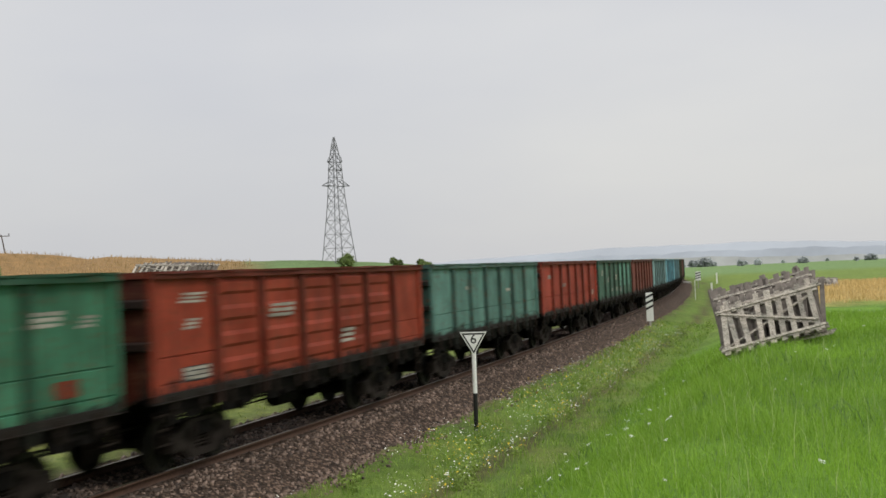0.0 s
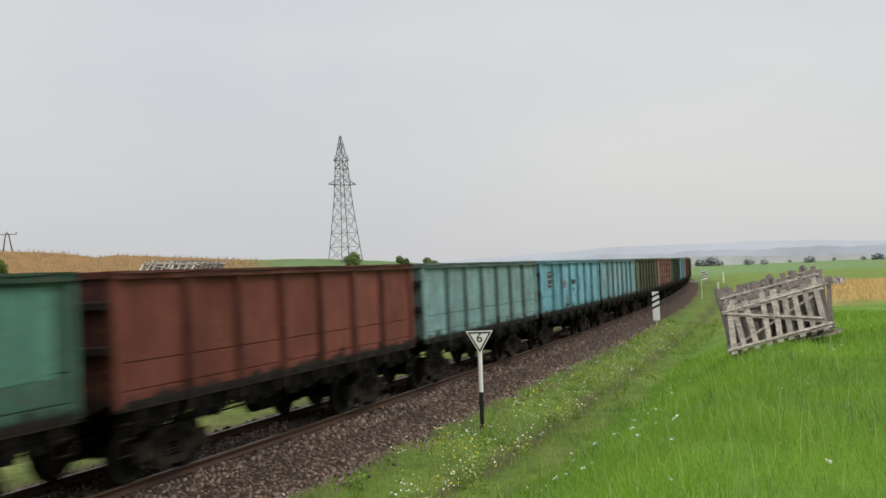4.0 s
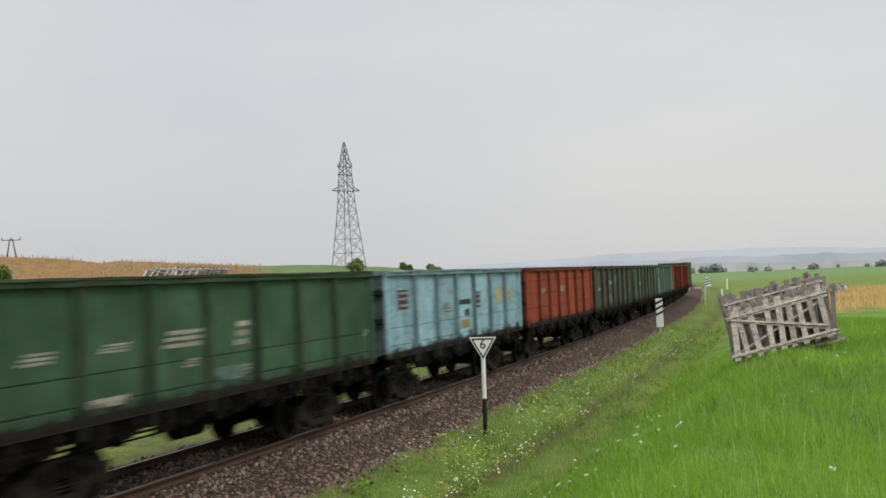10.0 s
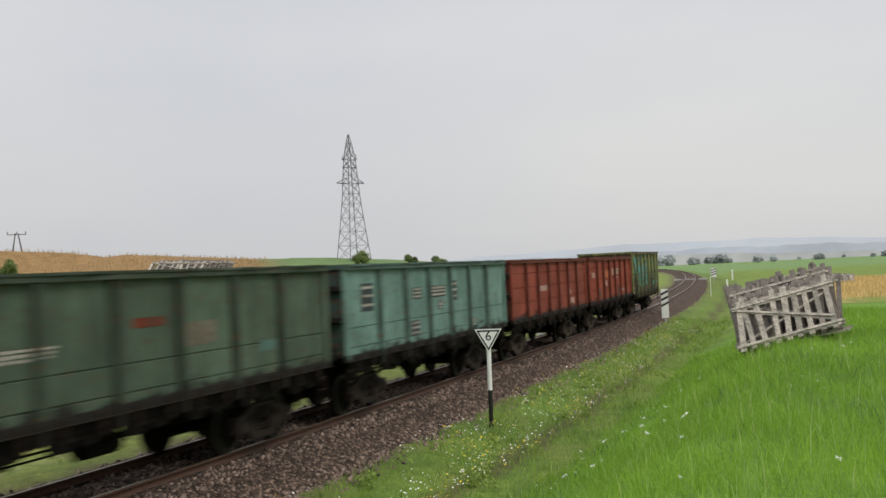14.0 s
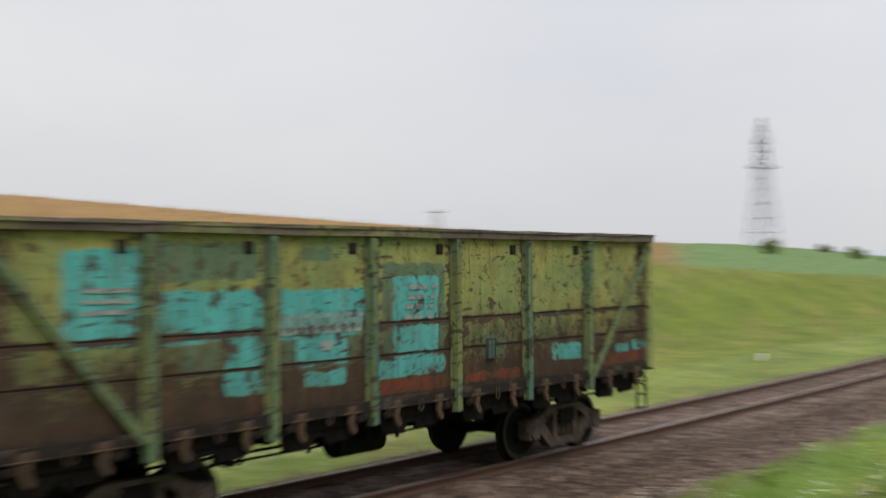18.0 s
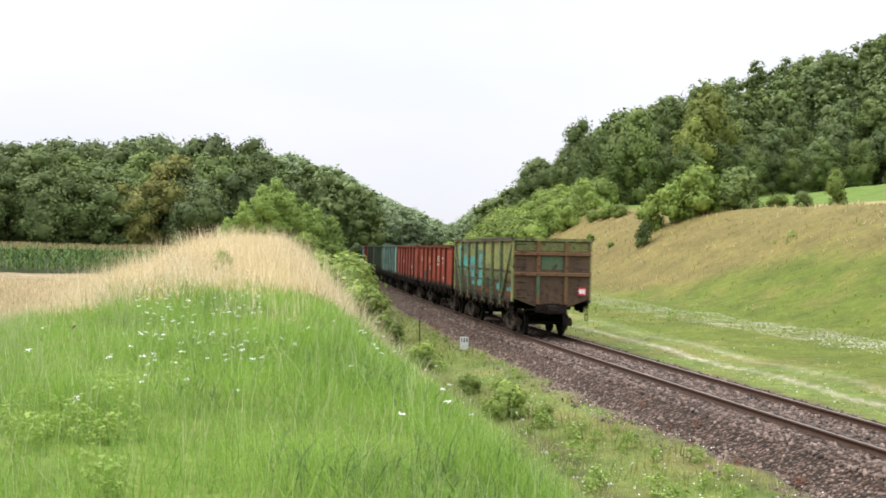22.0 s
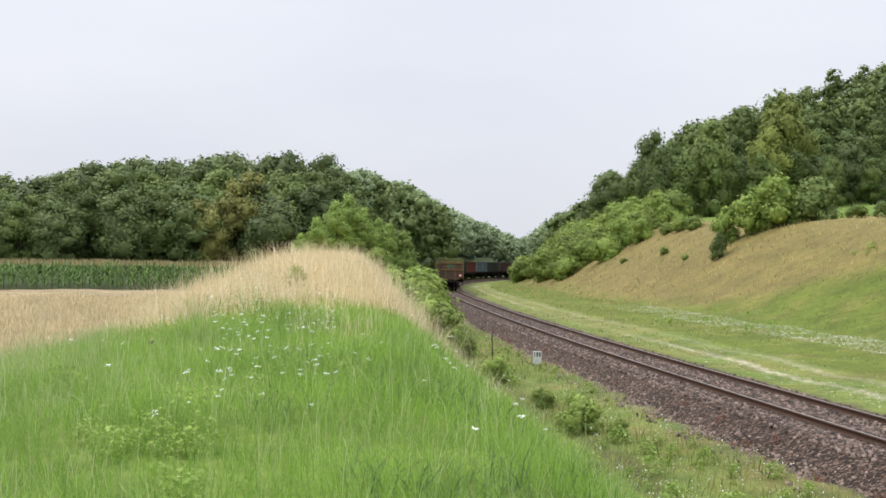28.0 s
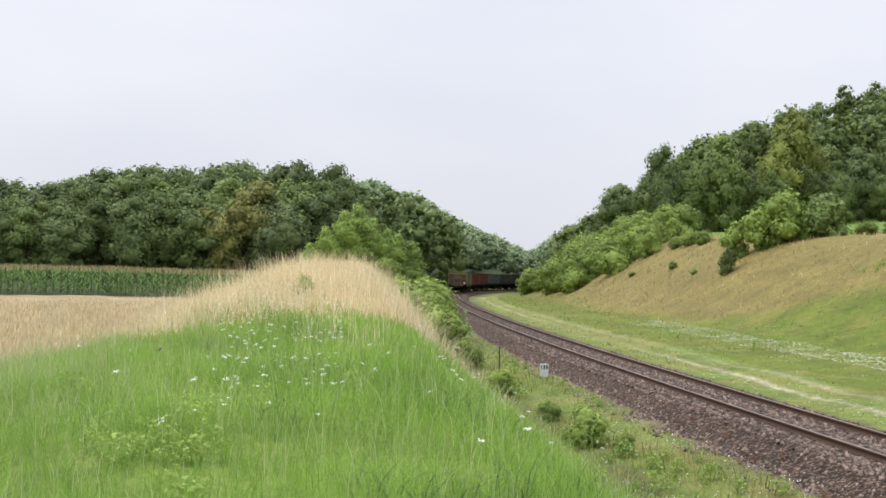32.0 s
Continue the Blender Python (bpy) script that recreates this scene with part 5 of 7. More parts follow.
# marks on the other wagons
for k, x0, z0, x1, z1, mat in (
        (0, 4.3, 2.75, 5.3, 3.0, PALEMARK), (0, 5.6, 2.7, 6.1, 2.9, PALEMARK), (0, 5.0, 1.7, 5.6, 1.95, RED_BAND), (0, 1.0, 2.6, 2.2, 2.85, PALEMARK),
        (1, -2.4, 2.55, -1.2, 2.85, PALEMARK), (1, -5.6, 2.95, -4.7, 3.15, PALEMARK), (1, -5.5, 2.5, -4.9, 2.7, PALEMARK), (1, 1.0, 1.8, 1.9, 2.15, PALEMARK), (1, -5.6, 1.6, -4.6, 1.85, DARKMARK),
        (2, -3.0, 2.7, -2.2, 2.8, PALEMARK), (2, 1.9, 2.5, 2.5, 2.6, PALEMARK), (3, -5.2, 2.8, -4.4, 2.95, CHALK), (3, -2.2, 2.4, -1.3, 2.55, CHALK), (4, -3.2, 2.3, -2.3, 2.6, PALEMARK), (4, -0.6, 2.4, 0.6, 2.7, PALEMARK), (4, -5.4, 2.7, -4.7, 3.0, PALEMARK), (4, 2.0, 1.6, 2.6, 2.3, GREENMARK), (4, 4.6, 2.0, 6.1, 3.3, TEALMARK),
        (7, -5.2, 2.4, -4.4, 3.05, DARKMARK), (7, -2.2, 2.35, -1.5, 2.65, DARKMARK), (7, -0.7, 2.45, 0.6, 2.65, DARKMARK), (7, -0.1, 2.15, 0.2, 2.3, DARKMARK), (7, 1.2, 2.2, 1.7, 2.8, DARKMARK),
        (7, -1.6, 1.7, -1.1, 2.0, DARKMARK), (7, -1.8, 1.45, -1.0, 1.6, DARKMARK), (7, 2.6, 1.65, 3.3, 2.0, DARKMARK), (7, 4.4, 1.55, 5.2, 1.75, DARKMARK),
        (8, -5.4, 2.6, -4.7, 2.85, PALEMARK), (8, 1.0, 1.5, 1.7, 2.0, DARKMARK), (9, -2.3, 2.75, -1.5, 2.9, PALEMARK), (9, -0.6, 2.8, 0.1, 2.95, GREENMARK), (9, -4.6, 1.5, -3.8, 1.8, GREENMARK), (9, -2.5, 2.3, -1.3, 2.62, SMUDGE), (9, -5.2, 2.5, -4.5, 2.75, SMUDGE), (9, -2.1, 1.85, -1.6, 2.05, SMUDGE), (9, -4.9, 1.9, -4.5, 2.1, SMUDGE), (15, 1.0, 2.2, 2.1, 2.6, SMUDGE), (14, -2.4, 2.3, -1.5, 2.6, SMUDGE),
        (11, -5.7, 2.3, -4.9, 2.5, PALEMARK), (11, -3.9, 2.35, -3.1, 2.5, PALEMARK), (11, -2.2, 2.3, -0.9, 2.62, PALEMARK), (11, -1.6, 1.95, -1.1, 2.1, PALEMARK), (11, 0.1, 2.2, 0.7, 2.7, PALEMARK), (11, 0.1, 1.65, 0.7, 1.85, PALEMARK), (11, -4.2, 1.55, -3.2, 1.68, PALEMARK), (11, 6.0, 2.0, 6.35, 2.15, PALEMARK),
        (12, -5.6, 2.5, -4.8, 3.0, DARKMARK), (12, -1.9, 2.3, -1.3, 2.55, DARKMARK), (12, -0.5, 2.45, 0.7, 2.6, DARKMARK), (12, 0.0, 2.1, 0.5, 2.3, DARKMARK), (12, 1.2, 2.3, 1.7, 2.8, DARKMARK),
        (12, 3.5, 2.4, 4.2, 2.9, OCHREMARK), (12, 4.7, 2.5, 5.5, 2.75, OCHREMARK), (12, -0.4, 1.75, 0.5, 2.0, OCHREMARK), (14, -2.2, 2.55, -0.9, 2.75, PALEMARK), (14, 0.1, 2.55, 0.6, 3.0, GREENMARK), (14, -2.0, 1.9, -1.5, 2.05, PALEMARK), (14, 3.0, 1.55, 3.4, 1.8, GREENMARK),
        (15, -3.6, 2.3, -2.2, 2.5, PALEMARK), (15, -0.4, 2.6, 0.5, 2.75, RED_BAND), (15, 3.6, 1.9, 4.3, 2.1, GREENMARK),
        (16, -5.5, 2.4, -4.7, 3.05, DARKMARK), (16, -2.1, 2.55, -1.4, 2.85, DARKMARK), (16, -0.7, 2.55, 0.6, 2.85, DARKMARK), (16, -0.1, 2.2, 0.3, 2.45, DARKMARK), (16, 1.1, 2.4, 1.6, 2.95, DARKMARK),
        (16, -2.3, 1.6, -1.6, 2.0, DARKMARK), (16, 2.8, 1.55, 3.3, 1.8, DARKMARK),
        (17, -2.3, 2.3, -1.0, 2.5, ROSEMARK), (17, 3.2, 1.6, 4.0, 1.85, ROSEMARK), (17, 2.8, 2.0, 3.4, 2.2, ROSEMARK),
        (18, -5.6, 2.55, -4.9, 2.8, ROSEMARK), (18, -2.45, 2.5, -0.95, 2.85, ORANGEMARK), (18, -1.9, 2.1, -1.4, 2.35, ROSEMARK), (18, 0.15, 2.6, 0.65, 2.95, ROSEMARK), (18, 1.0, 2.62, 2.3, 2.95, PALEMARK), (18, 1.0, 2.4, 1.9, 2.5, ROSEMARK),
        (18, 2.8, 2.75, 3.5, 2.85, PALEMARK), (18, 2.95, 2.5, 3.4, 2.6, ROSEMARK), (18, 3.3, 1.7, 3.9, 1.82, PALEMARK), (18, 1.9, 1.55, 2.4, 2.0, DARKMARK), (18, -4.2, 1.6, -3.4, 2.0, DARKMARK),
        (3, 4.3, 1.75, 5.0, 2.05, ROSEMARK), (3, 5.15, 1.85, 5.8, 2.1, PALEMARK), (4, 1.0, 2.0, 2.5, 3.3, TEALMARK), (4, 2.8, 2.0, 4.3, 3.3, TEALMARK), (4, 1.4, 1.7, 2.2, 1.95, PALEMARK),
        (4, -0.7, 1.75, 0.6, 2.0, PALEMARK), (4, -2.3, 1.8, -1.2, 1.95, PALEMARK), (11, -0.6, 1.6, 0.5, 1.85, GREENMARK), (13, -4.0, 2.5, -3.2, 2.7, PALEMARK), (13, -0.6, 2.5, 0.5, 2.75, PALEMARK),
        (14, -5.6, 2.3, -4.6, 2.45, PALEMARK), (14, -2.2, 1.6, -1.0, 1.9, GREENMARK), (8, -2.2, 2.4, -1.2, 2.65, PALEMARK), (8, -0.6, 2.2, 0.4, 2.9, PALEMARK), (8, 3.0, 1.6, 3.8, 1.85, DARKMARK)):
    rib = COATS[k][2] == "B" and abs(x0) < 4.3 and abs(x1) < 4.4
    z0, z1 = max(z0, 1.52), max(z1, 1.66)
    n = 3 if mat in (CHALK, PALEMARK) and z1 - z0 > 0.14 else 1
    for i in range(n):
        d = (z1 - z0) / n
        if mat is DARKMARK and i == 0 and z1 - z0 > 0.22 and k < 17:
            for f in (0.22, 0.55, 0.85):
                mark(k, "stencil_bar", x0 + 0.08, z0 + (z1 - z0) * f - 0.03, x1 - 0.08, z0 + (z1 - z0) * f + 0.025, PALEMARK, 0.008, 0.012)
        mark(k, "painted_mark", x0 + 0.06 * i, z0 + d * i, x1 - 0.05 * (n - i), z0 + d * (i + (0.6 if n > 1 else 1)), mat, 0.004, 0.015, 0.0, "", rib)


# ---- trees and bushes ----
def leaf_cloud(rng, blobs, count, size, droop=0.25):
    """Leaf cards over a set of lobes (x, y, z, radius, flatten): corners, faces, and normals that follow the lobes."""
    blobs = np.asarray(blobs, float)
    mid = np.average(blobs[:, :3], axis=0)
    w = blobs[:, 3] ** 2
    pick = rng.choice(len(blobs), count, p=w / w.sum())
    b = blobs[pick]
    d = rng.normal(size=(count, 3))
    d /= np.linalg.norm(d, axis=1)[:, None]
    d[:, 2] = np.where(d[:, 2] < -0.55, -d[:, 2] * 0.5, d[:, 2])
    rad = b[:, 3] * (0.62 + 0.48 * rng.random(count) ** 0.7)
    rad *= 1 + 0.12 * np.sin(7 * d[:, 0] + 3 * b[:, 0]) * np.cos(6 * d[:, 2] + b[:, 1])
    c = b[:, :3] + d * rad[:, None] * np.stack([np.ones(count), np.ones(count), b[:, 4]], 1)
    nrm = d + rng.normal(scale=0.42, size=(count, 3)) + np.array((0, 0, 0.3))
    nrm /= np.linalg.norm(nrm, axis=1)[:, None]
    t = np.cross(nrm, rng.normal(size=(count, 3)))
    t /= np.linalg.norm(t, axis=1)[:, None]
    u = np.cross(nrm, t)
    sz = size * (0.6 + 0.8 * rng.random(count))[:, None]
    v = np.stack([c - t * sz, c + t * sz * 0.6 - u * sz * 0.8 - nrm * sz * droop, c + t * sz * 0.6 + u * sz * 0.8 - nrm * sz * droop], 1)
    out = c - mid
    out /= np.linalg.norm(out, axis=1)[:, None] + 1e-6
    soft = 0.62 * d + 0.30 * out + 0.38 * nrm
    soft /= np.linalg.norm(soft, axis=1)[:, None]
    return v.reshape(-1, 3), np.arange(3 * count).reshape(-1, 3), np.repeat(soft, 3, axis=0)


def leaf_mass(lobes, rings, seg, fill=0.60):
    """The dense inside of the crown: one uneven closed lump for each lobe."""
    vs, fs, ns, k = [], [], [], 0
    a = np.linspace(0, 2 * math.pi, seg, False)
    for x, y, z, r, flat in lobes:
        for i in range(rings + 1):
            p = math.pi * (0.04 + 0.92 * i / rings)
            dx, dy, dz = np.sin(p) * np.cos(a + i * 0.4), np.sin(p) * np.sin(a + i * 0.4), np.full(seg, math.cos(p))
            q = r * fill * (1 + 0.16 * np.sin(5 * dx + 3 * x + 2 * dz) * np.cos(6 * dz + 4 * dy + y))
            vs.append(np.stack([x + dx * q, y + dy * q, z + dz * q * flat], 1))
            ns.append(np.stack([dx, dy, dz], 1))
        for i in range(rings):
            for j in range(seg):
                j2 = (j + 1) % seg
                a0, b0 = k + i * seg, k + (i + 1) * seg
                fs += [(a0 + j, b0 + j, b0 + j2), (a0 + j, b0 + j2, a0 + j2)]
        k += (rings + 1) * seg
    return np.concatenate(vs), np.array(fs), np.concatenate(ns)


def crown_lobes(rng, h, w, low=0.2, k=13, pointy=0.0):
    out = []
    for i in range(k):
        f = (i + 0.5) / k
        z = h * (low + (0.93 - low) * f)
        env = math.sin(math.pi * min(1, 0.22 + 0.74 * f)) ** (0.7 + pointy)
        a = rng.random() * 6.283
        q = w * 0.36 * env * (0.35 + 0.75 * rng.random())
        r = w * (0.16 + 0.10 * rng.random()) * (0.6 + 0.6 * env)
        out.append((q * math.cos(a), q * math.sin(a), z - 0.3 * r, r, 0.8 + 0.25 * rng.random()))
    out.append((0, 0, h * 0.56, w * 0.38, 1.15))
    return out


def trunk_mesh(name, rng, h, r, limbs=5):
    bm = bmesh.new()
    pts = [Vector((0, 0, -0.3))]
    for i in range(1, 6):
        pts.append(Vector((rng.normal() * 0.02 * h, rng.normal() * 0.02 * h, h * 0.16 * i)))
    rad = [r * 1.25, r, r * 0.85, r * 0.65, r * 0.45, r * 0.2]
    for i in range(5):
        rod(bm, pts[i], pts[i + 1], rad[i], 7, rad[i + 1])
    for i in range(limbs):
        a, f = rng.random() * 6.283, 0.25 + 0.5 * rng.random()
        p = pts[0].lerp(pts[-1], f)
        rod(bm, p, p + Vector((math.cos(a) * h * 0.2, math.sin(a) * h * 0.2, h * 0.16)), r * 0.35, 5, r * 0.08)
    return mesh_of(name, fixn(bm), M_BARK)


LEAF_DARK = leafy("dark_oak_leaves", (0.09, 0.128, 0.046), (0.15, 0.197, 0.07), 0.8, 0.2, 0.25)
LEAF_MID = leafy("hornbeam_leaves", (0.107, 0.155, 0.047), (0.175, 0.23, 0.07), 0.8, 0.25, 0.3)
LEAF_LIGHT = leafy("ash_leaves", (0.15, 0.21, 0.06), (0.23, 0.295, 0.095), 0.7, 0.25, 0.3)
LEAF_YOUNG = leafy("young_ash_leaves", (0.20, 0.30, 0.065), (0.33, 0.44, 0.11), 0.6, 0.3, 0.4)
LEAF_TAWNY = leafy("tawny_leaves", (0.23, 0.24, 0.07), (0.33, 0.33, 0.10), 0.6, 0.25, 0.5)
LEAF_YELLOW = leafy("yellowing_leaves", (0.19, 0.245, 0.055), (0.325, 0.365, 0.09), 0.6, 0.25, 0.5)
LEAF_BUSH = leafy("hawthorn_leaves", (0.15, 0.22, 0.045), (0.29, 0.375, 0.09), 0.8, 0.3, 0.6)
# distance haze is put into the next two leaf colours
LEAF_HAZED = leafy("haze_tinted_leaves", (0.23, 0.30, 0.165), (0.31, 0.385, 0.21), 0.6, 0.25, 0.06)
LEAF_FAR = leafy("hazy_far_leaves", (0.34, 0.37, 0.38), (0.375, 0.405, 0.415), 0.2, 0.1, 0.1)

VEG = np.random.default_rng(11)


def tree_kind(h, w, mat, cards=5200, size=0.25, low=0.2, pointy=0.0, k=24):
    lobes = crown_lobes(VEG, h, w, low, k, pointy)
    v, f, n = leaf_cloud(VEG, lobes, cards, size)
    cv, cf, cn = leaf_mass(lobes, 4, 6)
    crown = raw_mesh("crown", np.concatenate([v, cv]), np.concatenate([f, cf + len(v)]), mat, np.concatenate([n, cn]))
    return {"v": v, "f": f, "n": n, "mass": leaf_mass(lobes, 3, 5, 0.46), "crown": crown, "top": float(np.percentile(v[:, 2], 97.5)),
            "trunk": trunk_mesh("trunk", VEG, h * 0.85, 0.018 * h)}


TREES = [tree_kind(16, 10.5, LEAF_DARK, pointy=0.0), tree_kind(17, 10, LEAF_DARK, pointy=0.3), tree_kind(15, 9.5, LEAF_MID),
         tree_kind(16.5, 8.5, LEAF_MID, pointy=0.4), tree_kind(14, 11, LEAF_DARK), tree_kind(15.5, 9, LEAF_MID, low=0.12)]
LIGHT_TREE = tree_kind(15, 9.5, LEAF_LIGHT, low=0.08, pointy=0.2)
YOUNG_TREE = tree_kind(15, 8.5, LEAF_YOUNG, low=0.04, pointy=0.5)
HAZED_TREES = [tree_kind(15, 9.5, LEAF_HAZED, 2600, 0.34, 0.1), tree_kind(16, 8.5, LEAF_HAZED, 2600, 0.34, 0.1, 0.3)]
YELLOW_TREE = tree_kind(15, 8.5, LEAF_YELLOW)
TAWNY_TREE = tree_kind(15, 8.5, LEAF_TAWNY)
BUSHES = [tree_kind(4, 4.6, LEAF_BUSH, 1700, 0.155, 0.06, k=15), tree_kind(3.6, 4.0, LEAF_BUSH, 1600, 0.15, 0.05, k=14),
          tree_kind(4.4, 3.6, LEAF_BUSH, 1600, 0.15, 0.08, k=14), tree_kind(3.0, 4.4, LEAF_BUSH, 1500, 0.15, 0.04, k=13)]
DARK_BUSH = tree_kind(3.6, 3.6, LEAF_MID, 1600, 0.145, 0.03, k=14)


def plant(name, kind, x, y, scale, label, category, group, wide=1.0, sink=0.0):
    z = float(ground_z(np.array([x]), np.array([y]))[0])
    m = Matrix.Translation((x, y, z - sink)) @ Matrix.Rotation(VEG.random() * 6.283, 4, "Z")
    ob = tagged(empty(name, m), label, category, group)
    ob.scale = (scale * wide, scale * wide, scale)
    part("trunk", kind["trunk"], None, ob)
    part("crown", kind["crown"], None, ob)
    return ob


def polar(az, r):
    return r * math.sin(radians(az)), r * math.cos(radians(az))


SKY_AZ = (-115, -103.6, -102, -100.6, -99.3, -96.7, -94.2, -91.7, -88.9, -87.5, -86.8, -85.8, -84.9, -83.9, -82.9, -81.7, -80.3, -78.8, -77.8,
          -76.5, -74.5, -73.7, -72.9, -72, -70.9, -69.5, -67.6, -65.3, -63.6, -62.9, -61, -59.5, -57, -54.5, -50.7, -46.4, -37.5, -32.9, -30.4, -27.7, -25.6, -23.7, -19.5, -16.7, -15, -13.9)
SKY_EL = (3.6, 3.8, 3.4, 3.8, 4.2, 4.7, 4.9, 5.05, 5.25, 5.2, 4.2, 4.7, 4.1, 4.0, 3.4, 2.8, 2.25, 1.65, 1.2,
          2.0, 3.2, 4.3, 5.4, 6.0, 6.65, 7.0, 7.5, 8.4, 8.8, 9.35, 9.6, 9.95, 10.6, 11.1, 11.45, 11.7, 11.1, 10.64, 10.1, 9.7, 8.95, 9.5, 8.5, 7.8, 7.0, 5.7)


def skyline(az):
    """The height above the horizon, in degrees, that the woods reach."""
    return float(np.interp(az, SKY_AZ, SKY_EL))


def height_to(x, y, el):
    """How far above the ground at x, y the given elevation lies."""
    z = float(ground_z(np.array([x]), np.array([y]))[0])
    return EYE.z + math.hypot(x, y) * math.tan(radians(el)) - z


# the edge of the wood behind the maize: lower trees in front, the tallest in the third row
for i in range(66):
    az = -78.5 - 0.53 * i + VEG.normal() * 0.2
    row = i % 3
    r = np.interp(az, (-112, -100, -92, -86, -82, -77), (146, 136, 136, 146, 185, 260)) + row * 11 + VEG.normal() * 2
    x, y = polar(az, r)
    if to_line(np.array([x]), np.array([y]))[1][0] > -12:
        continue
    kind = HAZED_TREES[i % 2] if az > -85.6 else TREES[(i * 7 + row) % 6]
    el = skyline(az) * (0.62 + 0.12 * VEG.random(), 0.76 + 0.14 * VEG.random(), 0.93 + 0.07 * VEG.random())[row]
    sc = height_to(x, y, el) / kind["top"]
    if 0.3 < sc < 1.4:
        plant("tree", kind, x, y, sc, "broadleaf tree on the side of the valley, tinted blue green with haze" if az > -85.6 else "dense dark green broadleaf tree at a wood's edge", "tree", "trees of the wood", min(1.15, 0.72 / sc + 0.25))
for az, r, el, wd in ((-91.6, 139, 4.05, 0.95), (-92.6, 137, 3.1, 0.9), (-93.7, 134, 2.75, 0.9)):
    x, y = polar(az, r)
    plant("tree", TAWNY_TREE, x, y, height_to(x, y, el) / TAWNY_TREE["top"], "tall yellowing tree at the edge of a wood", "tree", "trees of the wood", wd)
x, y = polar(-90.1, 131)
plant("tree", TREES[4], x, y, height_to(x, y, 2.75) / TREES[4]["top"], "round dark green tree in front of a wood", "tree", "trees of the wood", 1.05)
for az, r, el in ((-88.9, 112, 1.2), (-88.1, 114, 2.0), (-87.2, 118, 2.8), (-86.5, 126, 3.1), (-85.7, 130, 2.5), (-85.0, 136, 2.0), (-84.4, 150, 1.7), (-83.7, 150, 1.3)):
    x, y = polar(az, r)
    plant("tree", YOUNG_TREE, x, y, height_to(x, y, el) / YOUNG_TREE["top"], "light green young tree in front of a wood", "tree", "young trees along the bank", 1.05)
# the edge of the wood on the hill across the line
for i in range(114):
    az = -13.5 - 0.53 * i + VEG.normal() * 0.2
    row = i % 3
    r = np.interp(az, (-79, -75, -70, -62, -50, -13), (300, 225, 196, 210, 232, 232)) + row * 12 + VEG.normal() * 2
    x, y = polar(az, r)
    kind = LIGHT_TREE if abs(az + 68.3) < 0.4 else TREES[(i * 5 + 2) % 6]
    sc = min((0.62, 0.72, 0.85)[row] + 0.16 * VEG.random(), height_to(x, y, skyline(az) * (0.94 + 0.05 * VEG.random())) / kind["top"])
    if sc > 0.3:
        plant("tree", kind, x, y, sc, "dense broadleaf tree on a wooded hillside", "tree", "trees of the hillside wood")
for az, r, el, kind, lab in ((-64.95, 214, 8.1, YELLOW_TREE, "tall yellowing tree on a wooded hillside"), (-65.7, 206, 6.6, YELLOW_TREE, "tall yellowing tree on a wooded hillside"),
                             (-68.4, 200, 6.9, LIGHT_TREE, "tall light green tree on a wooded hillside"), (-71.2, 196, 6.4, TREES[0], "dense broadleaf tree on a wooded hillside")):
    x, y = polar(az, r)
    plant("tree", kind, x, y, height_to(x, y, el) / kind["top"], lab, "tree", "trees of the hillside wood", 0.8)


def woods(name, spots, kinds, label, mat, cards, grow):
    """Many trees joined: the inner part of a wood, whose trees nobody could count."""
    vs, fs, ns, k = [], [], [], 0
    for x, y, q in spots:
        kd = kinds[q % len(kinds)]
        az = math.degrees(math.atan2(x, y))
        sc = min(1.15, height_to(x, y, skyline(az) * (0.94 + 0.06 * VEG.random())) / kd["top"])
        if sc < 0.22:
            continue
        take = VEG.permutation(len(kd["f"]))[:cards]
        v = kd["v"].reshape(-1, 3, 3)[take]
        n = kd["n"].reshape(-1, 3, 3)[take].reshape(-1, 3)
        mid = v.mean(1, keepdims=True)
        v = (mid + (v - mid) * grow).reshape(-1, 3)
        mv, mf, mn = kd["mass"]
        fs.append(np.concatenate([np.arange(len(v)).reshape(-1, 3), mf + len(v)]) + k)
        v, n = np.concatenate([v, mv]), np.concatenate([n, mn])
        a = VEG.random() * 6.283
        z = float(ground_z(np.array([x]), np.array([y]))[0])
        turn = np.array(((math.cos(a), math.sin(a), 0), (-math.sin(a), math.cos(a), 0), (0, 0, 1)))
        vs.append((v @ turn) * sc * np.array((1.1, 1.1, 1.0)) + np.array((x, y, z)))
        ns.append(n @ turn)
        k += len(v)
    return tagged(new(name, raw_mesh(name, np.concatenate(vs), np.concatenate(fs), mat, np.concatenate(ns))), label, "woodland", kind="stuff")


spots, cool = [], []
for i in range(330):
    az, r = -76.0 + 62 * VEG.random(), 240 + 95 * VEG.random() ** 0.8
    spots.append((*polar(az, r), int(VEG.integers(6))))
for i in range(110):
    az = -79 - 33 * VEG.random()
    r = np.interp(az, (-112, -100, -92, -86, -82, -77), (172, 166, 168, 180, 225, 300)) + 120 * VEG.random()
    (spots if r < 285 else cool).append((*polar(az, r), int(VEG.integers(6))))
for i in range(230):
    az, r = -76.3 - 11.5 * VEG.random(), 280 + 260 * VEG.random()
    x, y = polar(az, r)
    if abs(to_line(np.array([x]), np.array([y]))[1][0]) > 13:
        cool.append((x, y, int(VEG.integers(6))))
woods("woodland", spots[0::5] + spots[1::5], TREES, "dark green oaks of the wood that covers the hills", LEAF_DARK, 760, 1.6)
woods("woodland", spots[2::5] + spots[3::5], TREES, "mid green hornbeams of the wood that covers the hills", LEAF_MID, 760, 1.6)
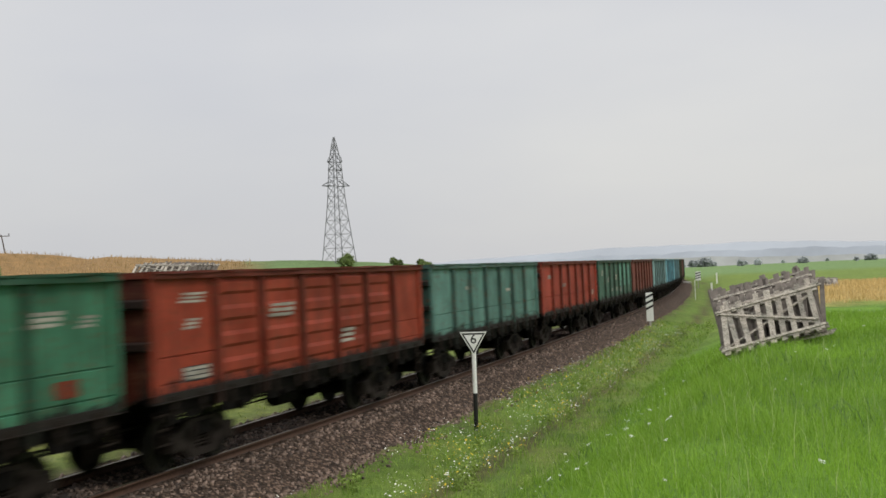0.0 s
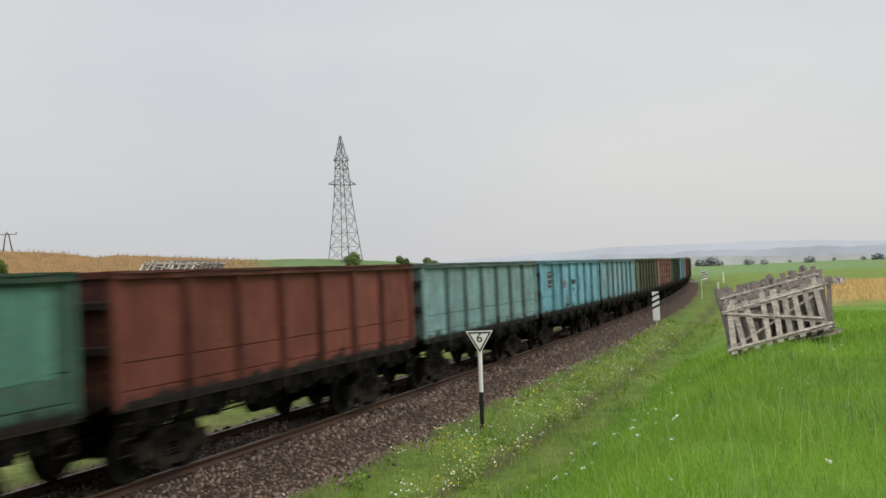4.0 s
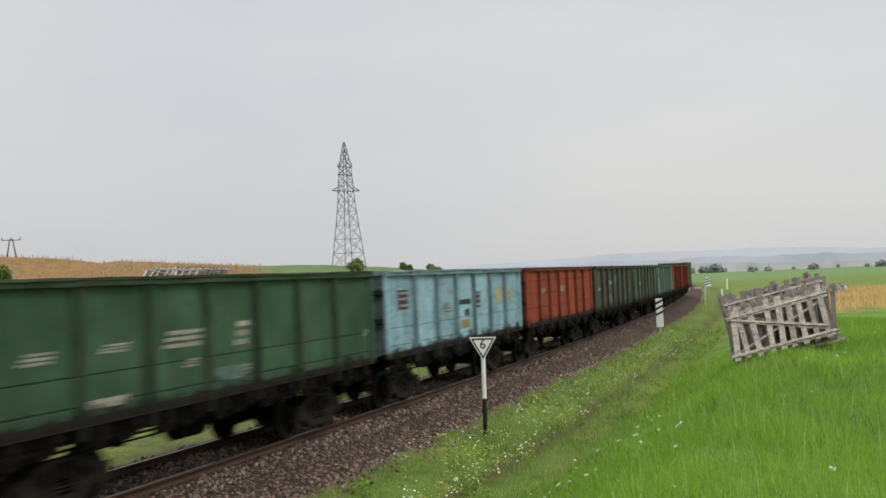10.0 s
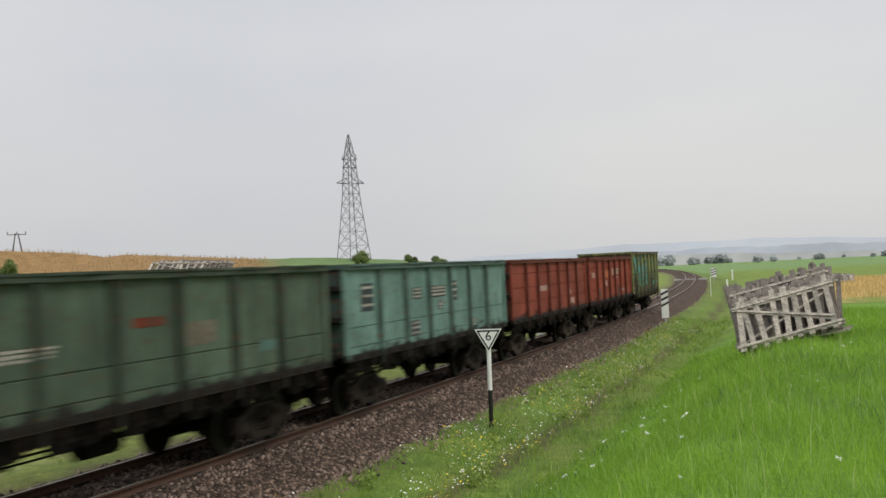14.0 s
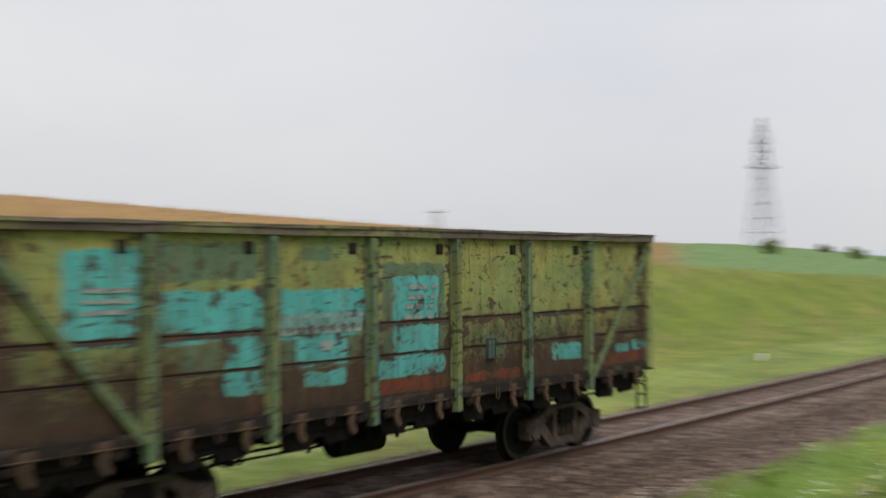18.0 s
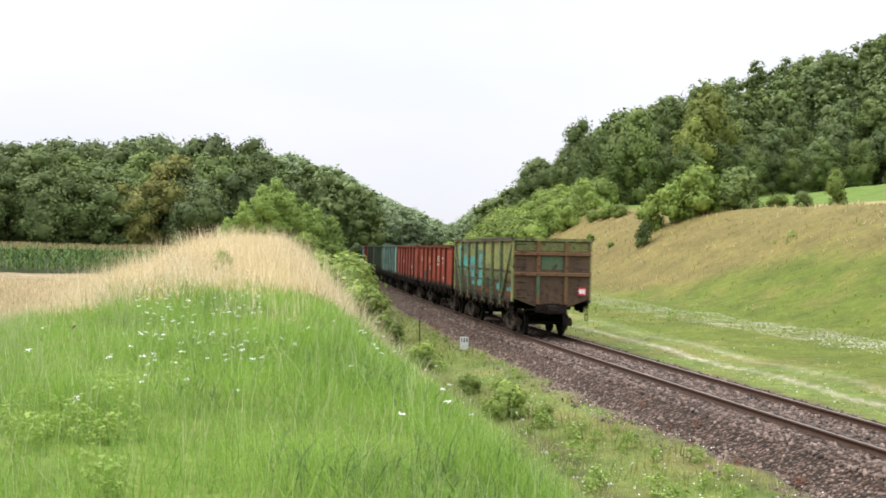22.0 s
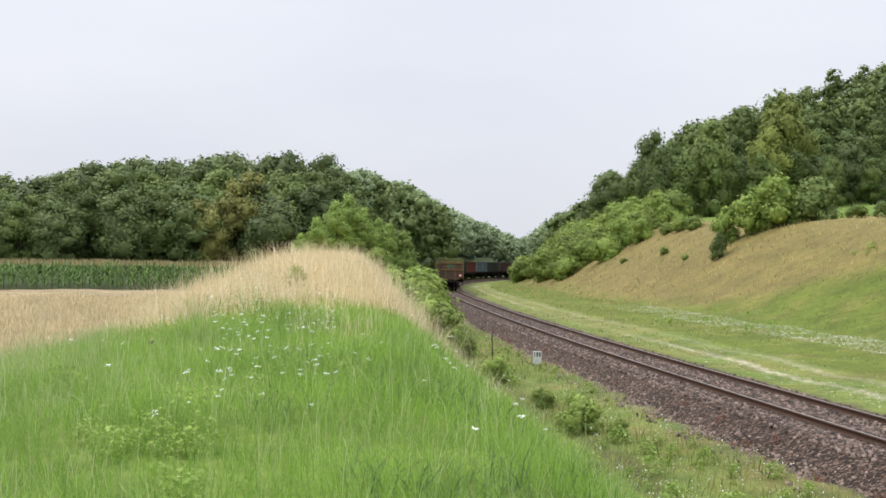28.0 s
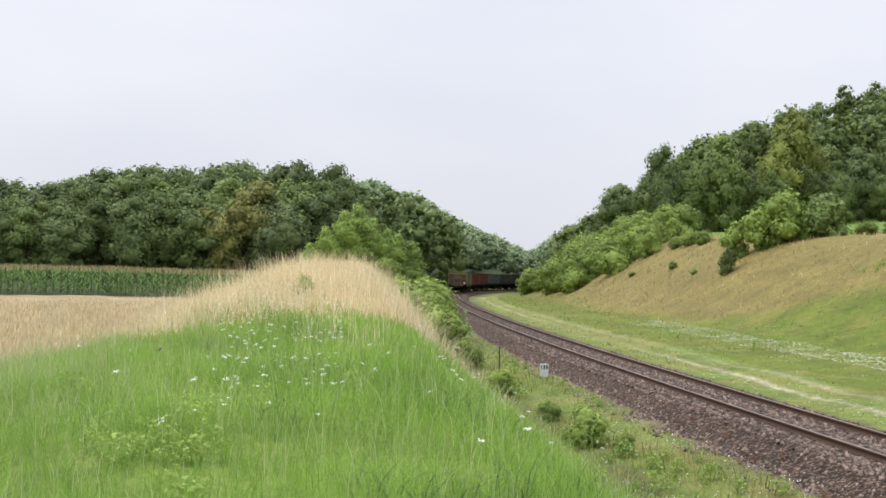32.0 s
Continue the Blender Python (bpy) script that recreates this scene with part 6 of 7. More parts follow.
woods("woodland", spots[4::5], TREES, "light green ashes of the wood that covers the hills", LEAF_LIGHT, 760, 1.6)
woods("woodland", cool, TREES, "far broadleaf wood along the valley, tinted blue green with haze", LEAF_HAZED, 340, 2.0)

# bushes: on the crest and side of the cutting, at the foot of the bank, along the fields
for az, r, h, wd, q in ((-67.6, 111, 3.8, 0.9, 2), (-66.4, 110, 3.9, 1.05, 1), (-65.2, 109, 4.7, 1.1, 0), (-63.5, 108, 4.2, 1.1, 4), (-61.6, 104, 1.2, 1.2, 3), (-60.4, 103, 1.5, 1.2, 4),
                        (-58.9, 102, 3.4, 0.75, 2), (-67.95, 106, 2.4, 0.75, 4), (-89.1, 30.5, 0.62, 0.7, 3), (-46.8, 60, 2.6, 1.1, 0), (-44.8, 60, 3.1, 1.2, 1),
                        (-42.4, 59, 3.4, 1.2, 0), (-40.2, 58, 3.0, 1.2, 3), (-38.4, 58, 2.3, 1.1, 1), (-28.4, 52, 1.4, 1.1, 3), (-23.4, 51, 2.0, 0.9, 2),
                        (4.6, 46, 1.5, 1.2, 3), (12.0, 47, 1.2, 1.1, 0), (48.4, 62, 1.15, 0.9, 4), (65.3, 205, 2.0, 1.4, 4), (72.5, 104, 1.5, 0.9, 4),
                        (74.0, 150, 1.2, 1.2, 1), (74.7, 140, 1.7, 1.3, 0), (75.3, 152, 2.0, 1.2, 3), (75.9, 149, 1.9, 1.2, 2), (76.5, 155, 1.5, 1.3, 0), (72.6, 222, 1.6, 2.0, 4), (73.3, 224, 1.9, 1.8, 1),
                        (76.3, 215, 1.9, 1.6, 3), (76.9, 212, 1.4, 1.8, 1), (69.2, 226, 1.4, 1.8, 4)):
    kind = DARK_BUSH if q == 4 else BUSHES[q]
    x, y = polar(az, r)
    base = {0: 4.0, 1: 3.6, 2: 4.4, 3: 3.0, 4: 3.6}[q]
    plant("bush", kind, x, y, h / base, "dark green dense bush on a grass slope" if q == 4 else "light green leafy hawthorn bush on grass", "bush", "bushes by the railway", wd)
def ground_range(az, el, r):
    """How far off, from r on, the ground first rises to the given elevation."""
    while r < 400:
        x, y = polar(az, r)
        if height_to(x, y, el) < 0:
            break
        r += 0.5
    return r


planted = 0
for i in range(900):
    s, n = -108 - 132 * VEG.random(), 9.0 + 32 * VEG.random()
    x, y, _ = on_line(s, n)
    x, y = float(x), float(y)
    az, z = math.degrees(math.atan2(x, y)), float(ground_z(np.array([x]), np.array([y]))[0])
    el = math.degrees(math.atan2(z - EYE.z, math.hypot(x, y)))
    low = float(np.interp(az, (-79, -77.3, -75.6, -74.2, -72.2, -71.1, -69.9), (-0.75, -0.9, -0.9, -0.3, 0.75, 1.7, 2.4)))
    if az > -69.9 or az < -79 or el < low or planted >= 135:
        continue
    planted += 1
    plant("bush", BUSHES[i % 4], x, y, min(0.5 + 0.75 * VEG.random(), 0.6 + 0.01 * (-108 - s)), "light green leafy bush on the side of a cutting", "bush", "bushes on the cutting", 1.15)
for az, el, h, q in ((-70.5, 1.6, 1.6, 3), (-69.8, 1.75, 1.7, 0), (-69.1, 1.85, 1.6, 3), (-72.6, 0.1, 0.7, 3), (-70.6, 0.55, 0.8, 1), (-69.6, 0.3, 0.6, 3)):
    x, y = polar(az, ground_range(az, el, 80))
    plant("bush", BUSHES[q], x, y, h / 3.4, "low green bush on a dry grass slope", "bush", "bushes on the cutting", 1.3)
for i in range(19):
    s = -76 - 100 * VEG.random()
    x, y, _ = on_line(s, -6.2 - (7.5 if s < -112 else 1.0) * VEG.random())
    plant("bush", BUSHES[i % 4], float(x), float(y), 0.35 + 0.6 * VEG.random(), "green bush at the foot of a bank", "bush", "bushes along the bank", 1.1)
for s, n, h in ((-57, -5.6, 0.5), (-60, -5.9, 0.75), (-63, -6.0, 0.85), (-66, -6.3, 1.05), (-67.5, -6.0, 0.9), (-52, -5.3, 0.28), (-48, -5.2, 0.22), (-32, -5.0, 0.17), (-38, -5.4, 0.24), (-27.2, -5.1, 0.24), (-25.8, -4.5, 0.13)):
    x, y, _ = on_line(s, n)
    plant("bush", BUSHES[int(h * 100) % 4], float(x), float(y), h, "low green bush in a trackside ditch", "bush", "bushes along the ditch", 1.25)
for i in range(15):  # scattered scrub on the skyline of the far field
    az = 67.6 + 6.6 * VEG.random()
    x, y = polar(az, 232 + 14 * VEG.random())
    plant("bush", DARK_BUSH, x, y, 0.28 + 0.3 * VEG.random(), "small dark round bush on a field's skyline", "bush", "scrub on the far field", 1.25)
# far rows of trees on the plain, with haze put into their leaf colour
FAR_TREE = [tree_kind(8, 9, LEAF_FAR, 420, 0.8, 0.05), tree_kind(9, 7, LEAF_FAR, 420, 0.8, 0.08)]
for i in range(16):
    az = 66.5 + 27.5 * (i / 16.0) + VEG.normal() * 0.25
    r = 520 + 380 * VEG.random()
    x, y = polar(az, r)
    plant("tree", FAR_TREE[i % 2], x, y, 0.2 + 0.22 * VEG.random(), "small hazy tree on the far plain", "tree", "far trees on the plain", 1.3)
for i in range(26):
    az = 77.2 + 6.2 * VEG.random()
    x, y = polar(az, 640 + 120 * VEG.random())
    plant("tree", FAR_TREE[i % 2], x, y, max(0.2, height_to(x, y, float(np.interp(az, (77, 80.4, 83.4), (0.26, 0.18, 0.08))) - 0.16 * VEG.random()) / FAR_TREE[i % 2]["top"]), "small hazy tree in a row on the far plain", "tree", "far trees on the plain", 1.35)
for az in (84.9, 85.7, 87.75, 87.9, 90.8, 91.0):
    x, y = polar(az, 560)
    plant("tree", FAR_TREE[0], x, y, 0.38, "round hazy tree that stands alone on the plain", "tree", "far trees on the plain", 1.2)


# ---- grasses, flowers and crops ----
def blades(name, x, y, z, h, w, lean, mat, label, rng, category="grass", z_off=-0.03):
    """Curved, pointed blades, five corners each."""
    k = len(x)
    a = rng.random(k) * 6.283
    ca, sa = np.cos(a), np.sin(a)
    bx, by = rng.normal(size=k) * lean * h, rng.normal(size=k) * lean * h
    p0 = np.stack([x, y, z + z_off], 1)
    mid = p0 + np.stack([bx * 0.3, by * 0.3, h * 0.55], 1)
    tip = p0 + np.stack([bx, by, h * (1.0 - 0.25 * np.hypot(bx, by) / np.maximum(h, 1e-3))], 1)
    side = np.stack([ca, sa, np.zeros(k)], 1) * (w / 2)[:, None]
    v = np.stack([p0 - side, p0 + side, mid + side * 0.8, mid - side * 0.8, tip - side * 0.1, tip + side * 0.1], 1).reshape(-1, 3)
    i = np.arange(k)[:, None] * 6
    f = np.concatenate([i + np.array([[0, 1, 2, 3]]), i + np.array([[3, 2, 5, 4]])], 0)
    return tagged(new(name, raw_mesh(name, v, f, mat)), label, category, kind="stuff")


def strip(rng, count, az0, az1, r0, r1, power=1.0):
    az = np.radians(az0 + (az1 - az0) * rng.random(count))
    r = r0 + (r1 - r0) * rng.random(count) ** power
    return r * np.sin(az), r * np.cos(az), r


def dry_share(x, y):
    """How dry the grass is, 0 to 1."""
    s, n = to_line(x, y)
    r, az = np.hypot(x, y), np.degrees(np.arctan2(x, y))
    wob = waves(x, y, 7.0, 1.0) * 1.3 + waves(x, y, 2.3, 4.0) * 0.5
    d = np.zeros(len(x))
    d = np.maximum(d, (x < 0) * (n < 0) * smooth(20, 27, r + 2.6 * wob + tongues(x, y)) * smooth(7.6, 9.2, -n + 0.4 * wob) * smooth(18.5, 16.5, -n) * smooth(-98.5, -95.5, az))
    crest, foot, top = cutting(s)
    u = (n - foot) / (top - foot)
    dry = lerp_at(s, (-150, -110, -60, -35, 0, 40, 90), (0.9, 0.95, 0.8, 0.6, 0.45, 0.25, 0.1))
    low = lerp_at(s, (-120, -86, -77, -72, -67, 0, 80), (0.0, 0.0, 0.12, 0.3, 0.46, 0.5, 0.6))
    return np.maximum(d, dry * smooth(low - 0.1, low + 0.2, u + 0.06 * wob) * (n > foot - 1) * (n < top + 3))


GRASS = leafy("meadow_grass", (0.135, 0.245, 0.036), (0.28, 0.425, 0.085), 0.75, 0.45, 0.5)
GRASS_LUSH = leafy("lush_meadow_grass", (0.135, 0.265, 0.024), (0.265, 0.43, 0.06), 0.6, 0.45, 0.35)
SLOPE_GREEN = leafy("slope_grass", (0.14, 0.20, 0.032), (0.28, 0.33, 0.075), 0.5, 0.55, 0.3)
GRASS_PALE = leafy("pale_grass_heads", (0.28, 0.36, 0.14), (0.48, 0.53, 0.26), 0.4, 0.3, 0.5)
STRAW_SLOPE = leafy("dry_slope_grass", (0.25, 0.198, 0.08), (0.48, 0.40, 0.195), 0.5, 0.55, 0.4)
STRAW_PALE = leafy("pale_slope_grass", (0.40, 0.32, 0.16), (0.68, 0.57, 0.34), 0.5, 0.5, 0.4)
STRAW = leafy("dry_straw_grass", (0.55, 0.445, 0.25), (0.92, 0.82, 0.60), 0.5, 0.35, 0.4)
VERGE = leafy("trackside_weeds", (0.13, 0.185, 0.034), (0.43, 0.45, 0.15), 0.6, 0.4, 0.5)
LUSH = leafy("lush_trackside_weeds", (0.10, 0.20, 0.026), (0.25, 0.36, 0.07), 0.6, 0.4, 0.5)
WHEAT = leafy("ripe_wheat", (0.41, 0.335, 0.195), (0.80, 0.69, 0.46), 0.5, 0.25, 0.6)
RIPE = leafy("ripe_oats", (0.38, 0.275, 0.11), (0.60, 0.46, 0.22), 0.4, 0.25, 0.2)
MAIZE = leafy("maize_leaves", (0.06, 0.115, 0.028), (0.16, 0.25, 0.065), 0.5, 0.3, 0.5)
TASSEL = leafy("maize_tassels", (0.22, 0.19, 0.09), (0.40, 0.33, 0.17), 0.4, 0.2, 0.5)
WEEDY = leafy("blue_green_weeds", (0.10, 0.17, 0.06), (0.19, 0.29, 0.11), 0.5, 0.4, 0.5)
PETAL = plain("white_petals", (0.85, 0.85, 0.80), 0.7, vary=0.05, bumpy=0)
YELLOW = plain("yellow_petals", (0.7, 0.5, 0.04), 0.7, vary=0.1, bumpy=0)
LILAC = plain("lilac_petals", (0.30, 0.20, 0.32), 0.7, vary=0.1, bumpy=0)

rng = np.random.default_rng(5)


def sown(name, count, az0, az1, r0, r1, n0, n1, h0, h1, w0, lean, mat, label, keep=None, power=1.0, grow=14.0, even=False, lift=-0.03):
    x, y, r = strip(rng, count, az0, az1, r0, r1, power)
    s, n = to_line(x, y)
    ok = (n > n0) & (n < n1)
    if keep is not None:
        ok &= keep(x, y, s, n, r)
    x, y, r = x[ok], y[ok], r[ok]
    z = ground_z(x, y)
    patch = 0.75 + 0.35 * waves(x, y, 2.7, 1.5) + 0.2 * waves(x, y, 0.9, 0.5)
    h = (h0 + (h1 - h0) * rng.random(len(x))) * (1.0 if even else np.clip(patch, 0.4, 1.4))
    w = w0 * (1 + r / grow) * (0.6 + 0.8 * rng.random(len(x)))
    return blades(name, x, y, z, h, w, lean, mat, label, rng, z_off=lift)


def green_only(x, y, s, n, r):
    return ((x > 0) | (n > -17.6)) & (rng.random(len(x)) > dry_share(x, y))


def dry_only(x, y, s, n, r):
    return rng.random(len(x)) < dry_share(x, y)


sown("bank_grass", 120000, -106, -62, 3.6, 42, -60, -6.6, 0.2, 0.5, 0.0042, 0.5, GRASS, "long green meadow grass on the bank", green_only, 0.8)
sown("bank_grass", 94000, 62, 97, 3.6, 48, -60, -6.4, 0.2, 0.44, 0.0042, 0.5, GRASS_LUSH, "long green meadow grass on the bank", green_only, 0.8)
sown("grass_heads", 10000, -106, -64, 5, 42, -60, -6.0, 0.45, 0.72, 0.0026, 0.22, GRASS_PALE, "pale seeding grass stalks above the meadow", green_only, 0.8)
sown("grass_heads", 1600, 64, 97, 4, 40, -60, -6.0, 0.45, 0.65, 0.0024, 0.22, GRASS_PALE, "pale seeding grass stalks above the meadow", green_only, 0.8)
sown("field_edge_grass", 3200, -106, -93, 9, 26, -19, -12.5, 0.5, 0.85, 0.0026, 0.35, GRASS_PALE, "pale green seeding grass along the edge of the wheat", lambda x, y, s, n, r: waves(x, y, 1.9, 1.7) > -0.2, 0.8)
sown("dry_grass", 64000, -103, -76, 17, 78, -19, -6.5, 0.3, 0.95, 0.004, 0.32, STRAW, "tall dry straw-coloured grass on the bank's crest", dry_only)
sown("brown_grass", 9000, -99, -80, 21, 60, -18.5, -7.2, 0.35, 0.8, 0.0036, 0.4, STRAW_SLOPE, "brown seeding grass in patches on the bank's crest", lambda x, y, s, n, r: dry_only(x, y, s, n, r) & (waves(x, y, 2.6, 4.4) + 0.6 * waves(x, y, 1.0, 1.0) > 0.35))
sown("crest_grass", 5000, -98, -80, 22, 60, -16, -7.2, 0.4, 0.95, 0.004, 0.35, SLOPE_GREEN, "green grass in tufts among the dry grass", lambda x, y, s, n, r: waves(x, y, 1.8, 2.2) + 0.7 * waves(x, y, 0.7, 1.0) > 0.75)
sown("dry_stalks", 3600, -98, -80, 19, 60, -18.5, -7.5, 0.8, 1.3, 0.0032, 0.22, STRAW, "tall single dry stalks above the bank's crest", dry_only, even=True)
sown("verge_grass", 60000, -90, -40, 10, 70, -5.9, -2.75, 0.10, 0.34, 0.005, 0.4, VERGE, "weedy grass beside the ballast")
sown("verge_grass", 70000, 45, 86, 10, 75, -6.6, -2.75, 0.10, 0.32, 0.005, 0.45, LUSH, "weedy grass beside the ballast")
def tufted(x, y, s, n, r):
    return waves(x, y, 2.1, 3.0) + 0.6 * waves(x, y, 0.8, 1.0) > 0.15


sown("verge_weeds", 30000, -88, -40, 12, 62, -6.6, -3.1, 0.25, 0.6, 0.006, 0.4, VERGE, "tall weeds in clumps along the ditch", tufted)
sown("verge_weeds", 24000, 45, 86, 12, 62, -6.6, -3.1, 0.2, 0.45, 0.006, 0.45, LUSH, "tall weeds in clumps along the ditch", tufted)
sown("dead_stalks", 16000, -86, -40, 14, 62, -6.6, -3.6, 0.25, 0.55, 0.004, 0.3, STRAW_SLOPE, "dead brown stalks along the ditch", lambda x, y, s, n, r: waves(x, y, 3.1, 0.4) > 0.25)
sown("dark_weeds", 16000, -104, -64, 5, 34, -40, -6.0, 0.25, 0.5, 0.006, 0.55, WEEDY, "darker leafy weeds among the meadow grass", lambda x, y, s, n, r: (n > -17.5) & (waves(x, y, 3.4, 5.0) + 0.5 * waves(x, y, 1.1, 2.0) > 0.45))
sown("dark_weeds", 9000, 66, 97, 5, 34, -40, -6.0, 0.25, 0.45, 0.006, 0.55, WEEDY, "darker leafy weeds among the meadow grass", lambda x, y, s, n, r: waves(x, y, 3.4, 5.0) + 0.5 * waves(x, y, 1.1, 2.0) > 0.5)
sown("far_verge_grass", 42000, -80, 85, 15, 90, 3.0, 15.0, 0.06, 0.2, 0.009, 0.8, SLOPE_GREEN, "short trackside grass with wheel ruts", lambda x, y, s, n, r: np.minimum(np.abs(n - 4.75), np.abs(n - 6.4)) > 0.3)
sown("verge_tufts", 26000, -80, -64, 52, 170, 3.2, 13.0, 0.12, 0.42, 0.006, 0.6, VERGE, "yellow green weeds in tufts on the far verge", lambda x, y, s, n, r: (waves(x, y, 3.7, 0.9) + 0.6 * waves(x, y, 1.3, 2.0) > 0.3) & (np.minimum(np.abs(n - 4.85), np.abs(n - 6.2)) > 0.4))
sown("verge_dry_tufts", 9000, -80.5, -72, 80, 190, 8.0, 14.0, 0.2, 0.5, 0.006, 0.5, STRAW_SLOPE, "dry grass in patches on the far verge", lambda x, y, s, n, r: waves(x, y, 5.1, 3.1) > 0.35)
sown("slope_grass", 40000, -78, 80, 26, 130, 11.0, 60.0, 0.12, 0.32, 0.009, 0.9, SLOPE_GREEN, "green grass on the side of the cutting", green_only)
sown("slope_dry_grass", 48000, -78, 60, 30, 170, 12.0, 45.0, 0.3, 0.65, 0.009, 0.5, STRAW_SLOPE, "dry straw-coloured grass on the side of the cutting", dry_only)
sown("slope_pale_grass", 26000, -78, 20, 30, 150, 12.0, 45.0, 0.3, 0.6, 0.007, 0.5, STRAW_PALE, "pale seeding dry grass in tufts on the side of the cutting", lambda x, y, s, n, r: dry_only(x, y, s, n, r) & (waves(x, y, 5.2, 2.0) + 0.7 * waves(x, y, 1.9, 0.3) > 0.05))


def in_wheat(x, y, s, n, r):
    return (n < -17.3 - 0.4 * waves(x, y, 3.0)) & (r < 67)


sown("wheat", 44000, -112, -91, 18, 67, -90, -15, 0.45, 0.58, 0.008, 0.2, WHEAT, "ripe standing wheat behind the bank", in_wheat)
sown("wheat", 14000, 86.5, 96, 62, 135, -90, -12, 0.35, 0.5, 0.006, 0.2, RIPE, "ripe wheat field beside the line")
GRAIN = leafy("standing_grain", (0.25, 0.175, 0.08), (0.41, 0.295, 0.15), 0.5, 0.2, 0.1)
sown("grain", 26000, 3, 60.6, 45, 232, 26, 240, 0.5, 0.9, 0.006, 0.3, GRAIN, "standing grain on the skyline across the line", lambda x, y, s, n, r: r > 58 + 0.6 * np.abs(s))


def maize():
    vs, fs, k = [], [], 0
    for row in range(9):
        for az in np.arange(-114, -90.0, 0.30 if row < 3 else 0.5):
            r = 85 + row * 1.6 + rng.normal() * 0.25
            x, y = polar(az + rng.normal() * 0.08, r)
            z = float(ground_z(np.array([x]), np.array([y]))[0])
            h = 1.8 + 0.3 * rng.random()
            for leaf in range(8):
                a, zz = rng.random() * 6.283, z + h * (0.12 + 0.8 * leaf / 8)
                d = np.array((math.cos(a), math.sin(a), 0))
                sd = np.array((-math.sin(a), math.cos(a), 0)) * 0.05
                c = np.array((x, y, zz))
                m, e = c + d * 0.3 + (0, 0, 0.28), c + d * 0.65 + (0, 0, 0.05)
                vs += [c - sd, c + sd, m + sd, m - sd, e - sd * 0.2, e + sd * 0.2]
                fs += [(k, k + 1, k + 2, k + 3), (k + 3, k + 2, k + 5, k + 4)]
                k += 6
            c = np.array((x, y, z))
            sd = np.array((0.02, 0.02, 0))
            vs += [c - sd, c + sd, c + sd + (0, 0, h), c - sd + (0, 0, h)]
            fs += [(k, k + 1, k + 2, k + 3)]
            k += 4
    tagged(new("maize", raw_mesh("maize", np.array(vs), np.array(fs), MAIZE)), "standing green maize between the wheat and the wood", "crop", kind="stuff")


maize()
sown("maize_tassels", 3600, -114, -90.0, 84.5, 99, -99, -5, 0.3, 0.5, 0.010, 0.15, TASSEL, "pale brown maize tassels", even=True, lift=1.72)


def flowers(name, count, az0, az1, r0, r1, n0, n1, hh, size, mat, label, clump=0.0, power=1.0):
    """Flat flower heads on thin stalks."""
    x, y, r = strip(rng, count, az0, az1, r0, r1, power)
    s, n = to_line(x, y)
    ok = (n > n0) & (n < n1)
    if clump:
        ok &= waves(x, y, 6.0, 2.5) + 0.7 * waves(x, y, 1.9, 0.7) > clump
    x, y = x[ok], y[ok]
    z = ground_z(x, y) + hh * (0.75 + 0.5 * rng.random(len(x)))
    vs, fs = [], []
    k = len(x)
    sz = size * (0.5 + 0.9 * rng.random(k) ** 2)
    tilt = rng.normal(size=(k, 2)) * 0.35
    ring = np.linspace(0, 2 * math.pi, 4, False)
    px = x[:, None] + sz[:, None] * np.cos(ring)
    py = y[:, None] + sz[:, None] * np.sin(ring)
    pz = z[:, None] + sz[:, None] * (tilt[:, :1] * np.cos(ring) + tilt[:, 1:] * np.sin(ring))
    v = np.stack([px, py, pz], -1).reshape(-1, 3)
    f = np.arange(4 * k).reshape(-1, 4)
    tagged(new(name, raw_mesh(name, v, f, mat)), label, "flowers", kind="stuff")


def umbels(name, count, az0, az1, r0, r1, n0, n1, hh, mat, label, clump):
    """Wild carrot: flat heads made of many tiny florets on a stalk."""
    x, y, r = strip(rng, count, az0, az1, r0, r1, 0.9)
    s, n = to_line(x, y)
    ok = (n > n0) & (n < n1) & (waves(x, y, 6.0, 2.5) + 0.7 * waves(x, y, 1.9, 0.7) > clump)
    x, y = x[ok], y[ok]
    k = len(x)
    z = ground_z(x, y) + hh * (0.75 + 0.5 * rng.random(k))
    rad = 0.009 + 0.019 * rng.random(k)
    tilt = rng.normal(size=(k, 2)) * 0.3
    vs = []
    for i in range(17):
        q, a = rad * math.sqrt((i + 0.4) / 17), 2.4 * i + rng.normal(size=k) * 0.3
        cx, cy = q * np.cos(a), q * np.sin(a)
        c = np.stack([x + cx, y + cy, z + tilt[:, 0] * cx + tilt[:, 1] * cy + rng.normal(size=k) * 0.003 - 6 * q * q], 1)
        e = rad * 0.17
        for dx, dy in ((-1, -1), (1, -1), (1, 1), (-1, 1)):
            vs.append(c + np.stack([dx * e, dy * e, e * 0.5 * rng.normal(size=k)], 1))
    v = np.stack(vs, 1).reshape(-1, 3)
    tagged(new(name, raw_mesh(name, v, np.arange(len(v)).reshape(-1, 4), mat)), label, "flowers", kind="stuff")


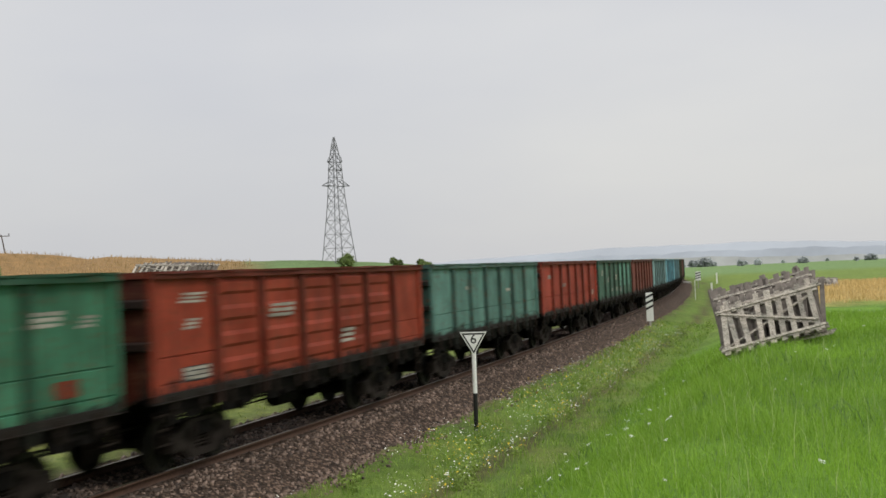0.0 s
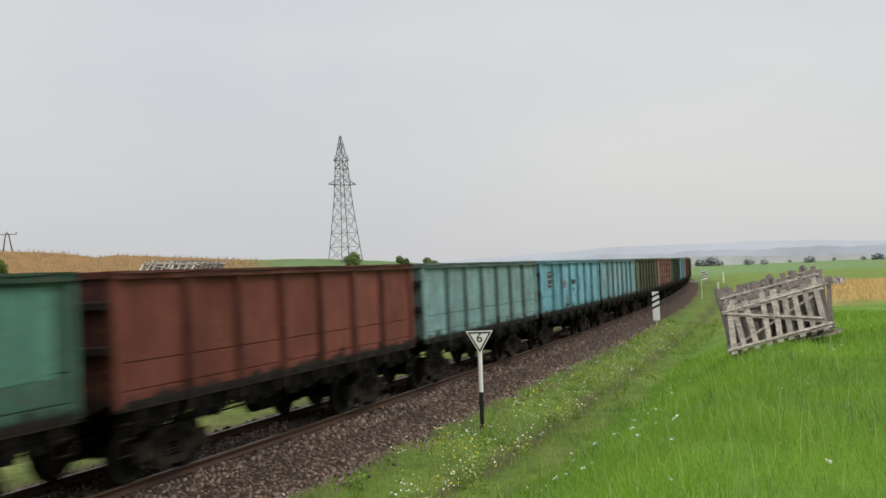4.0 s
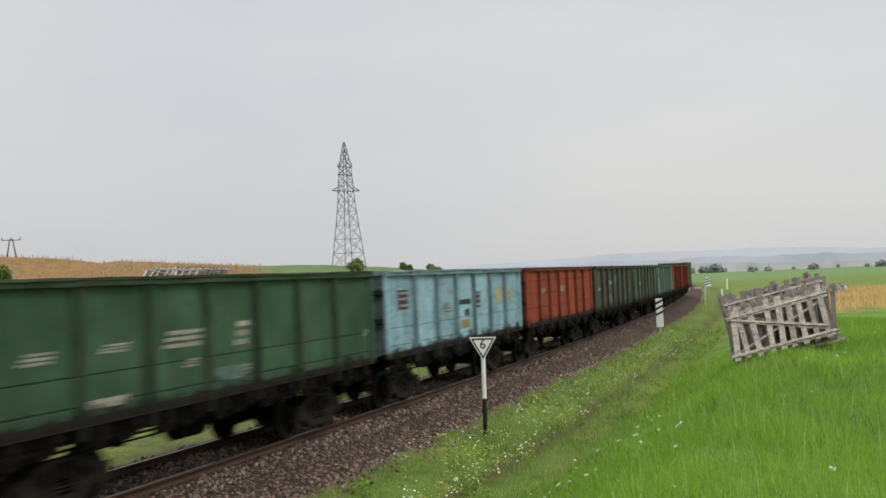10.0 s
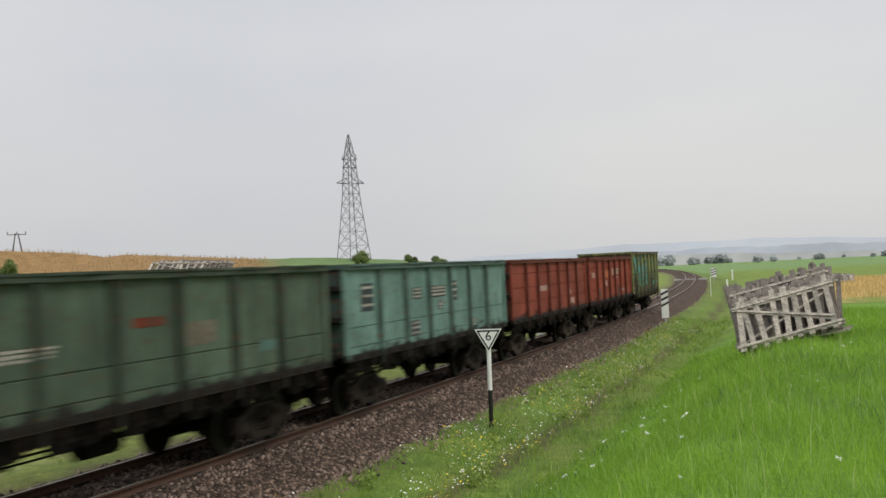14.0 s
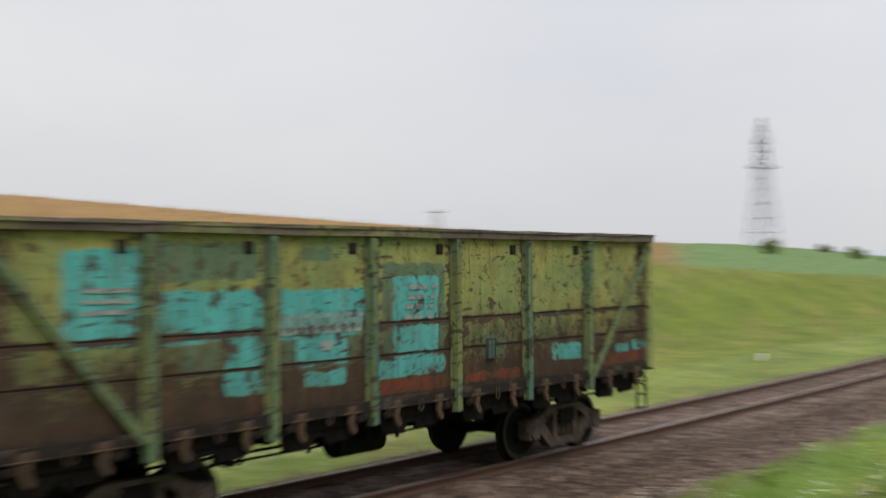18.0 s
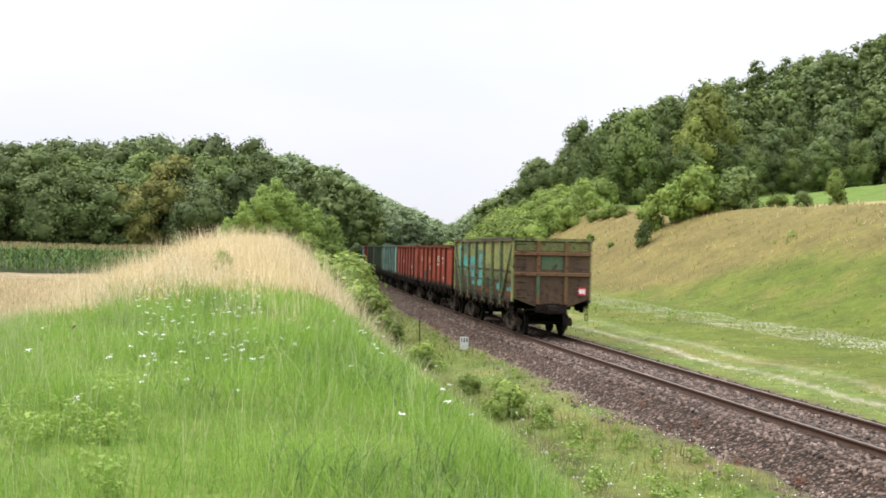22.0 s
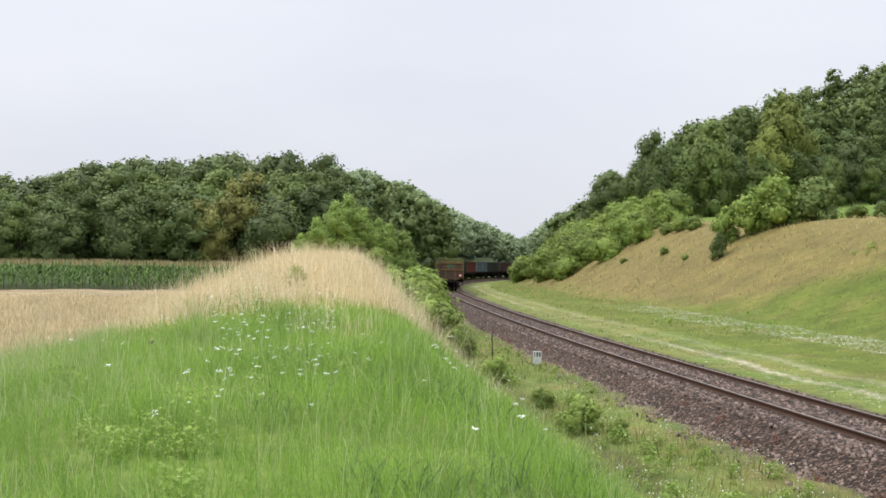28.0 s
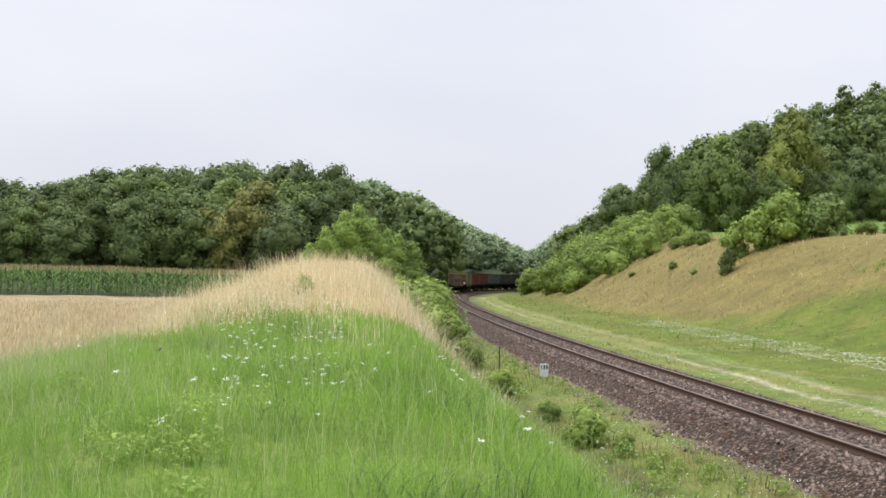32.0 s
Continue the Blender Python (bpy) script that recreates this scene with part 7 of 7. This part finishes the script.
def weeds(name, spots, kinds, size, label, mat, on_bed=False):
    """Many low leafy clumps, joined."""
    vs, k = [], 0
    for x, y, sc in spots:
        kd = kinds[k % len(kinds)]
        k += 1
        v = kd["v"].reshape(-1, 3, 3)[VEG.permutation(len(kd["f"]))[:150]]
        mid = v.mean(1, keepdims=True)
        v = (mid + (v - mid) * size).reshape(-1, 3) * np.array((sc * 1.3, sc * 1.3, sc))
        z = float(ground_z(np.array([x]), np.array([y]))[0])
        if on_bed:
            z = -0.24 - 0.48 * (abs(float(to_line(np.array([x]), np.array([y]))[1][0])) - 1.8)
        vs.append(v + np.array((x, y, z - 0.02)))
    v = np.concatenate(vs)
    tagged(new(name, raw_mesh(name, v, np.arange(len(v)).reshape(-1, 3), mat)), label, "weeds", kind="stuff")


LEAF_WEED = leafy("weed_leaves", (0.14, 0.215, 0.04), (0.30, 0.40, 0.10), 0.6, 0.35, 0.6)
LEAF_DOCK = leafy("dead_dock_leaves", (0.20, 0.135, 0.075), (0.36, 0.27, 0.15), 0.5, 0.2, 0.6)
LEAF_RUST = leafy("reddish_plants", (0.16, 0.055, 0.03), (0.26, 0.13, 0.07), 0.4, 0.2, 0.6)
spots = []
for i in range(330):
    s = -6 - 66 * VEG.random() if i % 3 else 12 + 60 * VEG.random()
    n = -3.1 - 3.3 * VEG.random()
    x, y, _ = on_line(s, n)
    if float(waves(x, y, 4.1, 1.3)) > -0.15:
        spots.append((float(x), float(y), 0.03 + 0.07 * VEG.random() ** 2 + (0.03 if n < -4.6 else 0)))
weeds("trackside_weeds", spots, BUSHES, 1.9, "low leafy green weeds along the ditch", LEAF_WEED)
spots = []
for i in range(200):
    s, n = -75 + 120 * VEG.random(), 8 + 20 * VEG.random()
    x, y, _ = on_line(s, n)
    if float(waves(x, y, 9.1, 1.3)) > 0.1:
        spots.append((float(x), float(y), 0.05 + 0.10 * VEG.random() ** 2))
weeds("slope_weeds", spots, BUSHES, 1.9, "low green herbs in clumps on the grassy slope", LEAF_WEED)
spots = [(*polar(-96.0 + 2.4 * VEG.normal(), 9.5 + 1.2 * VEG.normal()), 0.05 + 0.05 * VEG.random()) for i in range(14)]
spots += [(*polar(-88.0 + 1.2 * VEG.normal(), 14.5 + VEG.normal()), 0.05 + 0.03 * VEG.random()) for i in range(10)]
weeds("meadow_weeds", spots, BUSHES, 1.3, "tall leafy weeds among the long meadow grass", LEAF_WEED)
spots = [(*[float(v) for v in on_line(-43 + 6 * VEG.normal(), -6.1 + 0.35 * VEG.normal())[:2]], 0.05 + 0.06 * VEG.random()) for i in range(34)]
weeds("seeding_docks", spots, BUSHES, 1.1, "brown seeding docks and dead stems along the ditch", LEAF_DOCK)
spots = []
for i in range(46):
    s = -62 + 70 * VEG.random()
    x, y, _ = on_line(s, -2.0 - 0.9 * VEG.random())
    spots.append((float(x), float(y), 0.03 + 0.035 * VEG.random()))
weeds("reddish_plants", spots, BUSHES, 1.6, "small rusty red plants on the ballast shoulder", LEAF_RUST, True)
umbels("wild_carrot_flowers", 320, -104, -66, 7.0, 36, -17, -7.6, 0.5, PETAL, "white wild carrot umbels in the long grass", -0.1)
umbels("wild_carrot_flowers", 240, -93.4, -87.0, 8.0, 27, -17, -8.2, 0.52, PETAL, "white wild carrot umbels in the long grass", -2.0)
umbels("wild_carrot_flowers", 320, 68, 97, 7.0, 34, -40, -7.5, 0.46, PETAL, "white wild carrot umbels in the long grass", 0.05)
flowers("daisies", 34000, 45, 86, 12, 70, -5.4, -2.9, 0.3, 0.0165, PETAL, "small white daisies along the ditch", -0.25)
flowers("daisies", 26000, -90, -45, 12, 70, -7.4, -2.9, 0.25, 0.012, PETAL, "small white daisies along the ditch", -0.05)
flowers("daisies", 52000, -80, -20, 22, 110, 3.2, 17, 0.16, 0.0135, PETAL, "small white daisies on the far verge", 0.15)
flowers("daisies", 90000, -76, -54, 34, 90, 10.2, 13.6, 0.17, 0.0155, PETAL, "small white daisies on the far verge", -0.75)
flowers("daisies", 16000, -74, -50, 28, 70, 3.3, 4.6, 0.14, 0.013, PETAL, "small white daisies on the far verge", 0.0)
flowers("yellow_flowers", 20000, 50, 84, 14, 75, -5.4, -2.9, 0.3, 0.021, YELLOW, "small yellow flowers along the ditch", 0.1)
flowers("thistles", 16, -100, -88, 8, 24, -40, -8, 0.5, 0.02, LILAC, "lilac thistle heads in the grass")


# ---- things along the line ----
def snow_fence_stack(x, y, heading, panels, wide, high, roll, lean, label, lift=0.0, seed=1, wood=M_OLDWOOD, rise=0.0, shift=0.01):
    """Wooden snow-fence panels stacked on edge, leaning over."""
    q = random.Random(seed)
    z = float(ground_z(np.array([x]), np.array([y]))[0])
    stack = tagged(empty("snow_fence_stack", Matrix.Translation((x, y, z + lift)) @ Matrix.Rotation(radians(heading), 4, "Z") @ Matrix.Rotation(radians(roll), 4, "Y")), label, "snow fence", "stacked snow fences")
    front = high
    for p in range(panels):
        high = front + rise * p
        bm = bmesh.new()
        for zz in (0.07, high - 0.22):
            box(bm, -wide / 2 - 0.05, -0.075, zz - 0.035, wide / 2 + 0.06, -0.045, zz + 0.035)
        bar(bm, (-wide / 2 + 0.1, -0.06, high - 0.3), (wide / 2 - 0.1, -0.06, 0.26), 0.06, 0.03, up=(0, 1, 0))
        if p % 2 == 0:
            bar(bm, (-wide / 2 + 0.1, 0.05, 0.2), (wide / 2 - 0.1, 0.05, high - 0.35), 0.06, 0.03, up=(0, 1, 0))
        m = Matrix.Translation((q.uniform(-0.08, 0.08) + shift * p, 0.17 * p, q.uniform(-0.05, 0.05))) @ Matrix.Rotation(radians(-lean + q.uniform(-3, 3)), 4, "X") @ Matrix.Rotation(radians(q.uniform(-2, 2)), 4, "Y")
        pan = part("fence_panel", fixn(bm), wood, stack, at=m)
        k = 9
        for b in range(k):
            bm = bmesh.new()
            xx = -wide / 2 + 0.1 + (wide - 0.2) * b / (k - 1) + q.uniform(-0.03, 0.03)
            t = q.uniform(-0.14, 0.12)
            vs = box(bm, -0.065, -0.04, -0.08 + q.uniform(-0.05, 0.03), 0.065, -0.012, high + t)
            for v in vs:
                v.co.x += (0.05 if v.co.z > 0.5 else -0.02) * q.uniform(0, 1)
            # boards behind the front panel take the wood with shade in its colour
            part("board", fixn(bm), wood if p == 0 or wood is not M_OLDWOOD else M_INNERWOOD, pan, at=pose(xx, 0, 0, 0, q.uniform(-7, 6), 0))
    for i in range(3):  # loose boards that it rests on
        bm = bmesh.new()
        box(bm, -wide / 2, -0.06, -0.05, wide / 2, 0.06, -0.01)
        part("loose_board", fixn(bm), wood, stack, at=pose(0.1, 0.3 + 0.6 * i, -0.06, 0, 2, q.uniform(-8, 8)))
    return stack


sx, sy = polar(86.4, 29.3)
snow_fence_stack(sx, sy, -86.4 - 6, 14, 2.5, 1.5, -13.5, 40, "weathered grey wooden snow-fence panels stacked leaning on the bank", 0.12, rise=0.048, shift=-0.035)
sx, sy = polar(88.7, 105)
snow_fence_stack(sx, sy, -80, 6, 2.6, 1.4, 4.0, 60, "distant weathered grey snow-fence panels lying in a pile", 0.05, 2)
sx, sy = polar(55.9, 70)
snow_fence_stack(sx, sy, -80, 16, 3.4, 1.45, 3.0, 55, "weathered grey snow-fence panels piled beside a grain field", 0.4, 3, rise=0.0, shift=0.06)
sx, sy = polar(-9.4, 44)
snow_fence_stack(sx, sy, 10, 8, 3.4, 1.6, 1.0, 40, "dark weathered snow-fence panels piled on the cutting's crest", 0.05, 4, plain("dark_brown_wood", (0.06, 0.055, 0.045), 0.9, vary=0.4, scale=5))
sx, sy = polar(71.6, 96)
snow_fence_stack(sx, sy, -70, 6, 2.8, 1.4, 2.0, 55, "weathered grey snow-fence panels piled in the meadow", 0.05, 6)


def speed_sign():
    x, y = polar(71.45, 28.0)
    z = float(ground_z(np.array([x]), np.array([y]))[0])
    sign = tagged(empty("speed_sign", Matrix.Translation((x, y, z)) @ Matrix.Rotation(radians(-71.45), 4, "Z") @ Matrix.Rotation(radians(0.7), 4, "Y")),
                  "white triangular railway sign with a six on a post", "railway sign")
    top = 1.76 - z
    bm = bmesh.new()
    rod(bm, (0, 0.03, -0.2), (0, 0.03, 0.92), 0.055, 12)
    part("post_foot", fixn(bm), M_INK, sign, "black lower half of the post")
    bm = bmesh.new()
    rod(bm, (0, 0.03, 0.92), (0, 0.03, top - 0.1), 0.055, 12)
    part("post", fixn(bm), M_WHITE, sign, "white upper half of the post")

    def tri(name, w, h, zt, y, mat, parent, thick):
        bm = bmesh.new()
        o = [(-w / 2, zt), (w / 2, zt), (0, zt - h)]
        prism(bm, o, y - thick, y)
        return part(name, fixn(bm), mat, parent)

    plate = tri("plate", 0.67, 0.58, top, -0.02, M_WHITE, sign, 0.012)
    tri("border", 0.59, 0.51, top - 0.028, -0.033, M_INK, plate, 0.003)
    tri("face", 0.46, 0.395, top - 0.07, -0.037, M_WHITE, plate, 0.003)
    cu = bpy.data.curves.new("numeral", "FONT")
    cu.offset = 0.002
    cu.body, cu.size, cu.align_x, cu.align_y, cu.extrude = "6", 0.32, "CENTER", "CENTER", 0.002
    tmp = new("tmp_text", cu)
    bpy.context.view_layer.update()
    me = bpy.data.meshes.new_from_object(tmp.evaluated_get(bpy.context.evaluated_depsgraph_get()))
    bpy.data.objects.remove(tmp)
    me.materials.clear()
    me.materials.append(M_INK)
    part("numeral", me, None, plate, "black numeral 6", at=pose(0, -0.043, top - 0.185, 90, 0, 0))


speed_sign()


def marker_board(az, r, wide, high, stripes, label, name="marker_board", z=None):
    x, y = polar(az, r)
    z = float(ground_z(np.array([x]), np.array([y]))[0]) if z is None else z
    foot = float(ground_z(np.array([x]), np.array([y]))[0]) - z - 0.3
    ob = tagged(empty(name, Matrix.Translation((x, y, z)) @ Matrix.Rotation(radians(-az), 4, "Z")), label, "marker post", "trackside markers")
    bm = bmesh.new()
    box(bm, -wide / 2, -0.03, -0.1, wide / 2, 0.03, high)
    bmesh.ops.bevel(bm, geom=bm.edges[:], offset=0.008, segments=1, affect="EDGES")
    part("board", fixn(bm), M_WHITE, ob)
    bm = bmesh.new()
    box(bm, -min(0.06, wide / 4), -0.02, foot, min(0.06, wide / 4), 0.02, -0.09)
    part("footing", fixn(bm), M_CONCRETE, ob)
    for i in range(stripes):
        zz = high - 0.28 - i * 0.34
        bm = bmesh.new()
        prism(bm, [(-wide / 2, zz - 0.10), (wide / 2, zz + 0.10), (wide / 2, zz + 0.24), (-wide / 2, zz + 0.04)], -0.036, -0.031)
        part("stripe", fixn(bm), M_INK, ob)
    return ob


marker_board(80.4, 69.0, 0.42, 1.62, 3, "white marker board with three black slanted stripes by the track", z=-0.15)
marker_board(82.83, 165.0, 0.75, 1.15, 3, "white marker board with black stripes by a level crossing", z=0.5)
for az, r, w, h in ((82.66, 115, 0.06, 2.0), (83.46, 150, 0.22, 1.2), (83.73, 200, 0.25, 1.8), (77.6, 84, 0.25, 0.75), (74.17, 62, 0.45, 0.55), (64.8, 44, 0.13, 0.26)):
    marker_board(az, r, w, h, 0, "small white trackside post in the grass", "trackside_post")


def level_crossing():
    ob = tagged(empty("level_crossing"), "pale concrete level crossing panel across the rails", "level crossing", kind="structure")
    for i, n in enumerate((-1.9, -0.35, 0.35, 1.9)):
        x, y, a = on_line(181.0, n)
        bm = bmesh.new()
        w = 0.62 if i in (0, 3) else 0.3
        box(bm, -1.3, -w, -0.25, 1.3, w, -0.02)
        part("crossing_panel", fixn(bm), M_CONCRETE, ob, at=pose(float(x), float(y), 0, 0, 0, math.degrees(a)))


level_crossing()


def kilometre_post():
    x, y = polar(-76.85, 44.0)
    z = float(ground_z(np.array([x]), np.array([y]))[0])
    ob = tagged(empty("kilometre_post", pose(x, y, z, 0, 0, 76.85)), "small white concrete kilometre post in the grass", "marker post")
    bm = bmesh.new()
    box(bm, -0.165, -0.06, -0.2, 0.165, 0.06, 0.50)
    bmesh.ops.bevel(bm, geom=bm.edges[:], offset=0.015, segments=2, affect="EDGES")
    part("stone", fixn(bm), plain("whitewashed_stone", (0.55, 0.55, 0.53), 0.9, vary=0.2, scale=9), ob)
    for xx, zz, w, h in ((-0.1, 0.3, 0.03, 0.16), (0.0, 0.3, 0.05, 0.16), (0.1, 0.3, 0.05, 0.16)):
        bm = bmesh.new()
        box(bm, xx - w / 2, -0.066, zz, xx + w / 2, -0.061, zz + h)
        part("mark", bm, M_INK, ob)


kilometre_post()


def stake():
    x, y = polar(-79.1, 47.0)
    z = float(ground_z(np.array([x]), np.array([y]))[0])
    ob = tagged(empty("steel_stake", pose(x, y, z, 2, 1, 0)), "thin dark steel stake with a cross piece beside the ballast", "stake")
    bm = bmesh.new()
    rod(bm, (0, 0, -0.2), (0, 0, 1.15), 0.022, 6)
    part("rod", fixn(bm), M_INK, ob)
    bm = bmesh.new()
    rod(bm, (-0.09, 0, 1.1), (0.09, 0, 1.1), 0.02, 6)
    part("cross_piece", fixn(bm), M_INK, ob)


stake()


def pylon():
    x, y = polar(64.92, 222.0)
    z = float(ground_z(np.array([x]), np.array([y]))[0]) - 0.2
    top = EYE.z + 222.0 * math.tan(radians(7.06)) - z
    ob = tagged(empty("electricity_pylon", Matrix.Translation((x, y, z)) @ Matrix.Rotation(radians(-64.92 + 33), 4, "Z")), "tall grey steel lattice electricity pylon in a field", "pylon")
    levels = [(0.0, 2.42), (0.12, 2.12), (0.23, 1.86), (0.34, 1.60), (0.45, 1.36), (0.53, 1.2), (0.61, 1.12), (0.68, 1.0), (0.74, 0.92), (0.80, 0.82), (0.87, 0.6), (0.94, 0.35), (1.0, 0.06)]
    cs = [(-1, -1), (1, -1), (1, 1), (-1, 1)]
    for a, b in cs:
        bm = bmesh.new()
        tube(bm, [(a * w, b * w, f * top) for f, w in levels], 0.12)
        part("leg", fixn(bm), M_STEEL, ob)
    for i in range(4):
        a, b = cs[i], cs[(i + 1) % 4]
        for (f0, w0), (f1, w1) in zip(levels, levels[1:]):
            a0, b0, a1, b1 = (a[0] * w0, a[1] * w0, f0 * top), (b[0] * w0, b[1] * w0, f0 * top), (a[0] * w1, a[1] * w1, f1 * top), (b[0] * w1, b[1] * w1, f1 * top)
            for p, q, thick in ((a0, b1, 0.055), (b0, a1, 0.055), (a1, b1, 0.05)):
                bm = bmesh.new()
                bar(bm, p, q, thick)
                part("brace", fixn(bm), M_STEEL, ob)
    for f, reach in ((0.61, 3.2), (0.735, 1.6), (0.80, 1.7)):
        for sgn in (-1, 1):
            bm = bmesh.new()
            for b in (-0.9, 0.9):
                bar(bm, (sgn * 0.9, b, f * top), (sgn * reach, 0, f * top + 0.1), 0.13)
                bar(bm, (sgn * 0.8, b, (f + 0.045) * top), (sgn * reach, 0, f * top + 0.1), 0.09)
            part("crossarm", fixn(bm), M_STEEL, ob)


pylon()
x, y = polar(65.3, 216.0)
plant("bush", DARK_BUSH, x, y, (EYE.z + 216.0 * math.tan(radians(1.2)) - float(ground_z(np.array([x]), np.array([y]))[0])) / 3.6, "round green bush at the foot of a pylon", "bush", "", 1.6)


def power_pole():
    x, y = polar(48.8, 242.0)
    z = float(ground_z(np.array([x]), np.array([y]))[0])
    top = EYE.z + 242.0 * math.tan(radians(2.74)) - z
    ob = tagged(empty("power_pole", pose(x, y, z, 0, 0, -48.8)), "wooden double power pole with a crossarm", "power pole")
    for sgn in (-1, 1):
        bm = bmesh.new()
        rod(bm, (sgn * 1.0, 0, -0.5), (sgn * 0.25, 0, top), 0.15, 7, 0.1)
        part("pole", fixn(bm), M_BARK, ob)
    bm = bmesh.new()
    bar(bm, (-1.8, 0, top - 0.25), (1.8, 0, top - 0.25), 0.14)
    part("crossarm", fixn(bm), M_BARK, ob)
    for xx in (-1.7, 0.0, 1.7):
        bm = bmesh.new()
        rod(bm, (xx, 0, top - 0.15), (xx, 0, top + 0.35), 0.12, 7, 0.07)
        part("insulator", fixn(bm), M_STEEL, ob)


power_pole()


# ---- far hills ----
def far_ridge(name, r, az0, az1, height, mat, label):
    az = np.radians(np.arange(az0, az1, 0.06))
    d = np.degrees(az)
    h = height(d)
    top = np.stack([r * np.sin(az), r * np.cos(az), EYE.z + r * np.tan(np.radians(h))], 1)
    low = np.stack([(r * 0.97) * np.sin(az), (r * 0.97) * np.cos(az), np.full(len(az), -40.0)], 1)
    back = np.stack([(r * 1.1) * np.sin(az), (r * 1.1) * np.cos(az), np.full(len(az), -40.0)], 1)
    k = len(az)
    i = np.arange(k - 1)
    f = np.concatenate([np.stack([i + 1, i, k + i, k + i + 1], 1), np.stack([i, i + 1, 2 * k + i + 1, 2 * k + i], 1)])
    tagged(new(name, raw_mesh(name, np.concatenate([top, low, back]), f, mat)), label, "hills", kind="structure")


def wob1(d, f, p):
    return np.sin(d * f + p) * 0.5 + np.sin(d * f * 2.3 + 2 * p) * 0.3 + np.sin(d * f * 5.1 + p) * 0.2


# the haze over the far ridges is put into their flat colours
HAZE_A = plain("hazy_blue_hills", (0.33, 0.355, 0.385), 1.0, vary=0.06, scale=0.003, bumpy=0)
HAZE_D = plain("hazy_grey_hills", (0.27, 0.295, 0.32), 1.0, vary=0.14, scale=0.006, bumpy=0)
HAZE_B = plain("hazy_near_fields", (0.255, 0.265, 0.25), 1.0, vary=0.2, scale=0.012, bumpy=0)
HAZE_C = plain("wooded_far_hill", (0.085, 0.12, 0.08), 1.0, vary=0.25, scale=0.05, bumpy=0)
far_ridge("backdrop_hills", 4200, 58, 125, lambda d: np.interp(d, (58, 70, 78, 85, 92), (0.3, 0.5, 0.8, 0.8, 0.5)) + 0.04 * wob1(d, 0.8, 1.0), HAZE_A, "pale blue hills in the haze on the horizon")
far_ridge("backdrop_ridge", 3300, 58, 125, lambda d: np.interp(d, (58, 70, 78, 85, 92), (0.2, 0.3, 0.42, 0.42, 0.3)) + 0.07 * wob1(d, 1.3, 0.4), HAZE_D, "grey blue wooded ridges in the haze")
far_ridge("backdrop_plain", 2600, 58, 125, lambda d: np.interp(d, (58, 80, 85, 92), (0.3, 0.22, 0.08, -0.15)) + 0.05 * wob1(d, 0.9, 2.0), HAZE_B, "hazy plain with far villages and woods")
far_ridge("backdrop_hill", 900, -16, 12, lambda d: np.interp(d, (-16, -11, -4, 2, 6, 9, 12), (5.3, 5.55, 6.0, 6.15, 6.15, 5.5, 3.0)) + 0.03 * wob1(d, 9.0, 0.3), HAZE_C, "far wooded hill behind the fields")


def motions():
    """The train runs past at an almost even speed; every wheelset turns with it."""
    for k, (wagon, wheels) in enumerate(TRAIN):
        rows = []
        for t in np.arange(0, 32.01, 0.5):
            rows.append((float(t), wagon_pose(wagon_s(float(t), k))))
        walk(wagon, rows)
        for wheelset, home in wheels:
            spin = []
            for f in range(0, 961):
                t = f / 30.0
                a = wagon_s(t, k) / 0.475
                spin.append((t, home @ Matrix.Rotation(a, 4, "Y")))
            walk(wheelset, spin)


motions()
